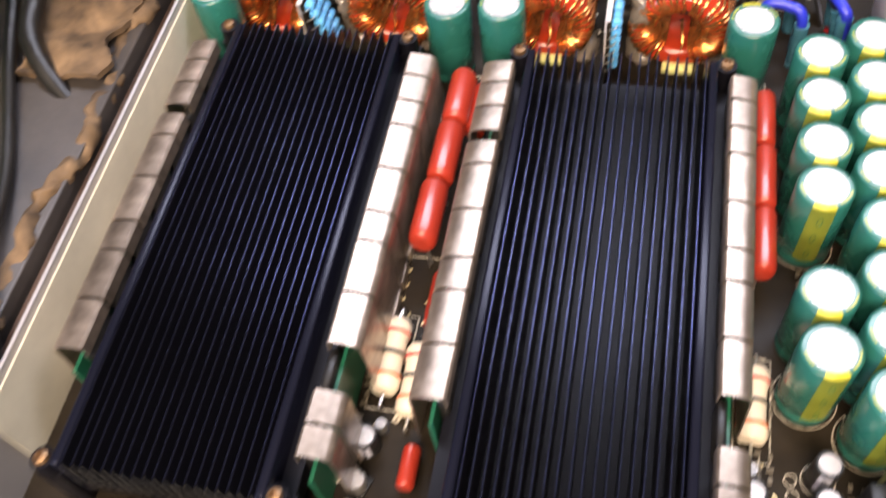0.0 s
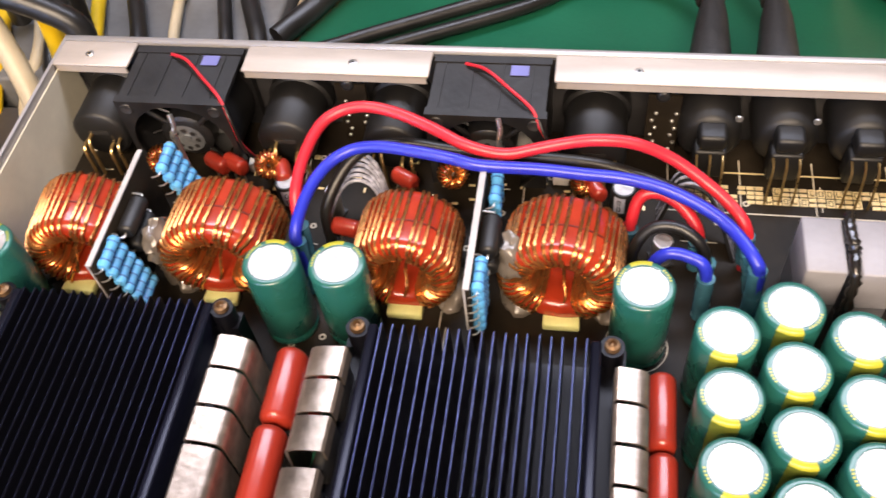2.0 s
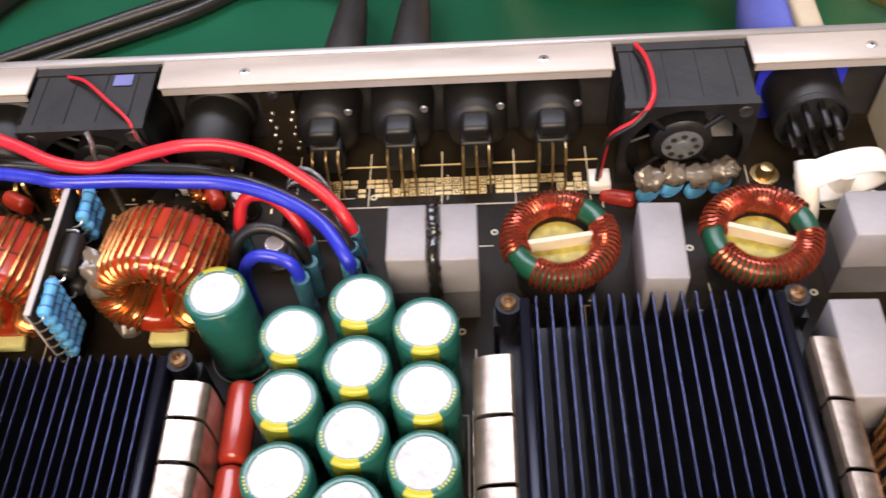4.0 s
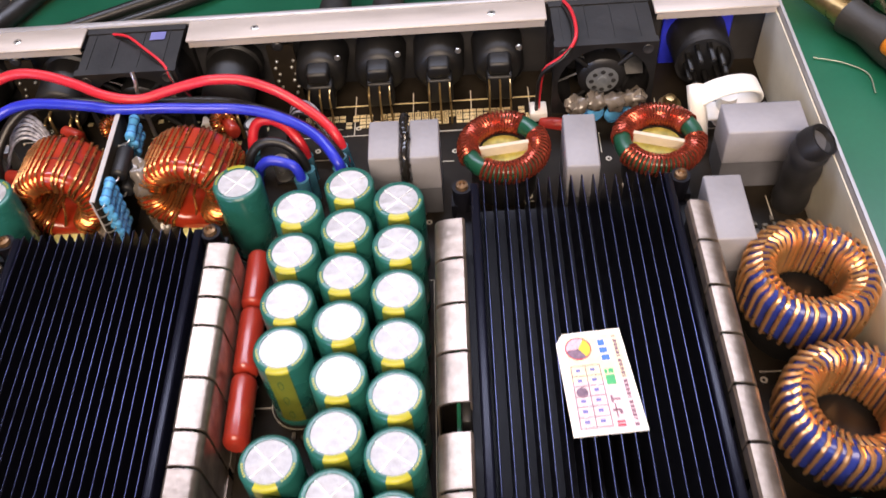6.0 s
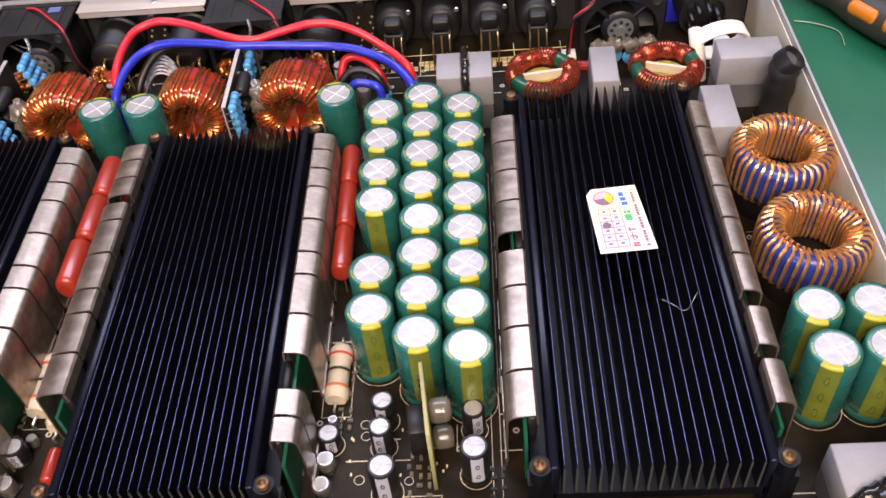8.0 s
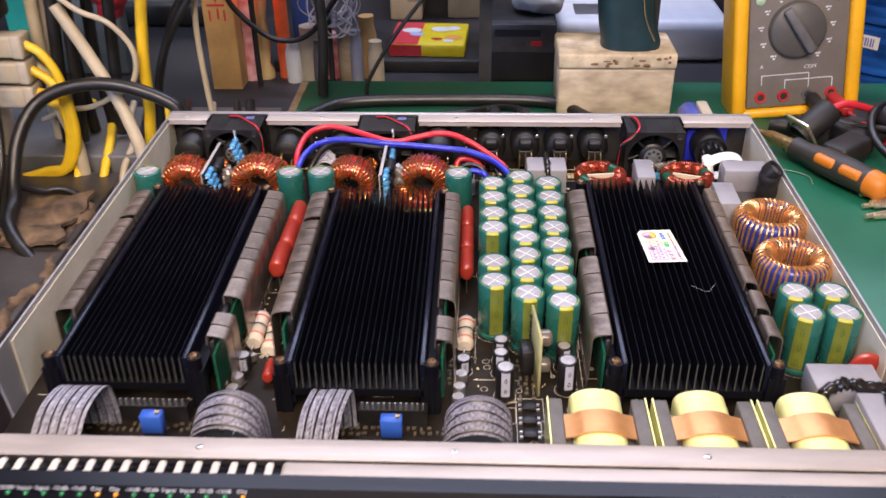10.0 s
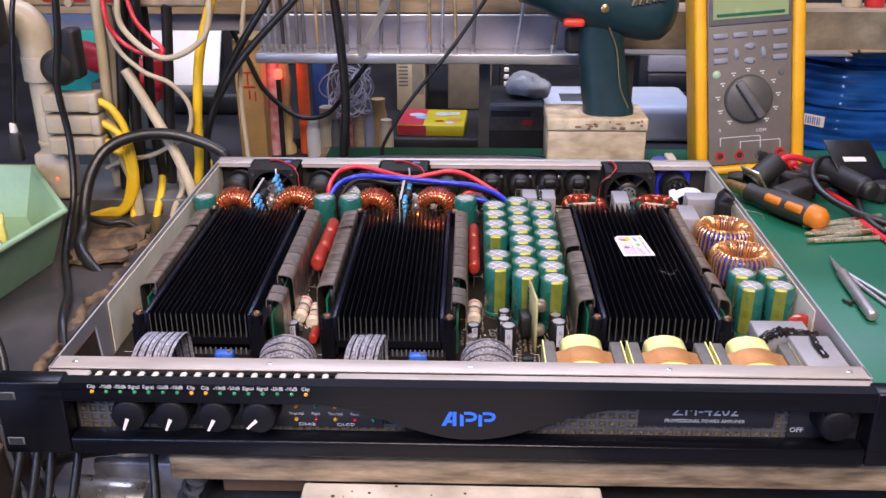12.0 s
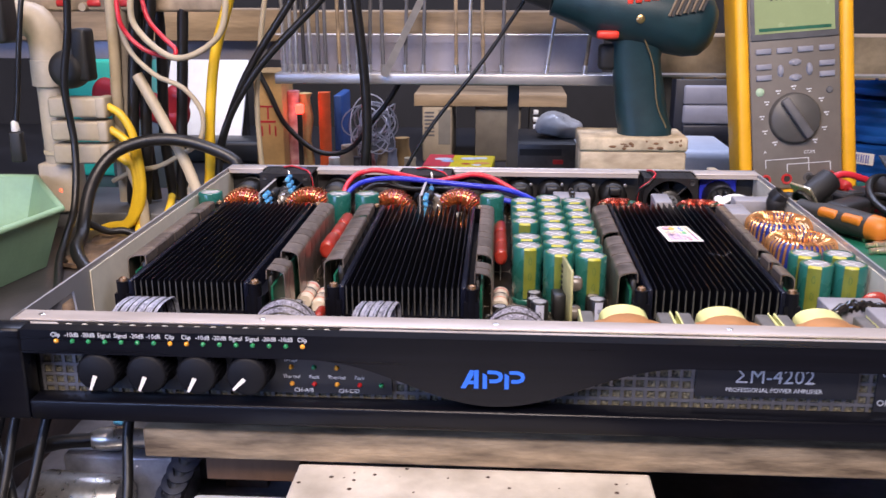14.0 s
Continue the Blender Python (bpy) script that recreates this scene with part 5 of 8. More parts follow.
def transformer(x):
    t = thing("flat_transformer", "flat ferrite transformer in yellow tape with a copper belly band", "transformer", "flat transformers", (x, 0.0375, FLOOR - 0.0035))
    w = 0.0225
    for s in (-1, 1):
        part("core_end", box(B(), s * w - 0.0065 * (s > 0), s * w + 0.0065 * (s < 0), -0.015, 0.016, 0.004, 0.0300, 0.0008), FERRITE, t)
        part("end_tape", box(B(), s * (w + 0.0003) - 0.0004, s * (w + 0.0003) + 0.0004, -0.0153, 0.0163, 0.006, 0.0305), YELLOWTAPE, t, "yellow tape")
    part("core_bar", box(B(), -w + 0.006, w - 0.006, -0.012, 0.013, 0.004, 0.0230), FERRITE, t)
    top = []
    for k in range(13):
        a = math.pi * k / 12
        top.append((-0.0122 * math.cos(a), 0.0240 + 0.0075 * math.sin(a) ** 0.8))
    for y0, y1, r in ((-0.0205, -0.0060, 1.0), (0.0060, 0.0205, 1.02)):
        bm = B()
        prism(bm, [(x_, z_ * r) for x_, z_ in top] + [(0.0122, 0.006), (-0.0122, 0.006)], y0, y1)
        part("winding", bm, YELLOWTAPE, t, "yellow taped winding", 60)
    outer = [(-0.0223, 0.0262), (-0.0150, 0.0285)] + [(a * 1.04, z + 0.0012) for a, z in top[2:-2]] + [(0.0150, 0.0285), (0.0223, 0.0262)]
    bm = B()
    prism(bm, outer + [(a, z - 0.0008) for a, z in outer[::-1]], -0.0090, 0.0060)
    part("copper_band", bm, COPPERTAPE, t, "bright copper foil band", 50)


for x in (0.2920, 0.3410, 0.3895):
    transformer(x)

# ---------------------------------------------------------------- twisted ribbon cables and trimmers


def ribbon(x0, x1, path, n, label):
    r = thing("ribbon_cable", label, "ribbon cable", "ribbon cables")
    for k in range(n):
        f = k / (n - 1)
        pts = [(x0 + (x1 - x0) * f + dx, y + rnd.uniform(-0.0004, 0.0004), z + rnd.uniform(-0.0003, 0.0003)) for dx, y, z in path]
        part("strand", wire(pts, 0.00058, 5, 5), (BRAID, DARKBRAID, BRAID, WIREBLACK, BRAID)[k % 5], r)


PATHA = [(-0.004, 0.0170, 0.012), (-0.0035, 0.0240, 0.026), (-0.002, 0.0360, 0.0355), (0.0, 0.0480, 0.0375), (0.001, 0.0560, 0.0340), (0.001, 0.0590, 0.020), (0.001, 0.0595, FLOOR)]
ribbon(0.0360, 0.0580, PATHA, 26, "flat band of grey twisted wires bent before a heat sink")
ribbon(0.1580, 0.1760, PATHA, 21, "flat band of grey twisted wires bent before a heat sink")




def arch(xc, half, top, y0, y1, n):
    r = thing("ribbon_cable", "arched band of dark grey twisted wires", "ribbon cable", "ribbon cables")
    for k in range(n):
        y = y0 + (y1 - y0) * k / (n - 1)
        zz = top - 0.0010 * abs(k - n * 0.6) * 0.6
        pts = [(xc - half, y, FLOOR), (xc - half * 0.98, y, 0.018)] + [(xc - half * math.cos(a), y + 0.001 * math.sin(a), 0.020 + (zz - 0.020) * math.sin(a)) for a in (0.5, 1.0, 1.57, 2.14, 2.64)] + [(xc + half * 0.98, y, 0.018), (xc + half, y, FLOOR)]
        part("strand", wire(pts, 0.00065, 5, 5), DARKBRAID if k % 4 != 1 else WIREBLACK, r)


arch(0.1195, 0.0165, 0.0405, 0.030, 0.052, 22)
arch(0.2370, 0.0160, 0.0395, 0.030, 0.052, 22)
for x in (0.0835, 0.1965):
    t = thing("trimmer", "blue trimming potentiometer on the board", "trimmer", "blue trimmers", (x, 0.0420, FLOOR))
    part("body", box(B(), -0.0050, 0.0050, -0.0028, 0.0028, 0.012, 0.0230, 0.0004, 1), TRIMBLUE, t)
    part("stand", box(B(), -0.0045, 0.0045, -0.0024, 0.0024, 0.0, 0.0122), BLACKPLASTIC, t)
    part("screw", cyl(B(), (0.003, 0, 0.023), (0.003, 0, 0.0240), 0.0012, 10), BRASS, t)
for x0, x1 in ((0.055, 0.093), (0.178, 0.212)):
    hd = thing("pin_header", "black header with a row of tin pins before a heat sink", "pin header", "pin headers", ((x0 + x1) / 2, 0.0640, FLOOR))
    w = (x1 - x0) / 2
    part("strip", box(B(), -w, w, -0.003, 0.003, 0, 0.010), BLACKPLASTIC, hd)
    for k in range(12):
        x = -w + 0.002 + k * (2 * w - 0.004) / 11
        part("pin", cyl(B(), (x, -0.002, 0.009), (x, -0.002, 0.0140), 0.0005, 6), TIN, hd)

# ---------------------------------------------------------------- front panel
panel = thing("rack_fascia", "black brushed rack fascia with an arched opening", "fascia")
panel.matrix_basis = pose(0, 0, 0.0045)
PY0, PY1, PZ0, PZ1 = -0.0185, -0.0066, -0.0030, 0.0415


def opening_top(x):
    """Lower edge of the solid upper band: a belly round the middle."""
    u = (x - 0.2270) / 0.0860
    base = 0.0302
    return base - 0.0203 * (0.5 + 0.5 * math.cos(math.pi * u)) ** 1.15 if abs(u) < 1 else base


X0, X1 = 0.0140, 0.4330
xs = [X0 + (X1 - X0) * k / 90 for k in range(91)]
up = B()
prism(up, [(X0, PZ1)] + [(x, opening_top(x)) for x in xs] + [(X1, PZ1)], PY0, -0.0108)
part("upper_band", up, PANEL, panel, smooth=30)
part("lower_band", box(B(), X0, X1, PY0, PY1, PZ0, 0.0070, 0.0012), PANEL, panel)
for x0, x1 in ((-0.0220, X0), (X1, 0.4600)):
    s = 1 if x0 < 0 else -1
    end = part("end_block", box(B(), x0, x1, PY0 - 0.0003, PY1, PZ0, PZ1 + 0.0002, 0.0015), PANEL, panel)
    hx = -0.0150 if s > 0 else 0.4530
    for z in (0.0050, 0.0330):
        part("rack_slot", box(B(), hx - 0.0045, hx + 0.0045, PY0 - 0.0006, PY0 - 0.0001, z - 0.0024, z + 0.0024, 0.0002, 1), GREYDARK, end, "oval steel rack slot")
        part("slot_core", box(B(), hx - 0.0035, hx + 0.0035, PY0 - 0.0008, PY0 - 0.0004, z - 0.0018, z + 0.0018), BLACKMETAL, end)
part("top_ledge", box(B(), -0.0050, W + 0.004, PY1 - 0.004, -0.0008, 0.0352, 0.0372, 0.0006, 1), PANEL, panel)
part("bottom_lip", box(B(), 0.0, W, PY1 - 0.0002, 0.0, PZ0, -0.0005), PANEL, panel)
# punched grille behind the opening
grille = thing("front_grille", "black punched steel grille behind the fascia", "grille")
grille.matrix_basis = pose(0, 0, 0.0040)
gx0, gx1, gz0, gz1, pitch, bar = 0.0145, 0.4325, 0.0036, 0.0318, 0.0052, 0.00075
up_bar = part("grille_bar", box(B(), -bar, bar, -0.0036, -0.0028, gz0, gz1), MESHBLK, grille, smooth=0)
up_bar.matrix_basis = pose(gx0, 0, 0)
for k in range(1, int((gx1 - gx0) / pitch) + 1):
    again(up_bar, grille, pose(gx0 + k * pitch, 0, 0))
for j in range(6):
    part("grille_bar", box(B(), gx0, gx1, -0.0037, -0.0029, gz0 + j * pitch - bar, gz0 + j * pitch + bar), MESHBLK, grille, smooth=0)
foam = part("foam", box(B(), 0.0145, 0.4325, -0.0026, -0.0014, 0.0030, 0.0315), mat("dusty grey filter foam", (0.05, 0.045, 0.03), 0.9, 0, 0.6, 700, 0.9, 700, rgb2=(0.22, 0.19, 0.12)), grille, "dusty filter foam")
# printed plates in the opening
part("lamp_plate", box(B(), 0.0350, 0.1800, -0.0056, -0.0046, 0.0085, 0.0312), GREYPLATE, grille)
part("name_plate", box(B(), 0.3170, 0.3880, -0.0056, -0.0046, 0.0123, 0.0312), GREYPLATE, grille)
part("switch_plate", box(B(), 0.3960, 0.4325, -0.0056, -0.0046, 0.0060, 0.0312), GREYPLATE, grille)
FY = -0.0058
words("ΣM-4202", 0.0098, (0.3515, FY, 0.0222), PRINT, grille, wide=0.95)
words("PROFESSIONAL POWER AMPLIFIER", 0.0030, (0.3515, FY, 0.0157), PRINT, grille, wide=0.92)
words("ON", 0.0042, (0.4010, FY, 0.0250), PRINT, grille)
words("OFF", 0.0042, (0.4005, FY, 0.0110), PRINT, grille)
LED = {"Clip": ORANGE, "-10dB": GREENLED, "-20dB": GREENLED, "Signal": GREENLED}
row = ["Clip", "-10dB", "-20dB", "Signal"]
seq = row + row[::-1] + row + row[::-1]
for k, name in enumerate(seq):
    x = 0.0305 + k * (0.1421 - 0.0305) / 15
    words(name, 0.0030, (x, PY0 - 0.0002, 0.0395), PRINT, panel, wide=0.9)
    part("indicator", lathe(B(), [(0, 0.0012), (0.0008, 0.0009), (0.0011, 0.0003), (0.0012, -0.0005)], 12, m=pose(x, PY0, 0.0364, 90)), LED[name], panel, "orange lens" if name == "Clip" else "green lens")
for x, z, m_, txt in ((0.1335, 0.0215, ORANGE, "Bridge"), (0.1335, 0.0132, ORANGE, "Thermal"), (0.1440, 0.0215, GREENLED, ""), (0.1440, 0.0132, REDLED, "Fault"),
                      (0.1545, 0.0215, ORANGE, ""), (0.1545, 0.0132, ORANGE, "Thermal"), (0.1650, 0.0132, REDLED, "Fault"), (0.1750, 0.0132, GREENLED, "")):
    part("indicator", lathe(B(), [(0, 0.0014), (0.0008, 0.0011), (0.0011, 0.0005), (0.0012, -0.0005)], 12, m=pose(x, FY, z, 90)), m_, grille)
    if txt:
        words(txt, 0.0024, (x, FY, z + 0.0035), PRINT, grille)
words("CH-A/B", 0.0028, (0.1390, FY, 0.0100), PRINT, grille)
words("CH-C/D", 0.0028, (0.1600, FY, 0.0100), PRINT, grille)


def knob(x, z, r, angle, y=-0.0150):
    kb = thing("volume_knob", "round dark rubber knob with a white pointer", "knob", "volume knobs", (x, -0.0058, z))
    part("body", lathe(B(), [(0, 0.0132), (r * 0.80, 0.0132), (r * 0.90, 0.0124), (r * 0.93, 0.0030), (r * 1.05, 0.0), (0, 0)], 36, m=pose(0, 0, 0, 90)), KNOB, kb)
    for k in range(24):
        a = 2 * math.pi * k / 24
        part("grip_rib", box(B(), r * 0.93 * math.cos(a) - 0.0003, r * 0.93 * math.cos(a) + 0.0003, -0.0115, -0.0030, r * 0.93 * math.sin(a) - 0.0003, r * 0.93 * math.sin(a) + 0.0003), KNOB, kb)
    if angle is not None:
        bm = B()
        prism(bm, [(-0.0010, -0.0012), (0.0010, -0.0012), (0.0006, -r * 0.88), (-0.0006, -r * 0.88)], -0.01345, -0.0130)
        bmesh.ops.transform(bm, matrix=Matrix.Rotation(radians(angle), 4, "Y"), verts=bm.verts)
        part("pointer", bm, WHITEP, kb, "white pointer mark")


for k, a in enumerate((22, 24, 27, 45)):
    knob(0.0473 + 0.0229 * k, 0.0256, 0.0099, a)
knob(0.4160, 0.0256, 0.0097, None)
# raised blue mark of plain strokes
lz, lx = 0.0187, 0.2262
mk = B()
for outline in ([(-0.0142, 0), (-0.0120, 0), (-0.0086, 0.0066), (-0.0086, 0.0086), (-0.0102, 0.0086)], [(-0.0084, 0), (-0.0064, 0), (-0.0064, 0.0086), (-0.0084, 0.0086)], [(-0.0109, 0.0020), (-0.0086, 0.0020), (-0.0086, 0.0035), (-0.0101, 0.0035)]):
    prism(mk, [(lx + a, lz + b) for a, b in outline], PY0 - 0.0004, PY0 + 0.0002)
for cx in (-0.0046, 0.0050):
    prism(mk, [(lx + cx + a, lz + b) for a, b in ((0, 0.0), (0.0019, 0.0), (0.0019, 0.0062), (0, 0.0074))], PY0 - 0.0004, PY0 + 0.0002)
    bowl = [(0.0021, 0.0086), (0.0060, 0.0086), (0.0082, 0.0077), (0.0090, 0.0058), (0.0082, 0.0038), (0.0060, 0.0028), (0.0030, 0.0028), (0.0030, 0.0044), (0.0056, 0.0044), (0.0069, 0.0049), (0.0072, 0.0058), (0.0068, 0.0066), (0.0056, 0.0071), (0.0021, 0.0071)]
    prism(mk, [(lx + cx + a, lz + b) for a, b in bowl], PY0 - 0.0004, PY0 + 0.0002)
part("blue_mark", mk, LOGOBLUE, panel, "blue printed mark", 0)

# ---------------------------------------------------------------- bench, room and surroundings
MAT = mat("green cutting mat", (0.004, 0.105, 0.055), 0.42, 0, 0.16, 14, 0.06, 500, rgb2=(0.008, 0.13, 0.07))
WOODOLD = mat("dirty bench wood edge", (0.15, 0.098, 0.054), 0.75, 0, 0.6, 75, 0.6, 260, (0.4, 1, 2.0), rgb2=(0.37, 0.275, 0.17))
WOODBROWN = mat("brown block wood", (0.16, 0.085, 0.045), 0.65, 0, 0.35, 40, 0.3, 300, (1, 1, 0.3))
WHITEBOARD = mat("scuffed white painted board", (0.58, 0.54, 0.48), 0.55, 0, 0.25, 38, 0.4, 160, rgb2=(0.74, 0.71, 0.66))
DARKTABLE = mat("dark worn table top", (0.022, 0.020, 0.022), 0.4, 0, 0.5, 12, 0.15, 200, rgb2=(0.065, 0.055, 0.05))
BROWNLAM = mat("dark brown laminate", (0.030, 0.016, 0.011), 0.35, 0, 0.5, 20, 0.2, 160, rgb2=(0.07, 0.042, 0.03))
TORN = mat("torn brown cardboard edge", (0.065, 0.038, 0.02), 0.85, 0, 0.5, 60, 0.9, 120, rgb2=(0.19, 0.12, 0.066))
GREYBENCH = mat("grey steel bench", (0.10, 0.10, 0.10), 0.5, 0.2, 0.35, 20, 0.1, 300)
DIMWALL = mat("dusky workshop wall", (0.035, 0.04, 0.055), 0.8, 0, 0.4, 4, 0.1, 60)
CEIL = mat("grey ceiling", (0.25, 0.25, 0.25), 0.8, 0, 0.1, 3)
ALU = mat("bare aluminium rail", (0.46, 0.45, 0.45), 0.38, 0.75, 0.15, 30, 0.1, 400, (0.1, 1, 4))
STEELBLUE = mat("blue grey steel sheet", (0.27, 0.255, 0.29), 0.45, 0.4, 0.2, 14, 0.1, 200)
WOODPALE = mat("pale dusty wood", (0.22, 0.15, 0.085), 0.7, 0, 0.5, 22, 0.3, 200, (0.3, 1, 2), rgb2=(0.40, 0.30, 0.19))
CARTON = mat("tan carton", (0.45, 0.27, 0.10), 0.75, 0, 0.2, 25, 0.2, 200)
BEIGE = mat("old beige plastic", (0.40, 0.345, 0.26), 0.5, 0, 0.15, 25, 0.1, 300)
PVC = mat("dusty white pvc", (0.44, 0.375, 0.28), 0.45, 0, 0.16, 25, 0.1, 200)
BINGREEN = mat("pale green plastic bin", (0.25, 0.40, 0.24), 0.42, 0, 0.16, 20, 0.06, 300)
DRILLGREEN = mat("dark petrol plastic", (0.008, 0.030, 0.038), 0.45, 0, 0.25, 50, 0.15, 600)
RUBBER = mat("black soft grip", (0.013, 0.0125, 0.013), 0.55, 0, 0.35, 60, 0.2, 500)
METERYEL = mat("amber rubber holster", (0.76, 0.39, 0.018), 0.42, 0, 0.12, 30, 0.08, 300)
METERGREY = mat("dark grey meter face", (0.145, 0.13, 0.118), 0.5, 0, 0.1, 60, 0.08, 600)
LCDMAT = mat("grey green display", (0.26, 0.33, 0.17), 0.25, 0, 0.06, 30)
BUTTON = mat("blue grey key", (0.22, 0.23, 0.29), 0.45, 0, 0.08)
ORANGEGRIP = mat("orange grip inlay", (0.55, 0.17, 0.015), 0.45, 0, 0.1)
YELLOWCAB = mat("yellow cable sheath", (0.70, 0.45, 0.02), 0.45, 0, 0.15, 40)
WHITECAB = mat("cream cable sheath", (0.43, 0.36, 0.245), 0.45, 0, 0.15, 40)
BLUEBOTTLE = mat("deep blue water bottle", (0.003, 0.018, 0.10), 0.10, 0, 0.5, 26, 0.2, 60, (0.5, 0.5, 2.2), rgb2=(0.015, 0.11, 0.45), coat=0.6)
TEAL = mat("teal plastic", (0.02, 0.42, 0.33), 0.5, 0, 0.1)
WHITEPANEL = mat("white enamel panel", (0.72, 0.74, 0.76), 0.4, 0, 0.05)
REDPLASTIC = mat("red tool plastic", (0.45, 0.025, 0.03), 0.4, 0, 0.15)

# room shell, bench and floor
tagged(part("floor", box(B(), -1.6, 2.0, -1.8, 1.8, -0.80, -0.76), DIMWALL, None), "dark workshop floor", "floor", kind="structure")
tagged(part("ceiling", box(B(), -1.6, 2.0, -1.8, 1.8, 1.9, 1.95), CEIL, None), "grey workshop ceiling", "ceiling", kind="structure")
# back wall darker than the others: the unlit gloom behind the shelves is its colour
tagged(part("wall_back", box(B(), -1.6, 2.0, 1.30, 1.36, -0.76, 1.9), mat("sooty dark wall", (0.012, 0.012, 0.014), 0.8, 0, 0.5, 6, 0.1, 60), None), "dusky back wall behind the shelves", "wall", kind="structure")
tagged(part("wall_front", box(B(), -1.6, 2.0, -1.8, -1.74, -0.76, 1.9), DIMWALL, None), "grey workshop wall", "wall", kind="structure")
tagged(part("wall_left", box(B(), -1.6, -1.54, -1.74, 1.30, -0.76, 1.9), DIMWALL, None), "grey workshop wall", "wall", kind="structure")
tagged(part("wall_right", box(B(), 1.94, 2.0, -1.74, 1.30, -0.76, 1.9), DIMWALL, None), "grey workshop wall", "wall", kind="structure")

bench = thing("work_bench", "old wooden work bench with a worn dirty front edge", "work bench", at=(0.55, 0.28, -0.76))
bb = B()
box(bb, -0.488, 0.75, -0.290, 0.285, 0.7390, 0.7535, 0.0012)
top_ob = part("bench_top", bb, WOODOLD, bench)
part("under_block", box(B(), -0.466, -0.418, -0.270, -0.235, 0.716, 0.7388, 0.001), WOODBROWN, bench, "brown wooden spacer block")
part("side_panel", box(B(), -0.480, -0.455, -0.20, 0.27, 0.02, 0.7388), BROWNLAM, bench)
part("side_panel", box(B(), 0.70, 0.72, -0.20, 0.27, 0.02, 0.7388), BROWNLAM, bench)
part("back_panel", box(B(), -0.44, 0.69, 0.24, 0.26, 0.02, 0.7388), BROWNLAM, bench)
part("front_panel_board", box(B(), -0.40, 0.69, -0.16, -0.14, 0.02, 0.7388), BROWNLAM, bench)
mt = solid("cutting_mat", box(B(), 0.0700, 1.25, 0.004, 0.5600, -0.0063, -0.0048, 0.0004, 1), MAT, "green rubber cutting mat covering the bench", "mat")
for x, y in ((0.10, 0.03), (0.41, 0.03), (0.41, 0.34), (0.10, 0.34)):
    part("rubber_foot", cyl(B(), (x, y, -0.0048), (x, y, 0.0), 0.008, 18), RUBBER, chassis, "black rubber foot")
wb = solid("white_board", box(B(), 0.1355, 0.2990, -0.1500, -0.0080, -0.0440, -0.0225, 0.0015), WHITEBOARD, "thick scuffed white board with dark specks pulled out under the bench", "board")
sp = B()
for k in range(60):
    x, y = rnd.uniform(0.138, 0.296), rnd.uniform(-0.09, -0.010)
    lathe(sp, [(0, 0.00015), (rnd.uniform(0.0003, 0.0012), 0.0001)], 7, m=pose(x, y, -0.0225))
tagged(part("speck", sp, BROWNLAM, wb, "dark specks"), kind="stuff")
tub = solid("white_tub", box(B(), 0.0870, 0.1345, -0.1200, -0.0180, -0.0900, -0.0335, 0.004, 3), mat("pale blue white plastic", (0.50, 0.56, 0.66), 0.4, 0, 0.1, 40), "pale blue white plastic tub below the bench edge", "tub")
lowshelf = thing("lower_shelf", "grey lower shelf below the bench", "shelf", at=(0.3, -0.06, -0.115))
SHELFGREY = mat("grey cluttered shelf", (0.12, 0.12, 0.14), 0.5, 0, 0.5, 20, 0.1, 200)
part("board", box(B(), -0.90, 0.90, -0.36, 0.36, 0.0, 0.0245, 0.001), SHELFGREY, lowshelf)
part("edge_strip", box(B(), -0.90, 0.90, -0.364, -0.3602, -0.002, 0.0250, 0.001), BROWNLAM, lowshelf)
for x in (-0.75, 0.75):
    part("bracket", box(B(), x - 0.015, x + 0.015, -0.33, 0.33, -0.050, -0.0002, 0.001), BLACKMETAL, lowshelf)
greybench = solid("steel_table", box(B(), -0.42, 0.0560, 0.395, 0.5000, -0.030, -0.0070, 0.002), GREYBENCH, "grey steel table strip behind the case", "table")
backtable = thing("back_table", "dusty black table behind the bench", "table", at=(0.25, 0.9125, -0.76))
TABLEBLACK = mat("black dusty table", (0.02, 0.02, 0.024), 0.5, 0, 0.5, 12, 0.1, 200)
part("tabletop", box(B(), -1.05, 1.05, -0.3375, 0.3375, 0.668, 0.698, 0.002), TABLEBLACK, backtable)
part("edge_strip", box(B(), -1.05, 1.05, -0.3415, -0.3377, 0.660, 0.6975, 0.001), BLACKMETAL, backtable)
for x in (-1.0, 1.0):
    for y in (-0.30, 0.30):
        part("leg", box(B(), x - 0.02, x + 0.02, y - 0.02, y + 0.02, 0.0, 0.6678), BLACKMETAL, backtable)

# left hand table with torn edge and the green bin on it
lt = thing("side_table", "dark worn side table with a torn brown edge", "table", at=(-0.35, 0.2, -0.02))
part("table_top", box(B(), -0.35, 0.292, -0.50, 0.190, -0.022, 0.0, 0.001), DARKTABLE, lt)
rimline = smooth_line([(0.288 + rnd.uniform(-0.005, 0.004), -0.30 + 0.0155 * k, -0.002 + rnd.uniform(-0.002, 0.002)) for k in range(29)], 6)
edge = sweep(B(), rimline, [0.0034 + 0.002 * abs(noise.noise(p * 40)) for p in rimline], 9)
for v in edge.verts:
    v.co += Vector((noise.noise(v.co * 160), noise.noise(v.co * 160 + Vector((7, 0, 0))), noise.noise(v.co * 160 + Vector((0, 7, 0))))) * 0.0035
part("torn_edge", edge, TORN, lt, "torn brown cardboard edge", 70)
flap = B()
bmesh.ops.create_grid(flap, x_segments=16, y_segments=24, size=0.5, matrix=pose(0.262, 0.105, 0.006) @ Matrix.Diagonal((0.048, 0.075, 1, 1)))
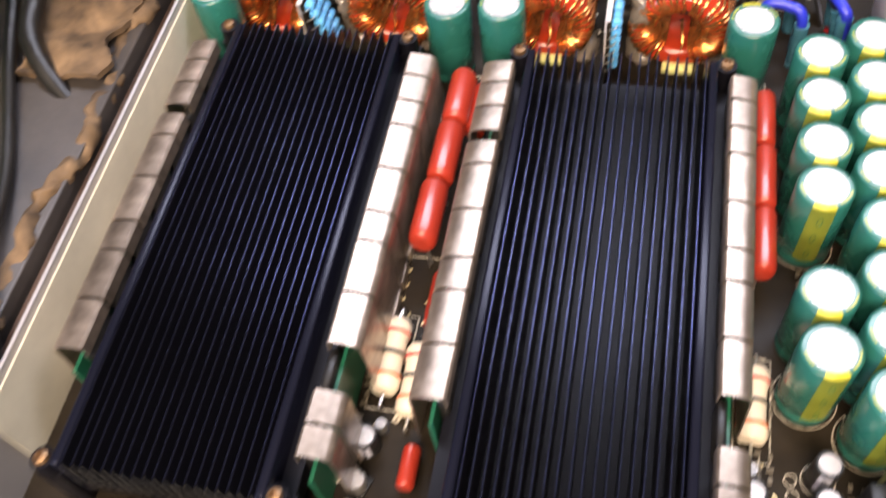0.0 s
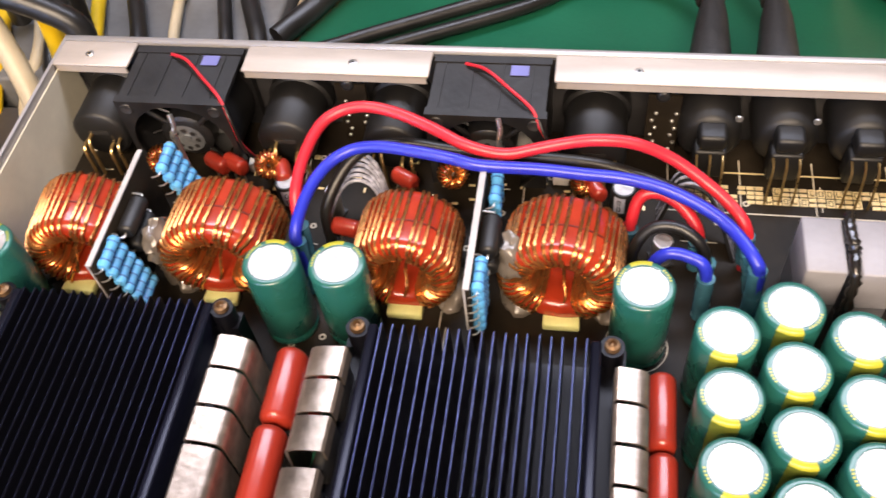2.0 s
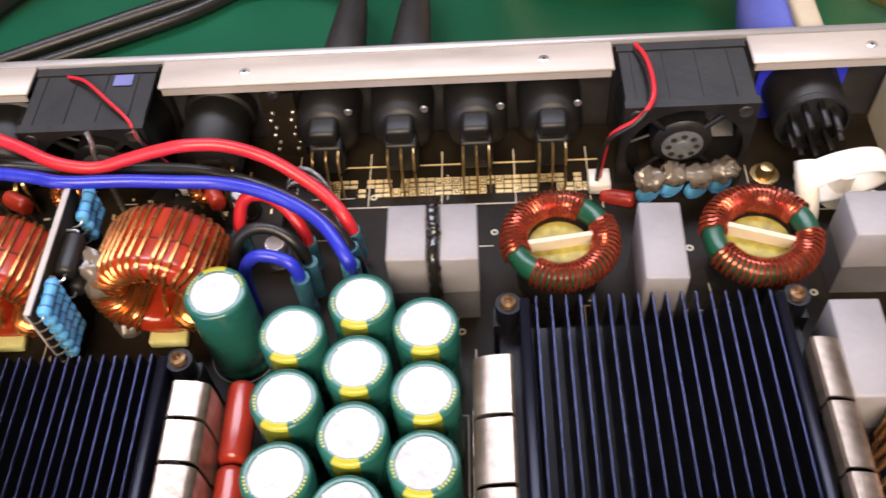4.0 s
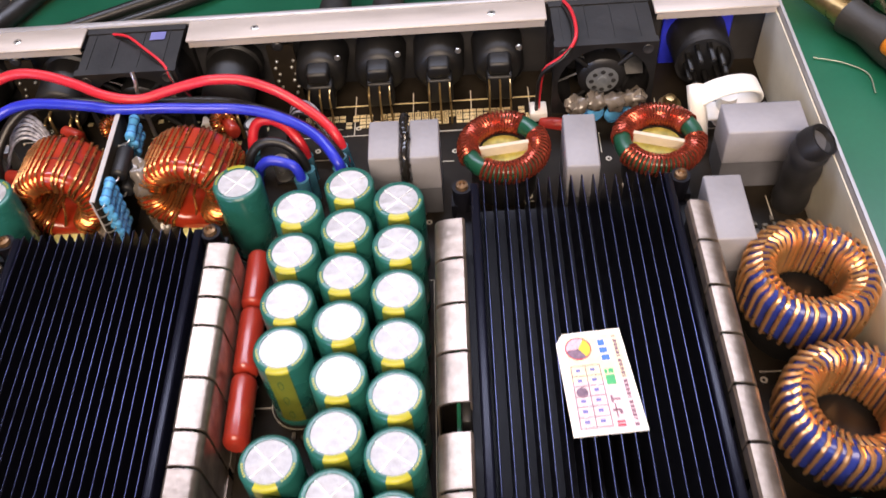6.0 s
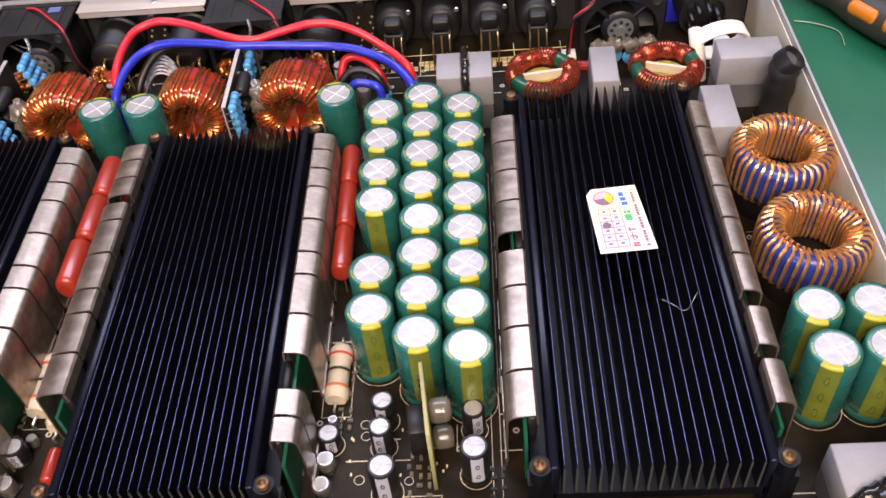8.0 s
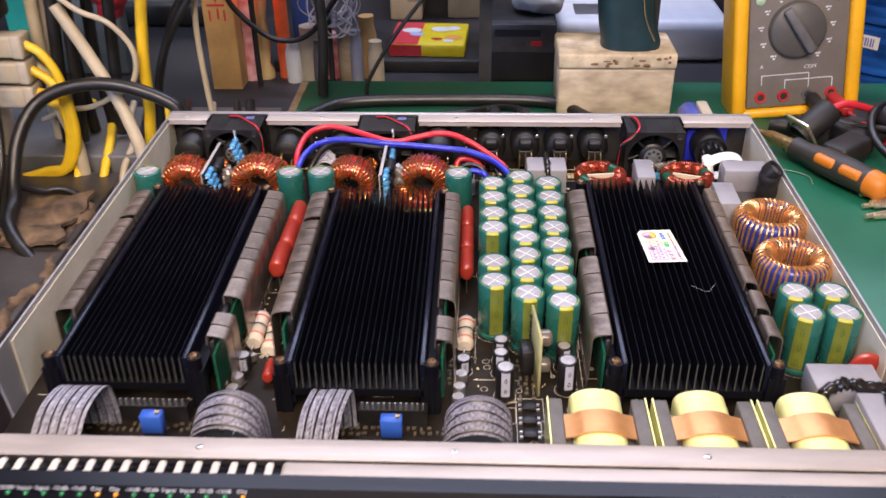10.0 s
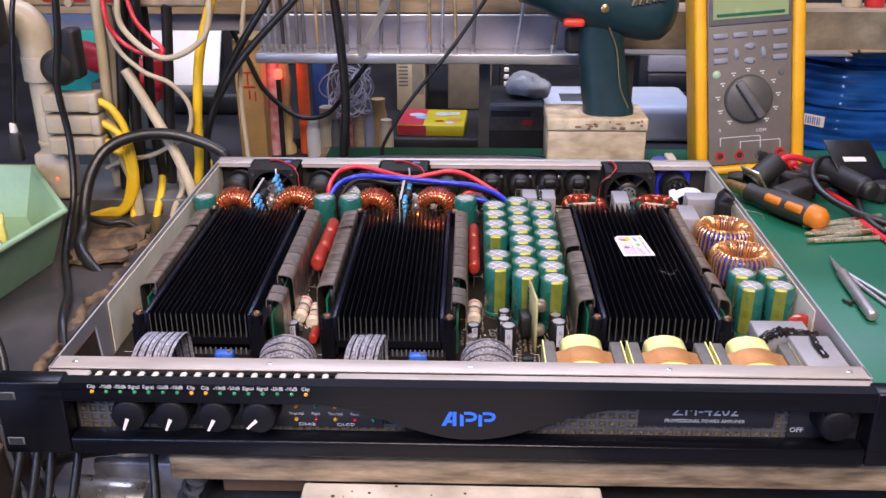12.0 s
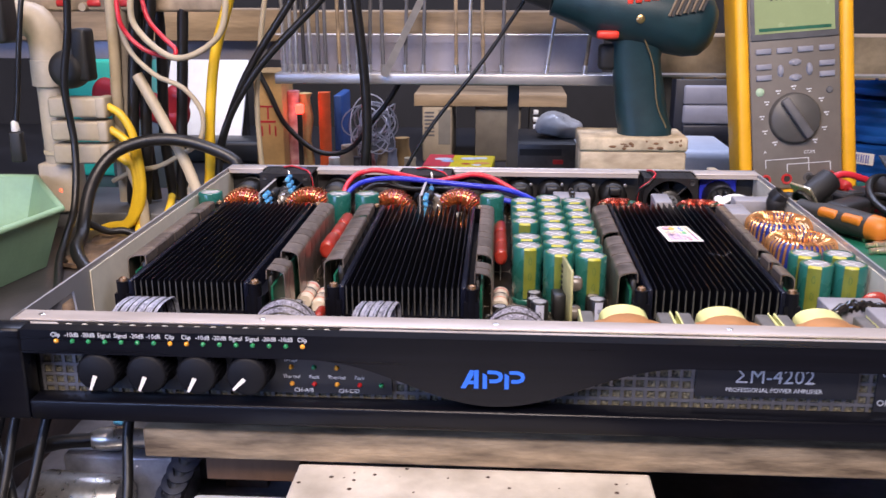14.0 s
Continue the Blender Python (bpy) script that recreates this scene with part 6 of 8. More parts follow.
for v in flap.verts:
    v.co.z += 0.006 * noise.noise(v.co * 45) + 0.002 * noise.noise(v.co * 160)
    v.co.x += 0.010 * noise.noise(Vector((v.co.y * 60, 3, 0)))
flap_top = [f for f in flap.faces]
ext = bmesh.ops.extrude_face_region(flap, geom=flap_top)
for v in [g for g in ext["geom"] if isinstance(g, bmesh.types.BMVert)]:
    v.co.z -= 0.003
part("torn_flap", flap, TORN, lt, "crumpled brown cardboard flap", 60)
part("side_board", box(B(), 0.294, 0.298, -0.50, 0.190, -0.30, -0.008), BROWNLAM, lt, "glossy dark brown side board")

binb = thing("storage_bin", "pale green open plastic storage bin with a paper label", "bin", at=(-0.225, 0.255, -0.0195))
BINRIM = [Vector((x + 0.225, y - 0.255, 0.046)) for x, y in ((-0.140, 0.105), (-0.1077, 0.2755), (-0.183, 0.386), (-0.300, 0.386), (-0.330, 0.105))]
BINBASE = [Vector((p.x * 0.86, p.y * 0.88, 0.0)) for p in BINRIM]
for k in range(5):
    q = [BINBASE[k], BINBASE[(k + 1) % 5], BINRIM[(k + 1) % 5], BINRIM[k]]
    bm = B()
    va = [bm.verts.new(p) for p in q]
    vb = [bm.verts.new(Vector((p.x * 0.975, p.y * 0.978, p.z))) for p in q]
    bm.faces.new(va)
    bm.faces.new(vb[::-1])
    for n in range(4):
        bm.faces.new((va[n], vb[n], vb[(n + 1) % 4], va[(n + 1) % 4]))
    part("bin_side", bm, BINGREEN, binb)
    part("rim", sweep(B(), [q[3], q[3].lerp(q[2], 0.5), q[2]], 0.0028, 8), BINGREEN, binb)
part("bin_floor", prism(B(), [(p.x * 0.985, p.y * 0.985) for p in BINBASE], 0.0002, 0.003, "z"), BINGREEN, binb)
mid = BINRIM[0].lerp(BINRIM[1], 0.30).lerp(BINBASE[0].lerp(BINBASE[1], 0.30), 0.45)
lb = part("paper_tag", box(B(), -0.022, 0.022, -0.0004, 0.0004, -0.012, 0.012), LABELWHITE, binb, "white paper tag with dark bars")
lb.matrix_basis = pose(mid.x + 0.0012, mid.y, mid.z, 0, 0, 79) @ pose(0, 0, 0, 22)
for k, (x0, x1) in enumerate(((-0.018, -0.013), (-0.006, 0.001), (0.006, 0.013))):
    part("tag_bar", box(B(), x0, x1, -0.0008, -0.0003, -0.005, 0.006), INK, lb)
for yx, yy, yz, ya in ((-0.178, 0.262, 0.022, 25), (-0.196, 0.225, 0.008, 60), (-0.172, 0.215, 0.012, 5)):
    yb = thing("yellow_box", "small pale yellow card box in the green bin", "box", "yellow card boxes", (yx, yy, -0.0165), ya)
    part("carton", box(B(), -0.022, 0.022, -0.013, 0.013, 0, yz + 0.0165, 0.001), mat("pale yellow card", (0.66, 0.60, 0.16), 0.6, 0, 0.1), yb)
tools = B()
for k in range(70):
    p = Vector((rnd.uniform(-0.24, -0.150), rnd.uniform(0.16, 0.29), rnd.uniform(-0.0155, 0.002)))
    d = Vector((rnd.uniform(-0.02, 0.02), rnd.uniform(-0.02, 0.02), rnd.uniform(0.015, 0.03)))
    cyl(tools, p, p + d, rnd.uniform(0.002, 0.004), 8)
tagged(part("spare_screws", tools, ALU, None), "loose metal spares filling the green bin", "spare parts", kind="stuff")

# pipe, sockets and hanging cables on the left
pipe = thing("conduit_pipe", "dusty white plastic conduit pipe with an elbow", "pipe", at=(-0.168, 0.405, -0.0070))
part("tube", cyl(B(), (0, 0, 0), (0, 0, 0.150), 0.0125, 24), PVC, pipe)
part("elbow", sweep(B(), smooth_line([(0, 0, 0.130), (0, 0, 0.150), (-0.004, 0, 0.162), (-0.018, 0, 0.170), (-0.080, 0, 0.171)], 5), 0.0150, 22), PVC, pipe)
part("collar", lathe(B(), [(0.0127, 0.112), (0.0158, 0.113), (0.0158, 0.135), (0.0127, 0.136)], 24), PVC, pipe)
part("foot_box", box(B(), -0.016, 0.016, -0.014, 0.014, 0.0, 0.045, 0.003), PVC, pipe)
part("band", lathe(B(), [(0.0127, 0.052), (0.0135, 0.0525), (0.0135, 0.0555), (0.0127, 0.056)], 20), WHITECAB, pipe)
part("pilot_lamp", lathe(B(), [(0, 0.0016), (0.0012, 0.001), (0.0015, 0)], 10, m=pose(0.004, -0.0135, 0.021, 90)), mat("red pilot light", (1.0, 0.05, 0.02), 0.3, emit=6.0), pipe, "small glowing red pilot lamp")
for z0, z1 in ((0.080, 0.099), (0.0605, 0.0775), (0.0405, 0.0572)):
    sk = thing("inline_socket", "white plug in a socket with a yellow cable", "socket", "inline sockets", (-0.136, 0.388, (z0 + z1) / 2))
    part("body", box(B(), -0.026, 0.024, -0.008, 0.010, -0.0085, 0.0085, 0.0025, 3), BEIGE, sk)
    part("seam", box(B(), -0.006, -0.004, -0.0086, -0.0078, -0.0080, 0.0080), WHITECAB, sk)
    part("grip", box(B(), 0.016, 0.025, -0.0088, 0.0104, -0.0092, 0.0092, 0.002), BEIGE, sk)


def cable(name, label, pts, r, material, group="hanging cables"):
    return solid(name, wire(pts, r, 10, 7), material, label, "cable", group)


for z, d in ((0.090, 0.0), (0.070, 0.010), (0.050, 0.018)):
    cable("yellow_cable", "yellow mains cable drooping from a white plug", [(-0.112, 0.388, z), (-0.100, 0.387, z - 0.008), (-0.090 - d * 0.2, 0.386, z - 0.030 + d), (-0.087 - d * 0.3, 0.385, 0.0150), (-0.099 - d * 0.2, 0.385, -0.0120), (-0.121, 0.3855, -0.0226 + d * 0.3), (-0.159, 0.386, -0.0370 + d * 0.4)], 0.0036, YELLOWCAB)
cable("yellow_cable", "yellow mains cable drooping behind the side table", [(-0.1143, 0.390, 0.0519), (-0.0999, 0.390, 0.0439), (-0.0922, 0.390, 0.0151), (-0.0950, 0.389, -0.020), (-0.0986, 0.388, -0.0600)], 0.0036, YELLOWCAB)
cable("black_cable", "thick black cable hanging before the pipe bend", [(-0.0870, 0.410, 0.230), (-0.0878, 0.410, 0.184), (-0.0942, 0.410, 0.1234), (-0.1047, 0.410, 0.0259), (-0.1080, 0.412, -0.0015)], 0.0052, WIREBLACK)
cable("black_cable", "thick black cable hanging before the pipe bend", [(-0.0740, 0.414, 0.230), (-0.0752, 0.414, 0.184), (-0.0850, 0.414, 0.1178), (-0.0919, 0.414, 0.0367), (-0.0960, 0.414, -0.0020)], 0.0048, WIREBLACK)
cable("black_cable", "black cable hanging straight over the steel table", [(-0.0520, 0.430, 0.230), (-0.0529, 0.430, 0.1817), (-0.0559, 0.430, 0.1408), (-0.0638, 0.430, 0.0543), (-0.0684, 0.430, -0.0020)], 0.0050, WIREBLACK)
cable("cream_conduit", "cream conduit hanging down beside the pipe", [(-0.1120, 0.422, 0.230), (-0.1141, 0.420, 0.1714), (-0.1150, 0.420, 0.1275), (-0.1171, 0.420, 0.0852), (-0.1180, 0.420, 0.0300), (-0.1180, 0.420, -0.002)], 0.0050, WHITECAB)
cable("cream_conduit", "cream conduit slanting down past the case", [(-0.1420, 0.402, 0.082), (-0.1220, 0.401, 0.074), (-0.1040, 0.398, 0.056), (-0.0973, 0.391, 0.0320), (-0.0896, 0.389, 0.0037), (-0.0893, 0.388, -0.0477)], 0.0048, WHITECAB)
cable("black_lead", "thin black adapter lead hanging in front of the pipe", [(-0.1460, 0.392, 0.230), (-0.1500, 0.345, 0.1932), (-0.1550, 0.335, 0.1522), (-0.1609, 0.332, 0.1070), (-0.1640, 0.330, 0.0850)], 0.0022, WIREBLACK)
ip = thing("lead_plug", "small black lead plug with a pale collar hanging by the bin", "plug", at=(-0.1652, 0.3295, 0.0680))
part("body", box(B(), -0.0050, 0.0050, -0.0040, 0.0040, -0.016, 0.009, 0.0015), RUBBER, ip)
part("collar", lathe(B(), [(0.0030, 0.0092), (0.0034, 0.0100), (0.0026, 0.0175), (0.0010, 0.0180)], 14), WHITEP, ip, "pale collar")
cable("yellow_cable", "yellow flat cable hanging behind the case", [(0.004, 0.402, 0.215), (-0.002, 0.400, 0.182), (-0.018, 0.400, 0.133), (-0.026, 0.400, 0.081), (-0.030, 0.401, 0.032), (-0.036, 0.403, -0.0040)], 0.0045, YELLOWCAB)
cable("cream_cable", "thin cream cable hanging behind the case", [(0.024, 0.450, 0.22), (0.012, 0.450, 0.16), (0.003, 0.450, 0.09), (0.004, 0.450, 0.03), (0.006, 0.452, -0.0045)], 0.0024, WHITECAB)
cable("black_mains_cable", "thick black mains cable arching into the case back", [(0.004, 0.372, 0.030), (0.000, 0.374, 0.047), (-0.037, 0.374, 0.062), (-0.072, 0.370, 0.0635), (-0.100, 0.360, 0.053), (-0.112, 0.340, 0.030), (-0.110, 0.310, -0.002), (-0.098, 0.275, -0.0130), (-0.0450, 0.2300, -0.050), (-0.040, 0.1800, -0.085)], 0.0052, WIREBLACK)
cable("black_cable", "black cable crossing the side table", [(-0.110, 0.320, 0.004), (-0.098, 0.330, -0.006), (-0.080, 0.338, -0.010), (-0.046, 0.340, -0.040)], 0.0030, WIREBLACK)
cable("black_cable", "long black cable hanging before the pipe", [(-0.120, 0.360, 0.23), (-0.127, 0.360, 0.156), (-0.135, 0.360, 0.110), (-0.131, 0.358, 0.060), (-0.128, 0.340, 0.015), (-0.124, 0.310, -0.006), (-0.112, 0.270, -0.0150), (-0.085, 0.210, -0.0165), (-0.064, 0.150, -0.012), (-0.045, 0.10, -0.05)], 0.0032, WIREBLACK)
cable("black_cable", "black twin cable falling past the bin", [(-0.128, 0.100, 0.110), (-0.100, 0.100, 0.050), (-0.075, 0.085, 0.012), (-0.060, 0.060, -0.0160), (-0.036, 0.030, -0.035), (-0.012, 0.000, -0.060), (-0.010, -0.02, -0.087)], 0.0026, WIREBLACK)
cable("black_cable", "black twin cable falling past the bin", [(-0.128, 0.092, 0.100), (-0.106, 0.090, 0.045), (-0.083, 0.075, 0.010), (-0.066, 0.050, -0.0160), (-0.044, 0.020, -0.038), (-0.020, -0.01, -0.062), (-0.016, -0.03, -0.087)], 0.0026, WIREBLACK)
cable("cream_cable", "cream cable looping above the case", [(-0.070, 0.385, 0.230), (-0.076, 0.372, 0.185), (-0.074, 0.372, 0.157), (-0.045, 0.372, 0.133), (-0.014, 0.372, 0.143), (0.001, 0.372, 0.167), (0.000, 0.385, 0.230)], 0.0026, WHITECAB)
cable("cream_cable", "cream cable hanging in a loop", [(-0.098, 0.392, 0.200), (-0.092, 0.39, 0.145), (-0.070, 0.39, 0.118), (-0.045, 0.39, 0.106), (-0.030, 0.39, 0.085), (-0.034, 0.39, 0.060), (-0.055, 0.39, 0.046), (-0.075, 0.395, 0.036), (-0.100, 0.402, 0.030), (-0.122, 0.406, 0.020)], 0.0022, WHITECAB)
cable("cream_conduit", "cream conduit leaning on the case corner", [(-0.090, 0.405, 0.115), (-0.060, 0.394, 0.064), (-0.040, 0.380, 0.030), (-0.024, 0.355, 0.000), (-0.017, 0.310, -0.030), (-0.016, 0.25, -0.070)], 0.0050, WHITECAB)
cable("red_cable", "thin red cable looping below the power strip", [(-0.094, 0.395, 0.230), (-0.092, 0.380, 0.173), (-0.086, 0.380, 0.152), (-0.070, 0.380, 0.138), (-0.050, 0.380, 0.133), (-0.046, 0.382, 0.139), (-0.058, 0.385, 0.150), (-0.072, 0.392, 0.166), (-0.080, 0.400, 0.200), (-0.082, 0.404, 0.232)], 0.0020, WIRERED)
for x, y, r in ((-0.112, 0.43, 0.006), (-0.085, 0.45, 0.005), (-0.098, 0.44, 0.005)):
    cable("hanging_cable", "straight dark cable hanging behind the pipe", [(x, y, 0.24), (x + 0.002, y, 0.14), (x - 0.002, y, 0.06), (x + 0.002, y, -0.0045)], r, WIREBLACK if r < 0.006 else mat("grey brown sheath", (0.20, 0.17, 0.13), 0.5))
cable("black_cable", "black cable slanting across the shelf", [(0.050, 0.445, 0.200), (0.042, 0.440, 0.179), (-0.002, 0.436, 0.112), (-0.029, 0.433, 0.046), (-0.034, 0.425, -0.0045)], 0.0034, WIREBLACK)
cable("black_cable", "black cable slanting across the shelf", [(0.084, 0.445, 0.200), (0.070, 0.438, 0.180), (0.009, 0.432, 0.117), (-0.025, 0.428, 0.057), (-0.030, 0.420, -0.0045)], 0.0034, WIREBLACK)
cable("black_cable", "black cable drooping in a loop under the shelf", [(-0.070, 0.672, 0.128), (-0.043, 0.672, 0.072), (-0.025, 0.672, 0.033), (0.005, 0.672, 0.004), (0.031, 0.672, -0.003), (0.055, 0.672, 0.006), (0.079, 0.672, 0.036), (0.105, 0.672, 0.070), (0.135, 0.672, 0.128)], 0.0030, WIREBLACK)
cable("black_cable", "thick black cable hanging down behind the case", [(0.0826, 0.5128, 0.2245), (0.0881, 0.5128, 0.1704), (0.0936, 0.5128, 0.1151), (0.0958, 0.5128, 0.0566), (0.0925, 0.5128, 0.0146), (0.0915, 0.5128, -0.0002)], 0.0048, WIREBLACK)
cable("black_cable", "thin black cable slanting down behind the case", [(0.2726, 0.5139, 0.2135), (0.2461, 0.5128, 0.1726), (0.2085, 0.5128, 0.1174), (0.1621, 0.5128, 0.0588), (0.1356, 0.5128, 0.0157), (0.1316, 0.5128, -0.0028)], 0.0019, WIREBLACK)
cable("bench_cable", "thick black cable lying over the green mat", [(0.062, 0.420, 0.000), (0.073, 0.436, 0.0015), (0.092, 0.468, 0.0015), (0.122, 0.4915, 0.0015), (0.212, 0.498, 0.0015), (0.300, 0.4930, 0.0015), (0.335, 0.4540, 0.0015), (0.390, 0.4480, 0.0015), (0.402, 0.4400, 0.010), (0.405, 0.4300, 0.022)], 0.0055, WIREBLACK)
for k, (x, m_, r) in enumerate(((-0.100, YELLOWCAB, 0.0036), (-0.078, YELLOWCAB, 0.0036), (-0.062, WHITECAB, 0.0030), (-0.048, WIREBLACK, 0.0034), (-0.030, YELLOWCAB, 0.0034), (-0.012, WIREBLACK, 0.0040), (0.012, WHITECAB, 0.0026), (0.034, WIREBLACK, 0.0034), (0.046, WIREBLACK, 0.0044))):
    cable("table_cable", "loose cable running back over the steel table", [(x - 0.02, 0.500, -0.0070 + r), (x - 0.01, 0.460, -0.0070 + r), (x + 0.004 * (k % 3), 0.415, -0.0070 + r), (x + 0.006, 0.390, -0.016), (x + 0.004, 0.372, -0.040)], r, m_, "table cables")
strip = thing("power_strip", "beige power strip with red switches above the pipe", "power strip", at=(-0.105, 0.425, 0.168))
part("body", box(B(), -0.092, 0.090, 0, 0.030, 0.0, 0.040, 0.003), mat("grimy beige plastic", (0.22, 0.175, 0.12), 0.5, 0, 0.5, 40, 0.2, 200, rgb2=(0.42, 0.34, 0.25)), strip)
for k in range(3):
    part("switch", box(B(), -0.060 + 0.028 * k, -0.048 + 0.028 * k, -0.0012, 0.0005, 0.0045, 0.0100, 0.0008, 1), REDPLASTIC, strip, "red rocker switch")
    part("knob", lathe(B(), [(0, 0.005), (0.0035, 0.005), (0.0042, 0)], 12, m=pose(-0.035 + 0.028 * k, 0, 0.004, 90)), BEIGE, strip)
plug = thing("black_adapter", "round black plug adapter on the pipe", "adapter", at=(-0.140, 0.385, 0.122))
part("body", lathe(B(), pill(0.026, 0.0165), 24, m=pose(0, 0, 0, 90)), RUBBER, plug)
part("stem", box(B(), 0.006, 0.020, -0.010, 0.010, -0.010, 0.034, 0.003), RUBBER, plug)
ad = thing("black_adapter", "boxy black power adapter hanging by the pipe", "adapter", at=(-0.185, 0.352, 0.168))
part("body", box(B(), -0.015, 0.016, -0.012, 0.012, -0.022, 0.030, 0.003), RUBBER, ad)

# shelf rail with rods
rail = thing("shelf_rail", "bare aluminium shelf rail with upright rods and blue grey sheet", "shelf", at=(0.17, 0.53, 0.0945))
part("rail_bar", box(B(), -0.169, 0.200, 0.0, 0.010, 0.0, 0.0105, 0.0012), ALU, rail)
part("ledge", box(B(), -0.169, 0.45, 0.0102, 0.032, 0.0080, 0.0100), ALU, rail)
part("back_sheet", box(B(), -0.169, 0.160, 0.030, 0.032, 0.0102, 0.046), STEELBLUE, rail, "blue grey steel sheet")
part("wire_bar", cyl(B(), (-0.169, 0.014, 0.0475), (0.165, 0.014, 0.0480), 0.0010, 8), ALU, rail)
for x in (0.010, 0.016, 0.022, 0.030, 0.037, 0.045, 0.052, 0.066, 0.075, 0.096, 0.132, 0.150, 0.084, 0.110, 0.183, 0.196, 0.210, 0.228, 0.272, 0.310):
    sl = rnd.uniform(-0.003, 0.003) + (0.012 if x in (0.272, 0.310, 0.126) else 0)
    x -= 0.17
    rod = part("rod", cyl(B(), (x, 0.008, 0.0106), (x + sl, 0.009, 0.100), 0.0019, 10), rnd.choice((ALU, ALU, GREYDARK, BLACKMETAL, WOODPALE)), rail)
    part("rod_tip", cyl(B(), (x, 0.008, 0.0105), (x + sl * 0.1, 0.0081, 0.0190), 0.0026, 10), TIN, rod)
part("post", box(B(), 0.215, 0.227, 0.012, 0.030, -0.156, 0.0078), BLACKMETAL, rail)
part("post", box(B(), 0.065, 0.077, 0.040, 0.058, -0.156, 0.0078), BLACKMETAL, rail)
bl = part("steel_rule", box(B(), -0.0035, 0.0035, -0.0004, 0.0004, 0.0, 0.120), ALU, rail, "bare steel blade")
bl.matrix_basis = pose(-0.058, -0.006, 0.0085, 0, 28, 20)
for x0, x1, z0, z1, y, m_ in ((0.009, 0.320, 0.1415, 0.175, 0.563, WOODPALE),):
    solid("shelf_board", box(B(), x0, x1, y, y + 0.045, 0.1416, 0.1640, 0.001), WOODPALE, "pale dusty wooden shelf board", "shelf board", "shelf boards")
solid("shelf_board", box(B(), -0.420, -0.012, 0.62, 0.665, 0.1302, 0.1640, 0.001), WOODPALE, "pale dusty wooden shelf board", "shelf board", "shelf boards")
solid("steel_beam", box(B(), -0.420, -0.016, 0.64, 0.66, 0.1085, 0.1300, 0.001), STEELBLUE, "blue grey steel beam under the shelf", "beam")
rs = thing("perforated_strip", "dull metal shelf strip with a notched lower edge", "shelf", at=(0.53, 0.60, 0.0950))
part("sheet", box(B(), -0.145, 0.25, 0, 0.003, 0.002, 0.043), mat("dull zinc sheet", (0.24, 0.20, 0.15), 0.5, 0.4, 0.45, 26, 0.1, 200), rs)
part("shelf_top", box(B(), -0.145, 0.25, 0.0032, 0.065, 0.040, 0.043), WOODPALE, rs)
for k in range(12):
    part("tooth", box(B(), -0.143 + 0.033 * k, -0.113 + 0.033 * k, -0.004, 0.0, 0.0, 0.003, 0.0005, 1), WOODPALE, rs)
for k, (dx, hgt, m_) in enumerate(((0.12, 0.030, BEIGE), (0.145, 0.022, REDPLASTIC), (0.17, 0.035, BEIGE), (0.205, 0.028, WHITEPANEL))):
    solid("jar", lathe(B(), [(0, 0), (0.010, 0), (0.0105, 0.002), (0.0105, hgt - 0.004), (0.008, hgt), (0, hgt)], 18, m=pose(0.53 + dx, 0.640, 0.1381)), m_, "small jar standing on the metal shelf", "jar", "shelf jars")

# things standing on the back table
TT = -0.062


def block(name, label, cat, x0, x1, y0, y1, z0, z1, m_, bevel=0.002, **kw):
    return solid(name, box(B(), x0, x1, y0, y1, z0, z1, bevel), m_, label, cat, **kw)


block("black_case", "long black plastic equipment case", "case", -0.004, 0.240, 0.735, 0.840, TT, -0.047, RUBBER)
yel = thing("tea_box", "yellow and red printed card box", "box", at=(0.176, 0.786, -0.0468), turn=-3)
part("carton", box(B(), -0.044, 0.044, -0.040, 0.040, 0.0, 0.0150, 0.001, 1), mat("yellow print card", (0.75, 0.58, 0.02), 0.45, 0, 0.1), yel)
part("red_print", box(B(), -0.0435, -0.006, -0.0406, -0.0399, 0.001, 0.014), mat("red print card", (0.62, 0.04, 0.06), 0.5), yel)
part("red_print", box(B(), -0.0435, -0.010, -0.0395, 0.0395, 0.0150, 0.0153), MATS["red print card"], yel)
for x, y, r, m_ in ((-0.022, 0.010, 0.011, WHITEPANEL), (-0.015, -0.004, 0.008, mat("pale blue print", (0.35, 0.48, 0.72), 0.5)), (0.012, 0.016, 0.011, WHITEPANEL), (0.026, 0.020, 0.009, WHITEPANEL), (0.010, -0.020, 0.006, REDPLASTIC), (0.030, -0.014, 0.010, mat("orange print", (0.75, 0.33, 0.08), 0.5)), (0.024, -0.026, 0.006, WHITEPANEL)):
    part("printed_patch", lathe(B(), [(0, 0.0156), (r * 0.8, 0.0156), (r, 0.0153)], 11, m=Matrix.Translation((x, y, 0)) @ Matrix.Diagonal((1.1, 0.8, 1, 1))), m_, yel)
block("dark_case", "dark equipment box with rounded corners", "case", -0.330, -0.075, 0.900, 0.960, TT, -0.030, mat("charcoal plastic", (0.02, 0.022, 0.026), 0.4, 0, 0.3, 30), 0.006)
wd = thing("bench_meter", "white bench instrument with a curved pale blue top", "instrument", at=(0.428, 0.790, TT))
part("body", box(B(), -0.100, 0.100, -0.02, 0.100, 0.0, 0.051, 0.012, 4), mat("cool white plastic", (0.62, 0.66, 0.74), 0.4, 0, 0.06), wd)
part("window", box(B(), -0.080, -0.038, 0.004, 0.045, 0.0506, 0.0516, 0.0003, 1), GREYDARK, wd)
tc = thing("tan_carton", "tan carton with red printed strokes", "carton", at=(-0.045, 0.680, TT))
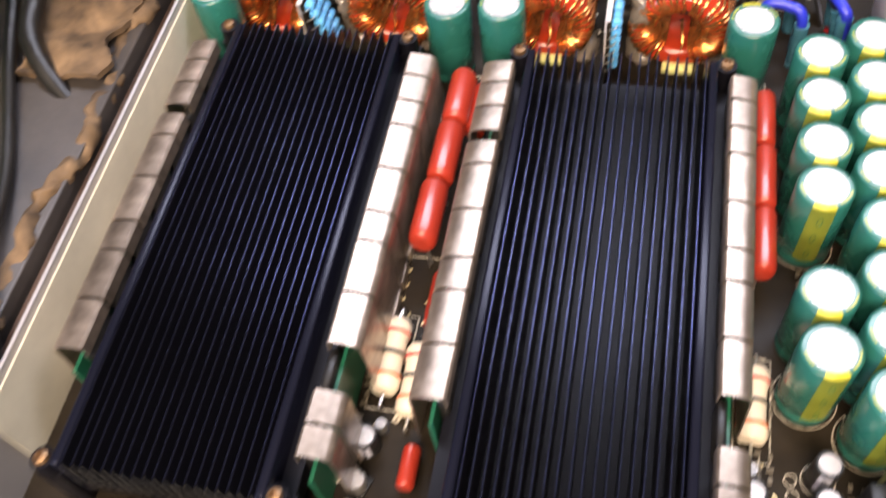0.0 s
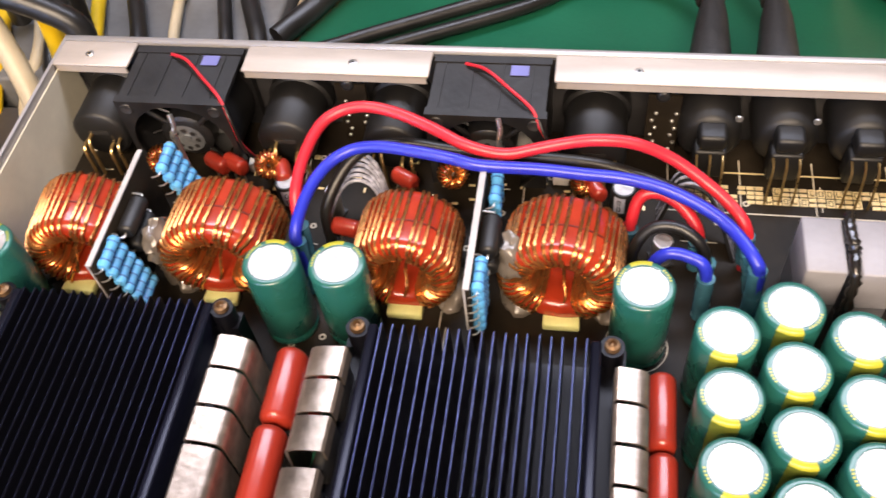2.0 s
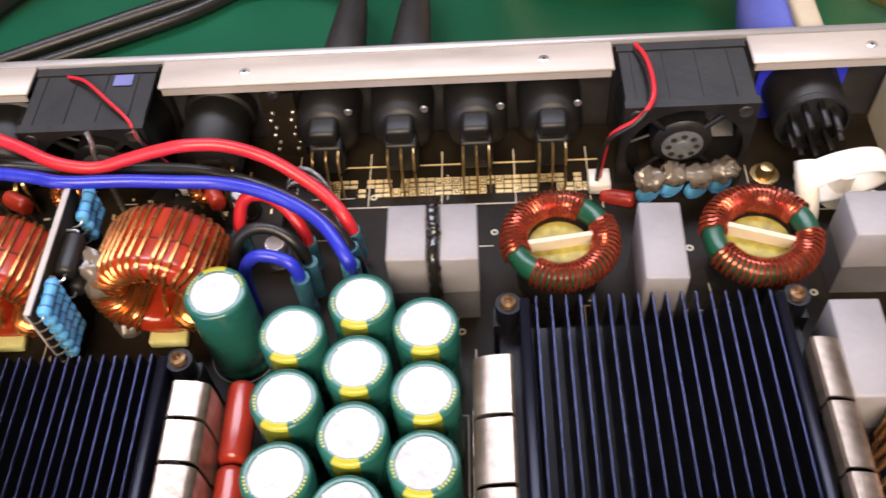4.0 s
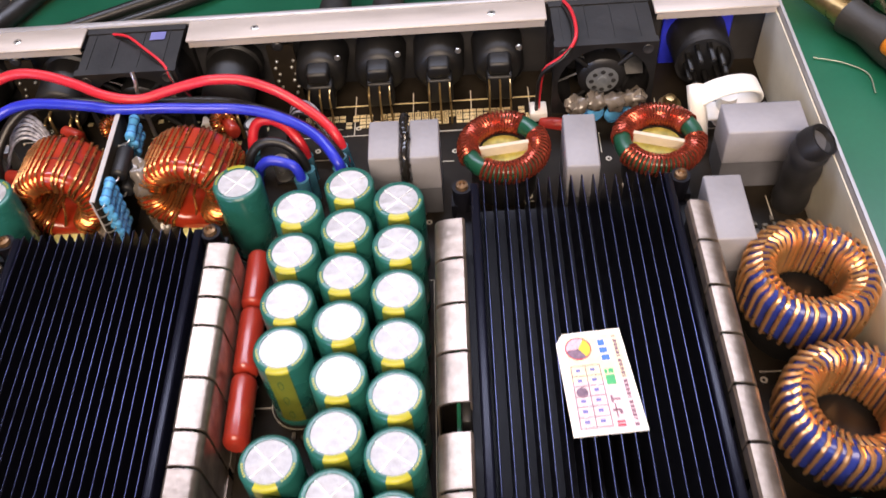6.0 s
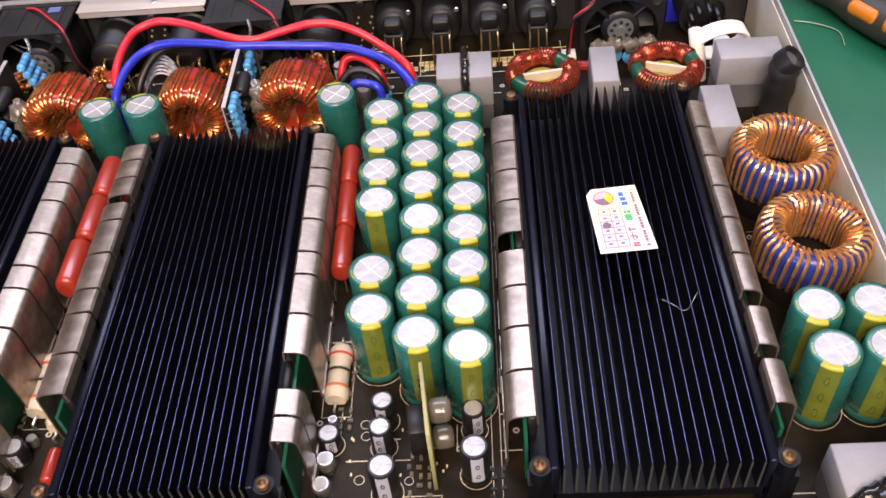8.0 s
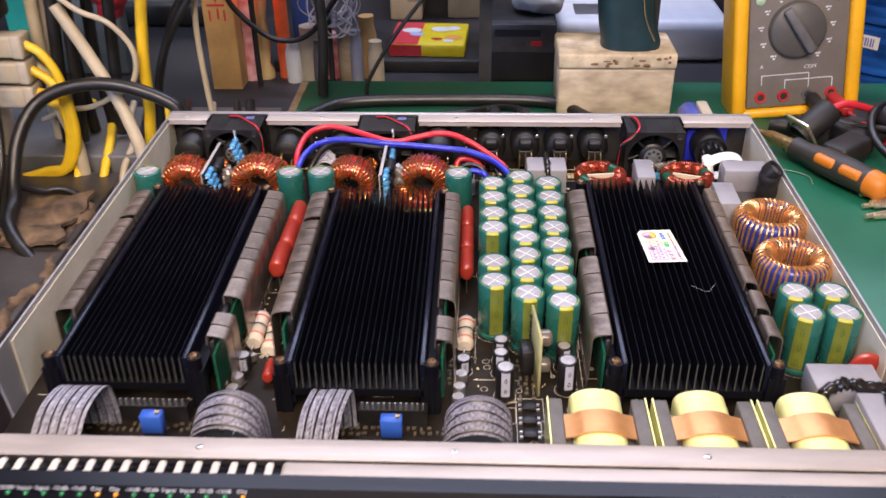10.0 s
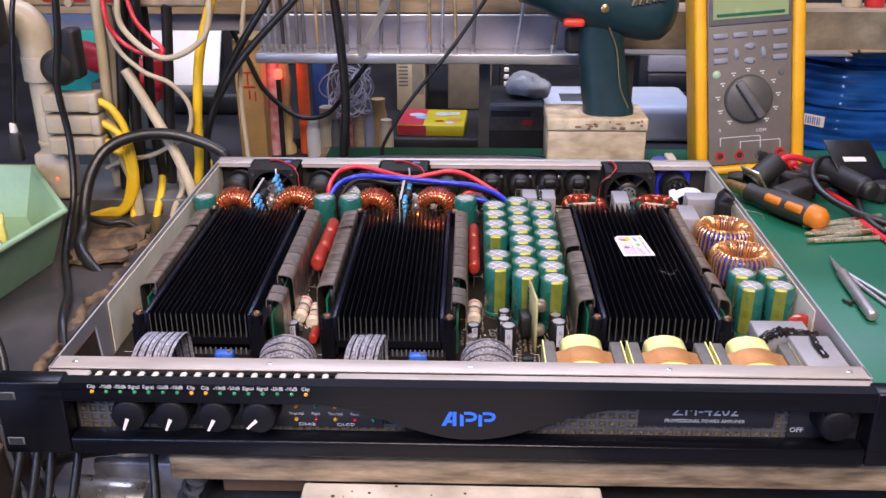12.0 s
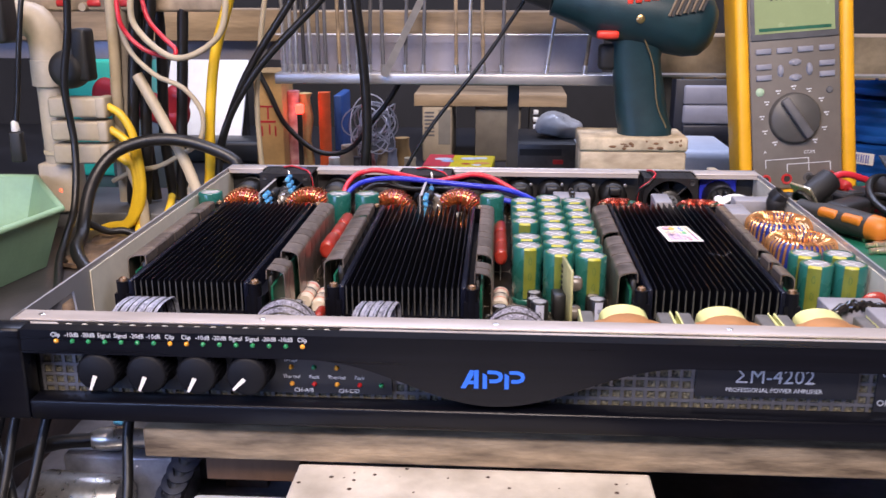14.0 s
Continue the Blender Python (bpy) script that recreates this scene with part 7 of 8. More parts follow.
part("carton", box(B(), -0.0165, 0.0165, 0.0, 0.060, 0.0, 0.153, 0.001), CARTON, tc)
for k, (x0, x1, z0, z1) in enumerate(((-0.010, 0.006, 0.112, 0.114), (-0.002, 0.000, 0.098, 0.112), (-0.011, 0.008, 0.094, 0.0965), (-0.010, -0.008, 0.078, 0.090), (-0.001, 0.001, 0.080, 0.092), (0.006, 0.008, 0.078, 0.090))):
    part("red_stroke", box(B(), x0, x1, -0.0006, -0.0001, z0, z1), REDPLASTIC, tc, "red printed stroke")
sp_ = lathe(B(), [(0, 0), (0.010, 0), (0.010, 0.006), (0.006, 0.012), (0.009, 0.030), (0.006, 0.050), (0.0095, 0.070), (0.006, 0.088), (0.009, 0.092), (0, 0.093)], 18, m=pose(-0.010, 0.720, TT) @ Matrix.Diagonal((1.05, 1.05, 1.35, 1)))
solid("turned_spindle", sp_, mat("pale turned wood", (0.60, 0.45, 0.20), 0.5, 0, 0.15), "pale turned wooden spindle standing upright", "spindle")
solid("red_roll", lathe(B(), [(0, 0), (0.0095, 0), (0.0095, 0.095), (0, 0.095)], 18, m=pose(0.0135, 0.722, TT) @ Matrix.Diagonal((0.8, 0.8, 1.32, 1))), mat("orange red wrap", (0.75, 0.13, 0.04), 0.5, 0, 0.15), "orange red wrapped roll standing upright", "roll")
block("blue_folder", "blue folder standing upright", "folder", 0.0225, 0.0330, 0.735, 0.80, TT, 0.058, mat("blue folder card", (0.03, 0.09, 0.30), 0.5))
PATTERN = mat("red and pink patterned wrap", (0.60, 0.03, 0.05), 0.5, 0, 0.3, 60, 0.05, 200, rgb2=(0.85, 0.55, 0.55))
solid("patterned_roll", lathe(B(), [(0, 0), (0.0085, 0), (0.0085, 0.128), (0, 0.128)], 18, m=pose(-0.0235, 0.714, TT)), PATTERN, "red and pink patterned paper roll standing upright", "roll")
for k, (x, y, r, hh, m_) in enumerate(((0.044, 0.715, 0.013, 0.062, BEIGE), (0.066, 0.722, 0.010, 0.052, PATTERN), (0.088, 0.716, 0.012, 0.056, WOODPALE), (0.108, 0.726, 0.011, 0.070, CARTON), (0.120, 0.700, 0.009, 0.050, WHITECAB), (0.026, 0.708, 0.009, 0.048, WHITEPANEL), (0.098, 0.706, 0.007, 0.060, BUTTON), (0.056, 0.704, 0.007, 0.050, GREYDARK))):
    solid("parts_jar", lathe(B(), [(0, 0), (r, 0), (r * 1.03, 0.003), (r, hh * 0.7), (r * 0.75, hh * 0.86), (r * 0.8, hh), (0, hh)], 18, m=pose(x, y, TT)), m_, "small worn jar standing on the black table", "jar", "parts jars")
gl = thing("glow_lamp", "small red signal lamp glowing behind the shelf", "lamp", at=(-0.0110, 0.692, TT))
part("post", cyl(B(), (0, 0, 0), (0, 0, 0.105), 0.003, 10), RUBBER, gl)
part("bulb", lathe(B(), pill(0.012, 0.0052), 16, m=pose(0, 0, 0.109)), mat("glowing red lens", (1.0, 0.03, 0.02), 0.3, emit=9.0), gl, "glowing red lens")
coil = thing("wire_coil", "loose coil of pale grey thin wire", "wire coil", at=(0.070, 0.700, TT))
for k in range(14):
    r0 = 0.020 + rnd.uniform(-0.009, 0.007)
    m_ = pose(rnd.uniform(-0.012, 0.012), 0, 0.088 + rnd.uniform(-0.008, 0.008), 90 + rnd.uniform(-55, 55), rnd.uniform(-50, 50), rnd.uniform(-80, 80))
    line = [m_ @ Vector((r0 * math.cos(2 * math.pi * j / 24), r0 * 1.5 * math.sin(2 * math.pi * j / 24), 0)) for j in range(24)]
    part("loop", sweep(B(), line, 0.0009, 5, True), mat("pale wire", (0.55, 0.52, 0.54), 0.4), coil)
part("tie_post", cyl(B(), (0, 0, 0), (0, 0, 0.085), 0.0032, 8), RUBBER, coil)
pc = thing("computer_tower", "old beige computer case with slotted front", "computer", at=(0.1370, 0.970, TT))
part("case", box(B(), -0.0215, 0.0215, -0.04, 0.10, 0.0, 0.0815, 0.003), BEIGE, pc)
for k in range(7):
    part("vent_slot", box(B(), -0.018, -0.004, -0.0408, -0.0398, 0.038 + 0.0055 * k, 0.0405 + 0.0055 * k), GREYDARK, pc)
part("drive_bay", box(B(), 0.002, 0.0195, -0.0408, -0.0398, 0.026, 0.076), mat("dull grey bay", (0.20, 0.19, 0.17), 0.5), pc)
block("grey_cabinet", "dark grey green cabinet", "cabinet", 0.192, 0.258, 0.940, 1.04, TT, 0.0195, mat("grey brown enamel", (0.15, 0.135, 0.11), 0.5, 0, 0.15))
dr = thing("drawer_strip", "black strip of small white drawer fronts", "drawers", at=(0.279, 0.930, TT))
part("frame", box(B(), -0.009, 0.009, 0, 0.05, 0, 0.0815), RUBBER, dr)
for k in range(7):
    part("drawer_front", box(B(), -0.0035, 0.0035, -0.0012, 0.0, 0.008 + 0.0105 * k, 0.0145 + 0.0105 * k, 0.0005, 1), WHITEPANEL, dr)
solid("low_shelf_board", box(B(), 0.104, 0.322, 0.928, 1.04, 0.0196, 0.0370, 0.001), WOODPALE, "pale wooden board laid over the boxes", "shelf board", "shelf boards")
sd = thing("disc_player", "dark disc player with a dull front under the shelf", "player", at=(0.282, 0.715, TT))
part("body", box(B(), -0.038, 0.038, -0.01, 0.09, 0.0, 0.070, 0.004), RUBBER, sd)
part("front_plate", box(B(), -0.037, 0.037, -0.0120, -0.0102, 0.036, 0.068, 0.001), mat("dull grey front plastic", (0.09, 0.085, 0.085), 0.4, 0.3, 0.3), sd)
part("slot", box(B(), -0.030, 0.020, -0.0128, -0.0119, 0.054, 0.062), BLACKMETAL, sd)
part("lever", box(B(), 0.010, 0.022, -0.0140, -0.0119, 0.044, 0.049), REDPLASTIC, sd)
bag = B()
bmesh.ops.create_icosphere(bag, subdivisions=4, radius=0.026, matrix=pose(0.300, 0.745, 0.0215) @ Matrix.Diagonal((1.15, 0.9, 0.60, 1)))
for v in bag.verts:
    v.co += v.normal * (noise.noise(v.co * 45) * 0.008 + noise.noise(v.co * 140) * 0.0018)
solid("plastic_bag", bag, mat("crumpled pale plastic", (0.40, 0.385, 0.37), 0.3, 0, 0.15), "crumpled pale plastic bag on the disc player", "bag", smooth=70)
block("blue_radio", "dark blue case with ribs and dials", "radio", 0.478, 0.590, 0.955, 1.05, TT, 0.058, mat("blue black plastic", (0.012, 0.014, 0.024), 0.45, 0, 0.2, 30))
for k in range(4):
    block("ribbed_bar", "ribbed bar stacked before the dark case", "bar", 0.490, 0.580, 0.9480, 0.9548, TT + 0.028 * k, TT + 0.028 * k + 0.0275, BUTTON if k > 1 else MATS["blue black plastic"], 0.004)
wp = thing("enamel_sheet", "plain white enamel sheet leaning at the back", "sheet", at=(-0.235, 0.985, TT))
part("sheet", box(B(), -0.063, 0.063, 0.0, 0.006, 0.0, 0.185, 0.001), WHITEPANEL, wp).matrix_basis = pose(0, 0, 0, -32)
part("rest", box(B(), -0.05, 0.05, 0.095, 0.115, 0.0, 0.130), BLACKMETAL, wp)
block("teal_crate", "bright teal plastic crate", "crate", -0.345, -0.255, 0.800, 0.90, TT, 0.095, TEAL, 0.006)
rd = thing("red_grinder", "red power tool with black cord end", "power tool", at=(-0.220, 0.735, TT))
part("body", lathe(B(), pill(0.125, 0.018), 20, m=pose(0, 0, 0.108, 10, 105, 0)), REDPLASTIC, rd)
part("grip", lathe(B(), pill(0.070, 0.015), 16, m=pose(0.046, -0.01, 0.098, 15, 20, 0)), REDPLASTIC, rd)
part("stand", box(B(), -0.04, 0.05, -0.012, 0.012, 0.0, 0.090, 0.004), mat("grey green machine", (0.06, 0.075, 0.075), 0.45, 0, 0.2), rd)
bt = thing("water_bottle", "large blue ribbed water bottle lying behind the meter", "bottle", at=(0.700, 0.730, TT))
prof = [(0, 0)]
for k in range(14):
    z = 0.004 + 0.0105 * k
    prof += [(0.0850 - 0.004 * (k % 5 == 2), z), (0.086, z + 0.003), (0.086, z + 0.007), (0.0852 - 0.003 * (k % 5 == 1), z + 0.0095)]
prof += [(0.03, 0.165), (0.028, 0.175), (0, 0.175)]
part("bottle", lathe(B(), prof[:-2], 40), BLUEBOTTLE, bt)
part("cap", lathe(B(), [(0.0, 0.182), (0.027, 0.182), (0.029, 0.180), (0.029, 0.166), (0.0, 0.166)], 28), WHITEPANEL, bt, "pale bottle cap")

tag = part("paper_tag", box(B(), -0.013, 0.013, -0.0875, -0.0866, 0.055, 0.068), LABELWHITE, bt, "white tag of dark bars")
tag.matrix_basis = pose(0, 0, 0, 0, 0, -44)
for k in range(7):
    part("tag_bar", box(B(), -0.010 + 0.0028 * k, -0.0088 + 0.0028 * k + 0.0005 * (k % 2), -0.0879, -0.0876, 0.057, 0.066), INK, tag)

# drill standing on its wooden box
wbx = thing("wooden_box", "pale scuffed wooden box carrying the drill", "box", at=(0.353, 0.502, -0.0048))
part("body", box(B(), -0.0490, 0.0500, -0.0270, 0.0300, 0.0, 0.0440, 0.002), mat("scuffed pale box wood", (0.40, 0.32, 0.22), 0.7, 0, 0.3, 60, 0.3, 200, (0.7, 1, 1.5), rgb2=(0.58, 0.49, 0.36)), wbx)
part("lid", box(B(), -0.0500, 0.0510, -0.0280, 0.0310, 0.0442, 0.0580, 0.0025), mat("worn cream paint", (0.50, 0.40, 0.27), 0.6, 0, 0.4, 70, 0.2, 200, rgb2=(0.66, 0.56, 0.40)), wbx)
for k in range(16):
    part("stain", lathe(B(), [(0, 0.0003), (0.8, 0.0003), (1.0, 0.0001)], 9, m=pose(rnd.uniform(-0.045, 0.045), -0.0281, rnd.uniform(0.047, 0.0555), 90, 0, 0) @ Matrix.Diagonal((rnd.uniform(0.001, 0.004), rnd.uniform(0.0006, 0.0016), 1, 1))), WOODBROWN, wbx)
drill = thing("cordless_drill", "dark petrol green cordless drill standing on its handle", "drill", at=(0.362, 0.500, 0.0532))


def ellipse_sweep(path, wx, wy, seg=24):
    bm = B()
    rings = []
    for (x, z), a, b in zip(path, wx, wy):
        ring = []
        for k in range(seg):
            c, s = math.cos(2 * math.pi * k / seg), math.sin(2 * math.pi * k / seg)
            c, s = math.copysign(abs(c) ** 0.75, c), math.copysign(abs(s) ** 0.75, s)
            ring.append(bm.verts.new((x + a * c, b * s, z)))
        rings.append(ring)
    for a, b in zip(rings, rings[1:]):
        for k in range(seg):
            bm.faces.new((a[k], a[(k + 1) % seg], b[(k + 1) % seg], b[k]))
    bm.faces.new(rings[0][::-1])
    bm.faces.new(rings[-1])
    return bm


part("handle", ellipse_sweep([(0.004, 0.0), (0.004, 0.006), (0.000, 0.020), (-0.003, 0.040), (-0.006, 0.058), (-0.008, 0.072), (-0.006, 0.086), (0.0, 0.100)], [0.0255, 0.0255, 0.0245, 0.0238, 0.0230, 0.0228, 0.0245, 0.030], [0.020, 0.020, 0.018, 0.017, 0.017, 0.017, 0.019, 0.022]), DRILLGREEN, drill, smooth=50)
body = lathe(B(), [(0.0, -0.066), (0.018, -0.065), (0.027, -0.058), (0.031, -0.045), (0.032, 0.0), (0.031, 0.040), (0.024, 0.060), (0.020, 0.085), (0.0, 0.086)], 32, m=pose(-0.003, 0, 0.112, 0, -78, 0))
part("motor_housing", body, DRILLGREEN, drill)
part("chuck", lathe(B(), [(0.0, 0.120), (0.009, 0.120), (0.013, 0.110), (0.016, 0.087), (0, 0.086)], 24, m=pose(-0.003, 0, 0.112, 0, -78, 0)), RUBBER, drill)
part("trigger", box(B(), -0.043, -0.026, -0.008, 0.008, 0.060, 0.084, 0.004), RUBBER, drill)
part("direction_switch", box(B(), -0.048, -0.028, -0.0305, -0.0200, 0.090, 0.0975, 0.0025), mat("bright red button", (0.70, 0.05, 0.03), 0.4), drill, "bright red switch")
for k in range(5):
    vt = part("vent_slot", box(B(), -0.0011, 0.0011, -0.0012, 0.0012, -0.013, 0.013, 0.0006, 1), mat("dusty vent edge", (0.20, 0.15, 0.10), 0.6), drill)
    vt.matrix_basis = pose(0.020 + 0.0066 * k, -0.0302 + 0.0003 * k, 0.122 + 0.0012 * k, -12, 24, 0)
    part("vent_core", box(B(), 0.0013, 0.0036, -0.0010, 0.0009, -0.012, 0.012), BLACKMETAL, vt)
part("seam", wire([(-0.004, -0.0222, 0.090), (0.006, -0.0180, 0.066), (0.012, -0.0170, 0.030), (0.022, -0.0160, 0.008)], 0.0007, 6), mat("tan seam", (0.16, 0.12, 0.06), 0.5), drill)
for k in range(5):
    part("red_bar", box(B(), -0.030 + 0.0075 * k, -0.0245 + 0.0075 * k, -0.0322 + 0.0012 * abs(k - 2), -0.0300, 0.1195 + 0.0012 * k, 0.1255 + 0.0012 * k, 0.0004, 1), MATS["bright red button"], drill, "faded red printed bar")
part("badge", lathe(B(), [(0, 0.0006), (0.0035, 0.0004), (0.004, 0)], 16, m=pose(-0.010, -0.0322, 0.108, 90)), BRASS, drill)

# multimeter
mm = thing("multimeter", "dark grey digital multimeter in a worn amber holster", "multimeter", at=(0.5110, 0.4900, -0.0046))
mm.matrix_basis = pose(0.5110, 0.4860, -0.0046, -9, -4.5, 2)
hw = 0.0545
hol = B()
box(hol, -hw, -hw + 0.0125, -0.012, 0.030, 0.0, 0.235, 0.005, 3)
part("holster_side", hol, METERYEL, mm)
part("holster_side", box(B(), hw - 0.0125, hw, -0.012, 0.030, 0.0, 0.235, 0.005, 3), METERYEL, mm)
part("holster_base", box(B(), -hw + 0.004, hw - 0.004, -0.0115, 0.030, 0.0, 0.0085, 0.003), METERYEL, mm)
part("holster_back", box(B(), -hw + 0.004, hw - 0.004, 0.022, 0.0300, 0.006, 0.230, 0.002), METERYEL, mm)
part("face", box(B(), -hw + 0.0127, hw - 0.0127, -0.0090, 0.0215, 0.0087, 0.230, 0.002), METERGREY, mm)
part("display_frame", box(B(), -0.0400, 0.0400, -0.0105, -0.0088, 0.1480, 0.2200, 0.001), GREYDARK, mm)
part("display", box(B(), -0.0365, 0.0365, -0.0109, -0.0104, 0.1540, 0.2140), LCDMAT, mm, "grey green display glass")
words("0.0002", 0.0150, (-0.006, -0.0111, 0.1880), BLACKPLASTIC, mm, wide=0.9)
part("display_bar", box(B(), -0.0330, 0.0330, -0.0112, -0.0108, 0.1560, 0.1590), GREENPCB, mm)
for j, z in enumerate((0.1380, 0.1240, 0.1140)):
    for k, x in enumerate((-0.0290, -0.0098, 0.0095, 0.0290)):
        if j and 0 < k < 3:
            continue
        part("key", box(B(), x - 0.0072, x + 0.0072, -0.0108, -0.0085, z - 0.0026, z + 0.0026, 0.0008, 2), BUTTON, mm, "blue grey key")
for x, z, a, b in ((0.0, 0.1265, 0.0062, 0.0034), (0.0, 0.1125, 0.0062, 0.0034), (-0.0135, 0.1195, 0.0032, 0.0060), (0.0130, 0.1195, 0.0032, 0.0060)):
    part("arrow_key", lathe(B(), [(0, 0.0022), (0.75, 0.0018), (1.0, 0.0)], 18, m=pose(x, -0.0088, z, 90) @ Matrix.Diagonal((a, b, 1, 1))), BUTTON, mm, "oval blue grey key")
part("green_key", lathe(B(), [(0, 0.0016), (0.0030, 0.0014), (0.0042, 0)], 16, m=pose(-0.0330, -0.0088, 0.1010, 90)), mat("pale green key", (0.35, 0.50, 0.36), 0.4), mm, "pale green round key")
part("lamp_key", lathe(B(), [(0, 0.0016), (0.0026, 0.0014), (0.0034, 0)], 16, m=pose(0.0310, -0.0088, 0.0990, 90)), GREYDARK, mm)
dial = part("dial", lathe(B(), [(0, 0.0060), (0.0215, 0.0060), (0.0232, 0.0045), (0.0240, 0.0)], 40, m=pose(-0.0020, -0.0090, 0.0750, 90)), mat("dial grey plastic", (0.075, 0.072, 0.070), 0.45, 0, 0.1), mm)
gr = part("dial_grip", box(B(), -0.0042, 0.0042, -0.0210, -0.0140, -0.0215, 0.0215, 0.0018), GREYDARK, dial)
gr.matrix_basis = pose(-0.0020, 0, 0.0750, 0, -32, 0)
for k in range(11):
    a = radians(-52 + 28.4 * k)
    cx, cz = -0.002 - 0.0300 * math.cos(a), 0.075 + 0.0285 * math.sin(a)
    for dx, dz, half in ((-0.0010, 0.0011, 0.0014), (0.0016, 0.0012, 0.0007), (0.0002, -0.0012, 0.0010)):
        part("scale_mark", box(B(), cx + dx - half, cx + dx + half, -0.0095, -0.0089, cz + dz - 0.0006, cz + dz + 0.0006), PRINT, mm)
lines = B()
for x0, x1, z in ((-0.030, 0.010, 0.0370), (-0.010, 0.030, 0.0320)):
    box(lines, x0, x1, -0.0095, -0.0089, z, z + 0.0006)
for x, z0, z1 in ((-0.030, 0.029, 0.037), (-0.010, 0.025, 0.032), (0.010, 0.025, 0.037), (0.030, 0.024, 0.032)):
    box(lines, x, x + 0.0006, -0.0095, -0.0089, z0, z1)
part("printed_line", lines, PRINT, mm)
words("COM", 0.0045, (0.0110, -0.0093, 0.0425), PRINT, mm)
words("A", 0.0045, (-0.0300, -0.0093, 0.0450), PRINT, mm)
for k, x in enumerate((-0.0300, -0.0105, 0.0100, 0.0300)):
    jk = part("jack", lathe(B(), [(0.0030, 0.0012), (0.0046, 0.0014), (0.0052, 0)], 18, m=pose(x, -0.0089, 0.0185, 90)), REDPLASTIC if k != 2 else GREYDARK, mm, "red ringed test socket")
    part("jack_core", lathe(B(), [(0, 0.0006), (0.0030, 0.0006)], 14, m=pose(x, -0.0089, 0.0185, 90)), BLACKMETAL, jk)

# test leads, plugs and hand tools on the mat
M0 = -0.0046
tl = thing("test_lead", "red test plug and lead in the meter", "test lead", "test leads")
part("plug", lathe(B(), pill(0.034, 0.0055), 16, m=pose(0.5420, 0.4620, 0.0140, 90, 0, 5)), REDPLASTIC, tl)
part("cord", wire([(0.5440, 0.446, 0.0130), (0.553, 0.430, 0.010), (0.575, 0.415, 0.006), (0.610, 0.402, 0.000), (0.660, 0.38, M0 + 0.002)], 0.0019, 8), WIRERED, tl)
tl = thing("test_lead", "black test plug and lead in the meter", "test lead", "test leads")
part("plug", lathe(B(), pill(0.034, 0.0055), 16, m=pose(0.5230, 0.4610, 0.0140, 90, 0, 0)), RUBBER, tl)
part("cord", wire([(0.524, 0.446, 0.0130), (0.535, 0.425, 0.012), (0.560, 0.405, 0.016), (0.580, 0.385, 0.012), (0.572, 0.340, 0.004), (0.590, 0.300, M0 + 0.003), (0.66, 0.26, M0 + 0.002)], 0.0028, 8), WIREBLACK, tl)
xl = thing("metal_connector", "panel connector with a bright square flange lying tilted on the mat", "connector", at=(0.4960, 0.4080, 0.0120))
xl.matrix_basis = Matrix.Translation((0.4960, 0.4080, 0.0120)) @ Vector((0.72, 0.30, 0.55)).to_track_quat("Y", "Z").to_matrix().to_4x4()
part("flange", box(B(), -0.0130, 0.0130, -0.0016, 0.0008, -0.0155, 0.0155, 0.0007, 2), mat("bright plated pin", (0.88, 0.78, 0.58), 0.3, 0.85, 0.2, 200), xl, "bright plated flange")
part("barrel", lathe(B(), [(0, -0.0290), (0.0092, -0.0290), (0.0108, -0.0275), (0.0112, -0.0010), (0.0, -0.0010)], 26, m=pose(0, 0, 0, 90)), RUBBER, xl)
part("mouth", lathe(B(), [(0.0, 0.0020), (0.0092, 0.0020), (0.0104, 0.0050), (0.0112, 0.0050), (0.0112, 0.0010)], 26, m=pose(0, 0, 0, 90)), RUBBER, xl)
part("tail", wire([(0, 0.028, 0), (0.002, 0.040, -0.004), (0.006, 0.052, -0.018), (0.010, 0.070, -0.045)], 0.0030, 10), WIRERED, xl)
bc = thing("black_connector", "black plastic cable plug lying on the mat", "connector", at=(0.523, 0.385, M0 + 0.011), turn=-50)
part("body", box(B(), -0.011, 0.011, -0.020, 0.020, -0.010, 0.010, 0.004, 3), RUBBER, bc)
part("tail", wire([(0, 0.018, 0), (0.004, 0.040, 0.002), (0.020, 0.070, 0.004), (0.050, 0.100, 0.0)], 0.0045, 10), WIREBLACK, bc)
drv = thing("screwdriver", "grey and orange handled screwdriver lying on the mat", "screwdriver", at=(0.4690, 0.4130, M0 + 0.0125), turn=32)
part("ferrule", lathe(B(), [(0, 0.0), (0.0045, 0.0), (0.0065, 0.004), (0.0075, 0.018), (0.0095, 0.026), (0, 0.026)], 20, m=pose(0, 0, 0, 90) @ Matrix.Diagonal((0.74, 0.74, 1.13, 1))), BRASS, drv)
part("grip", lathe(B(), [(0, 0.026), (0.0100, 0.026), (0.0090, 0.036), (0.0120, 0.050), (0.0128, 0.068), (0.0120, 0.088), (0, 0.088)], 26, m=pose(0, 0, 0, 90) @ Matrix.Diagonal((0.86, 0.86, 1.13, 1))), mat("soft grey grip", (0.030, 0.028, 0.026), 0.55, 0, 0.3, 60, 0.15, 400), drv)
part("end_cap", lathe(B(), [(0.0121, 0.088), (0.0115, 0.096), (0.0070, 0.101), (0, 0.102)], 24, m=pose(0, 0, 0, 90) @ Matrix.Diagonal((0.86, 0.86, 1.13, 1))), ORANGEGRIP, drv, "orange end cap")
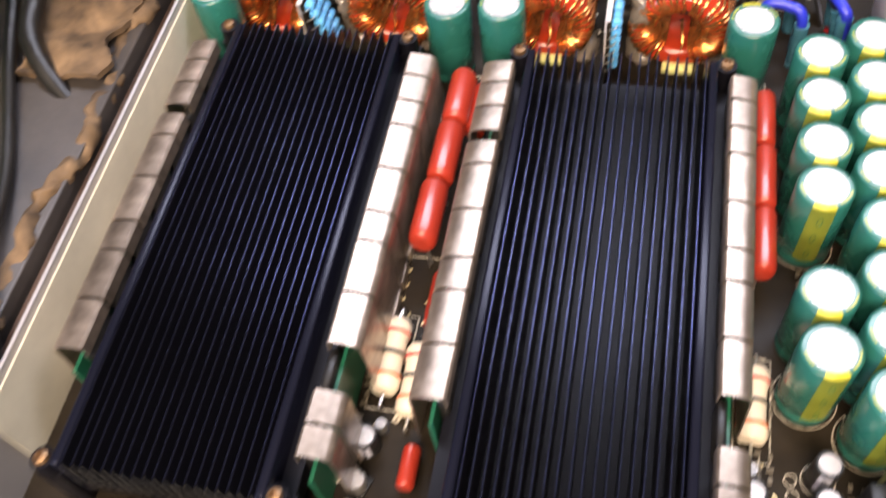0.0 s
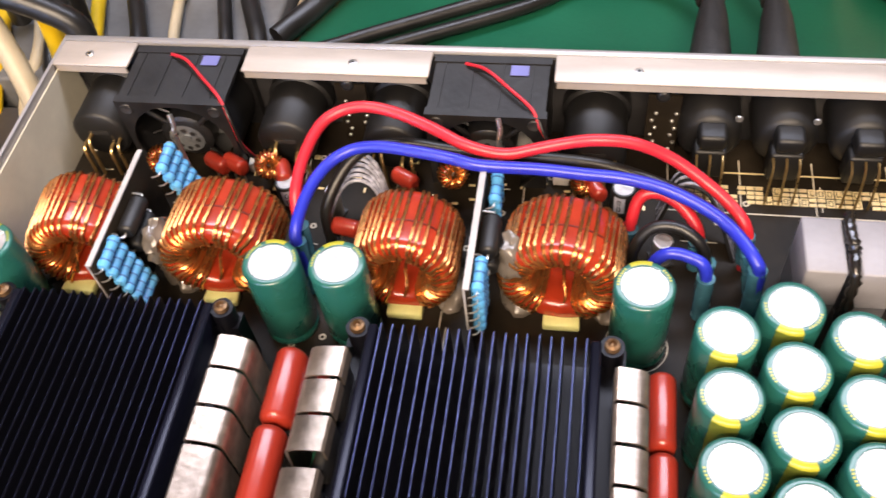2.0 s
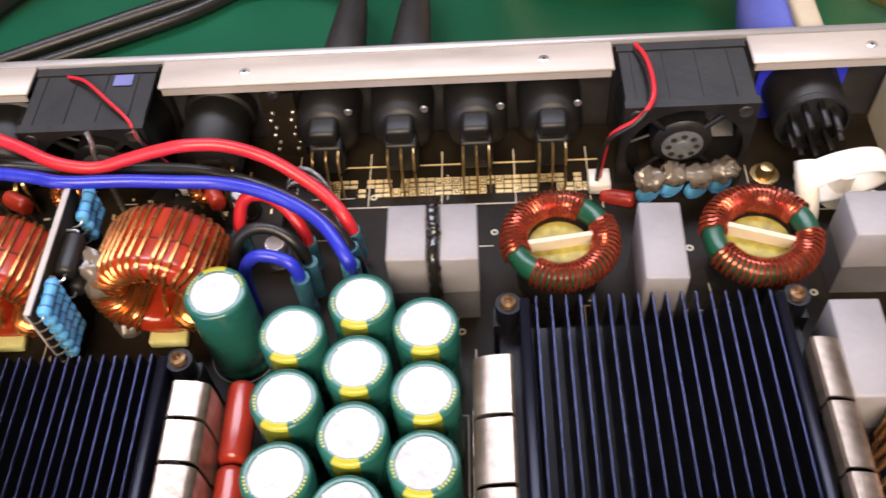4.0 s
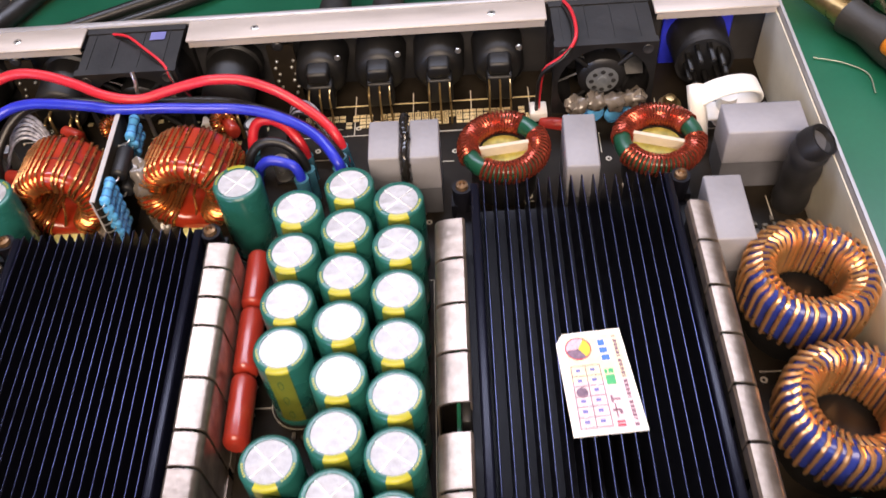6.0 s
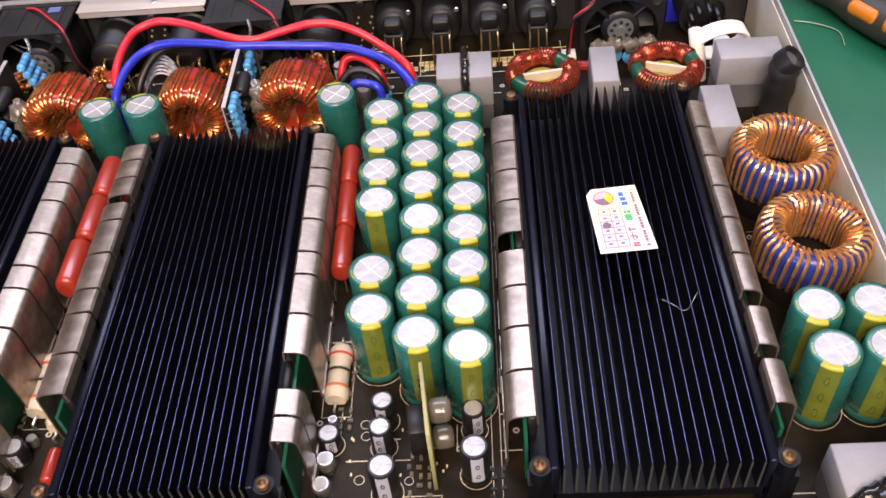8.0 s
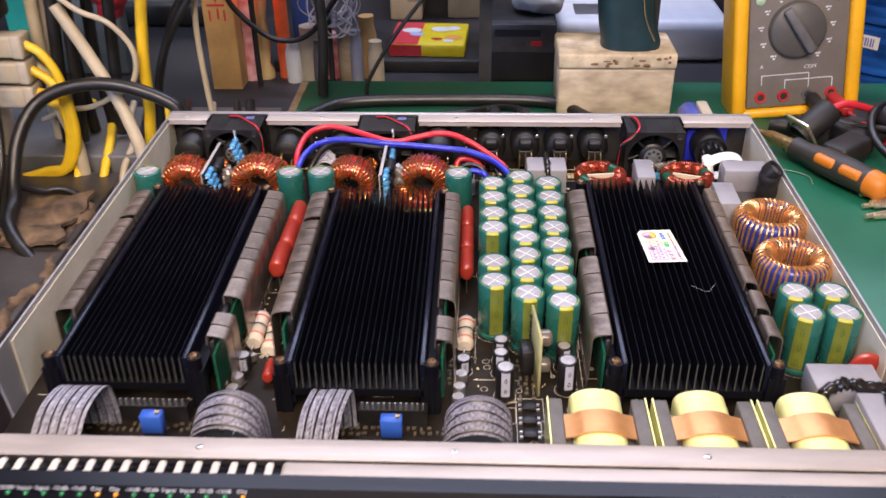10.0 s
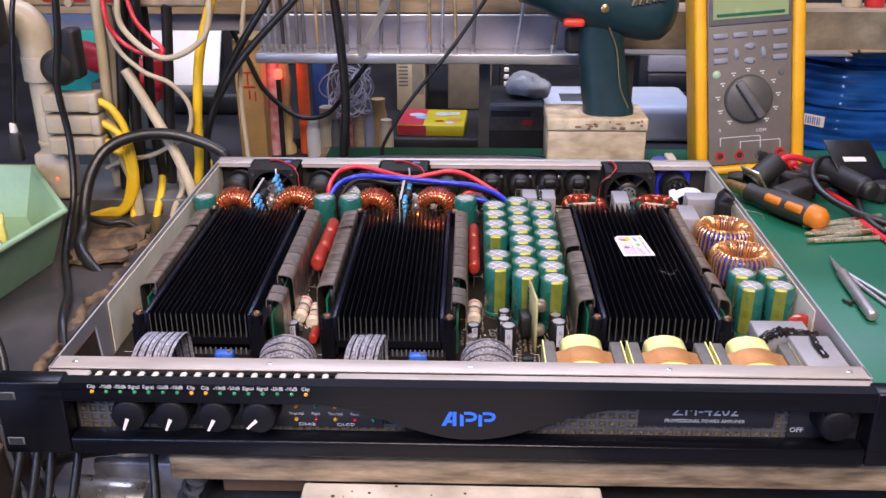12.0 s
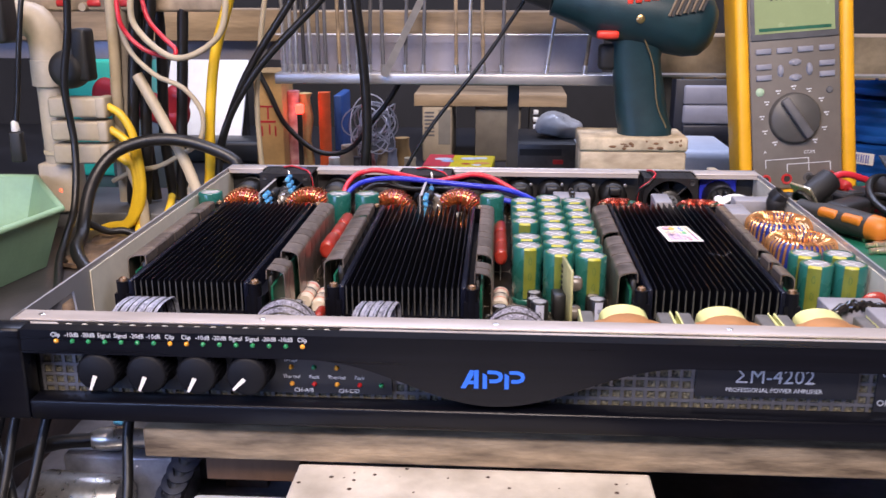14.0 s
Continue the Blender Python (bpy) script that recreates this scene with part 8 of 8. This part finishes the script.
for y, a in ((-0.064, -60), (-0.087, -60), (-0.072, 70)):
    part("grip_inlay", lathe(B(), pill(0.0185, 0.0046), 14, m=pose(0.0078 * math.sin(radians(a)), y, 0.0078 * math.cos(radians(a)), 90) @ Matrix.Diagonal((1, 1, 1, 1))), ORANGEGRIP, drv, "orange soft inlay")
part("blade", cyl(B(), (0, 0, 0), (-0.001, 0.022, -0.003), 0.0026, 10), BRASS, drv)
dv2 = thing("screwdriver", "black handled driver lying across the mat", "screwdriver", at=(0.5715, 0.400, M0 + 0.0240), turn=16)
part("grip", lathe(B(), pill(0.075, 0.0100), 24, m=pose(0, 0, 0, 90)), RUBBER, dv2)
part("end_cap", lathe(B(), pill(0.012, 0.009), 18, m=pose(0, -0.040, 0, 90)), BLACKPLASTIC, dv2)
for k in range(7):
    pb = thing("test_probe", "thin bright metal probe lying on the mat", "probe", "metal probes", (0.552 + rnd.uniform(-0.008, 0.008), 0.302 + 0.0068 * k, M0 + 0.0022 + 0.0006 * (k % 3)), -80 + rnd.uniform(-12, 12))
    part("shaft", lathe(B(), [(0, -0.040), (0.0008, -0.036), (0.0020, -0.020), (0.0020, 0.040), (0, 0.041)], 10, m=pose(0, 0, 0, 90)), mat("bright plated pin", (0.88, 0.78, 0.58), 0.3, 0.55, 0.2, 200), pb)
    part("sleeve", cyl(B(), (0, 0.014, 0), (0, 0.042, 0), 0.0021, 10), BRASS if k % 2 else mat("bright plated pin", (0.88, 0.78, 0.58), 0.3, 0.55, 0.2, 200), pb)
kn = thing("craft_knife", "slim silver craft knife lying on the mat", "knife", at=(0.5120, 0.222, M0 + 0.0045), turn=-4)
part("handle", lathe(B(), pill(0.075, 0.0042), 14, m=pose(0, -0.030, 0, 90)), ALU, kn)
kb_ = B()
prism(kb_, [(-0.0030, 0.010), (0.0030, 0.010), (0.0, 0.040)], -0.0003, 0.0003, "z")
part("blade", kb_, TIN, kn)
tw = thing("tweezers", "bent steel tweezers lying beside the knife", "tweezers", at=(0.530, 0.185, M0 + 0.0018), turn=14)
for s in (-1, 1):
    part("arm", wire([(0.0, -0.055, 0), (s * 0.004, -0.020, 0), (s * 0.003, 0.020, 0), (s * 0.0005, 0.052, 0)], 0.0016, 8), ALU, tw)
scw = thing("loose_screw", "small dark screw lying on the mat", "screw", at=(0.5025, 0.1815, M0 + 0.0020), turn=30)
part("head", lathe(B(), [(0, 0.0014), (0.0022, 0.001), (0.0026, 0)], 14, m=pose(0, 0, 0.0004, 90)), BLACKMETAL, scw)
part("shank", cyl(B(), (0, 0, 0), (0, 0.007, -0.0006), 0.0013, 8), BLACKMETAL, scw)
pl = thing("dark_plate", "thin dark plate leaning on the cables", "plate", at=(0.590, 0.418, 0.030))
ob = part("sheet", box(B(), -0.032, 0.032, -0.022, 0.022, -0.0008, 0.0008, 0.0004, 1), BLACKPLASTIC, pl)
ob.matrix_basis = pose(0, 0, 0, 42, 8, 28)
ob = part("slot", box(B(), -0.018, 0.012, -0.0025, 0.0025, 0.0008, 0.0012), WHITEP, pl)
ob.matrix_basis = pose(0, 0, 0, 42, 8, 28)
part("prop", cyl(B(), (0, 0.004, -0.0346), (0, 0.004, -0.002), 0.006, 12), RUBBER, pl)
block("blue_box", "small deep blue plastic box on the mat", "box", 0.640, 0.700, 0.395, 0.44, M0, 0.036, mat("deep blue plastic", (0.01, 0.03, 0.22), 0.4), 0.003)
cable("test_cable", "black test cable looping over the tools", [(0.660, 0.455, M0 + 0.003), (0.600, 0.440, 0.020), (0.560, 0.425, 0.028), (0.545, 0.400, 0.020), (0.550, 0.370, 0.010), (0.575, 0.335, 0.004), (0.620, 0.315, M0 + 0.004), (0.680, 0.300, M0 + 0.003)], 0.0032, WIREBLACK, "test cables")
cable("test_cable", "red test cable running under the tools", [(0.560, 0.440, M0 + 0.002), (0.570, 0.380, M0 + 0.006), (0.572, 0.320, M0 + 0.003), (0.585, 0.270, M0 + 0.003), (0.620, 0.220, M0 + 0.003)], 0.0028, WIRERED, "test cables")
cable("test_cable", "red test cable lying at the meter foot", [(0.545, 0.455, 0.008), (0.570, 0.452, 0.012), (0.610, 0.440, 0.010), (0.680, 0.43, M0 + 0.003)], 0.0026, WIRERED, "test cables")
for bx, by, bz, ba, bl in ((0.5080, 0.4300, 0.008, 70, 0.034), (0.5380, 0.4180, 0.006, 20, 0.040), (0.5550, 0.4450, 0.006, -30, 0.030), (0.6000, 0.4100, 0.006, 50, 0.044)):
    pk = thing("black_connector", "black plastic cable plug lying among the tools", "connector", "black connectors", (bx, by, M0 + 0.0100), ba)
    part("body", box(B(), -0.0095, 0.0095, -bl / 2, bl / 2, -0.0100, 0.0080, 0.0035, 3), RUBBER, pk)
    part("neck", lathe(B(), [(0.0070, bl / 2), (0.0068, bl / 2 + 0.006), (0.0050, bl / 2 + 0.014), (0, bl / 2 + 0.014)], 16, m=pose(0, 0, -0.001, -90)), BLACKPLASTIC, pk)
hair = cable("wire_clipping", "thin pale wire clipping lying on the mat", [(0.468, 0.374, M0 + 0.0008), (0.480, 0.369, M0 + 0.001), (0.489, 0.361, M0 + 0.0008), (0.4885, 0.348, M0 + 0.0008)], 0.00032, mat("dull tinned clipping", (0.32, 0.36, 0.28), 0.4, 0.4), "wire clippings")
for x in (0.2455, 0.2708):
    xp = thing("signal_plug", "black rubber cable plug pushed into the case back", "plug", "signal plugs", (x, 0.3675, 0.0200), rnd.uniform(-4, 4))
    part("body", lathe(B(), [(0, 0.0), (0.0090, 0.0), (0.0094, 0.016), (0.0082, 0.024), (0.0062, 0.048), (0.0044, 0.060), (0, 0.060)], 22, m=pose(0, 0, 0, -90)), RUBBER, xp)
    for k in range(4):
        part("ridge", lathe(B(), [(0.0088, 0.004 + 0.0042 * k), (0.0098, 0.0048 + 0.0042 * k), (0.0098, 0.0066 + 0.0042 * k), (0.0088, 0.0074 + 0.0042 * k)], 20, m=pose(0, 0, 0, -90)), RUBBER, xp)
for dx, dy in ((0.2455, 0.0), (0.2708, 0.012)):
    cable("signal_cable", "black signal cable curving over the green mat", [(dx, 0.4270, 0.0195), (dx - 0.002, 0.447, 0.014), (dx - 0.018, 0.462 + dy, 0.004), (dx - 0.050, 0.462 + dy, M0 + 0.004), (0.170, 0.445 + dy, M0 + 0.004), (0.110, 0.416 + dy, M0 + 0.004), (0.075, 0.400 + dy, M0 + 0.004), (0.03, 0.401 + dy, -0.004)], 0.0032, WIREBLACK, "signal cables")
pw = thing("mains_plug", "violet blue locking mains plug with a metal latch", "plug", at=(0.4060, 0.3680, 0.0225))
part("body", lathe(B(), [(0, 0), (0.0125, 0), (0.0130, 0.030), (0.0110, 0.040), (0.0085, 0.056), (0, 0.056)], 26, m=pose(0, 0, 0, -90)), mat("violet blue plastic", (0.07, 0.09, 0.36), 0.4, 0, 0.12), pw)
part("latch", box(B(), 0.001, 0.0095, 0.004, 0.040, 0.0110, 0.0165, 0.0015), BEIGE, pw, "ribbed beige latch")

# clutter on the lower shelf, seen below the front panel
LS = -0.0905
jk = thing("jack_connector", "chromed jack connector on a black cable", "connector", at=(0.020, 0.060, -0.0500), turn=98)
part("shell", lathe(B(), [(0, -0.016), (0.0050, -0.016), (0.0066, -0.012), (0.0066, 0.004), (0.0055, 0.006), (0.0055, 0.018), (0, 0.018)], 20, m=pose(0, 0, 0, 90)), TIN, jk)
part("cord", wire([(0, 0.016, 0), (0.002, 0.040, -0.003), (0.010, 0.070, -0.020), (0.02, 0.10, -0.058)], 0.0042, 10), WIREBLACK, jk)
block("grey_tin", "dull grey tin box on the lower shelf", "tin", -0.012, 0.056, 0.052, 0.080, LS, -0.0568, mat("dull scratched tin", (0.30, 0.31, 0.36), 0.4, 0.5, 0.4, 60, 0.2, 300), 0.002)
can = thing("metal_can", "shiny metal cylinder lying on the lower shelf", "can", at=(0.004, 0.040, LS + 0.0142), turn=84)
part("can", lathe(B(), [(0, -0.024), (0.013, -0.024), (0.014, -0.022), (0.014, 0.022), (0.013, 0.024), (0, 0.024)], 26, m=pose(0, 0, 0, 90)), TIN, can)
pt = thing("parts_tray", "pale grey parts tray with small coloured components", "tray", at=(0.030, 0.130, LS))
part("tray", box(B(), -0.050, 0.050, -0.045, 0.045, 0, 0.012, 0.002), GREYDARK, pt)
part("wall", box(B(), -0.050, 0.050, 0.043, 0.046, 0.0122, 0.020), BUTTON, pt)
for k in range(18):
    m_ = (RESBLUE, BLACKPLASTIC, TIN, BLACKPLASTIC, BRASS, GREYDARK)[k % 6]
    part("loose_part", lathe(B(), pill(0.007, 0.0014), 8, m=pose(rnd.uniform(-0.045, 0.045), rnd.uniform(-0.038, 0.036), 0.0145, 90, 0, rnd.uniform(0, 180))), m_, pt)
gk = thing("cable_boot", "ribbed dark blue cable boot below the bench", "cable boot", at=(0.048, 0.030, LS + 0.008), turn=0)
for k in range(9):
    part("ring", lathe(B(), [(0.004, -0.0022), (0.0062 + 0.0003 * k, -0.0018), (0.0062 + 0.0003 * k, 0.0018), (0.004, 0.0022)], 16, m=pose(0.0022 * k, 0.004 * k, 0.002 + 0.0048 * k, 40, 10, 0)), mat("dark navy rubber", (0.012, 0.016, 0.035), 0.5), gk)
part("core", cyl(B(), (0, 0, -0.006), (0.018, 0.034, 0.042), 0.0055, 12), RUBBER, gk)
for x0, x1, z in ((-0.020, -0.034, 0), (-0.012, -0.022, 0), (-0.030, -0.046, 0), (0.047, 0.046, 0), (0.004, -0.010, 0)):
    cable("low_cable", "black cable hanging down under the front panel", [(x0, 0.030, -0.002), (x0 - 0.004, 0.018, -0.020), ((x0 + x1) / 2, 0.000, -0.050), (x1, -0.025, LS + 0.004), (x1 - 0.06, -0.10, LS + 0.004)], 0.0026, WIREBLACK, "low cables")
block("yellow_card", "small yellow card hanging at the bench side", "card", -0.0420, -0.0385, -0.060, -0.050, LS, -0.020, YELLOWTAPE, 0.0005)
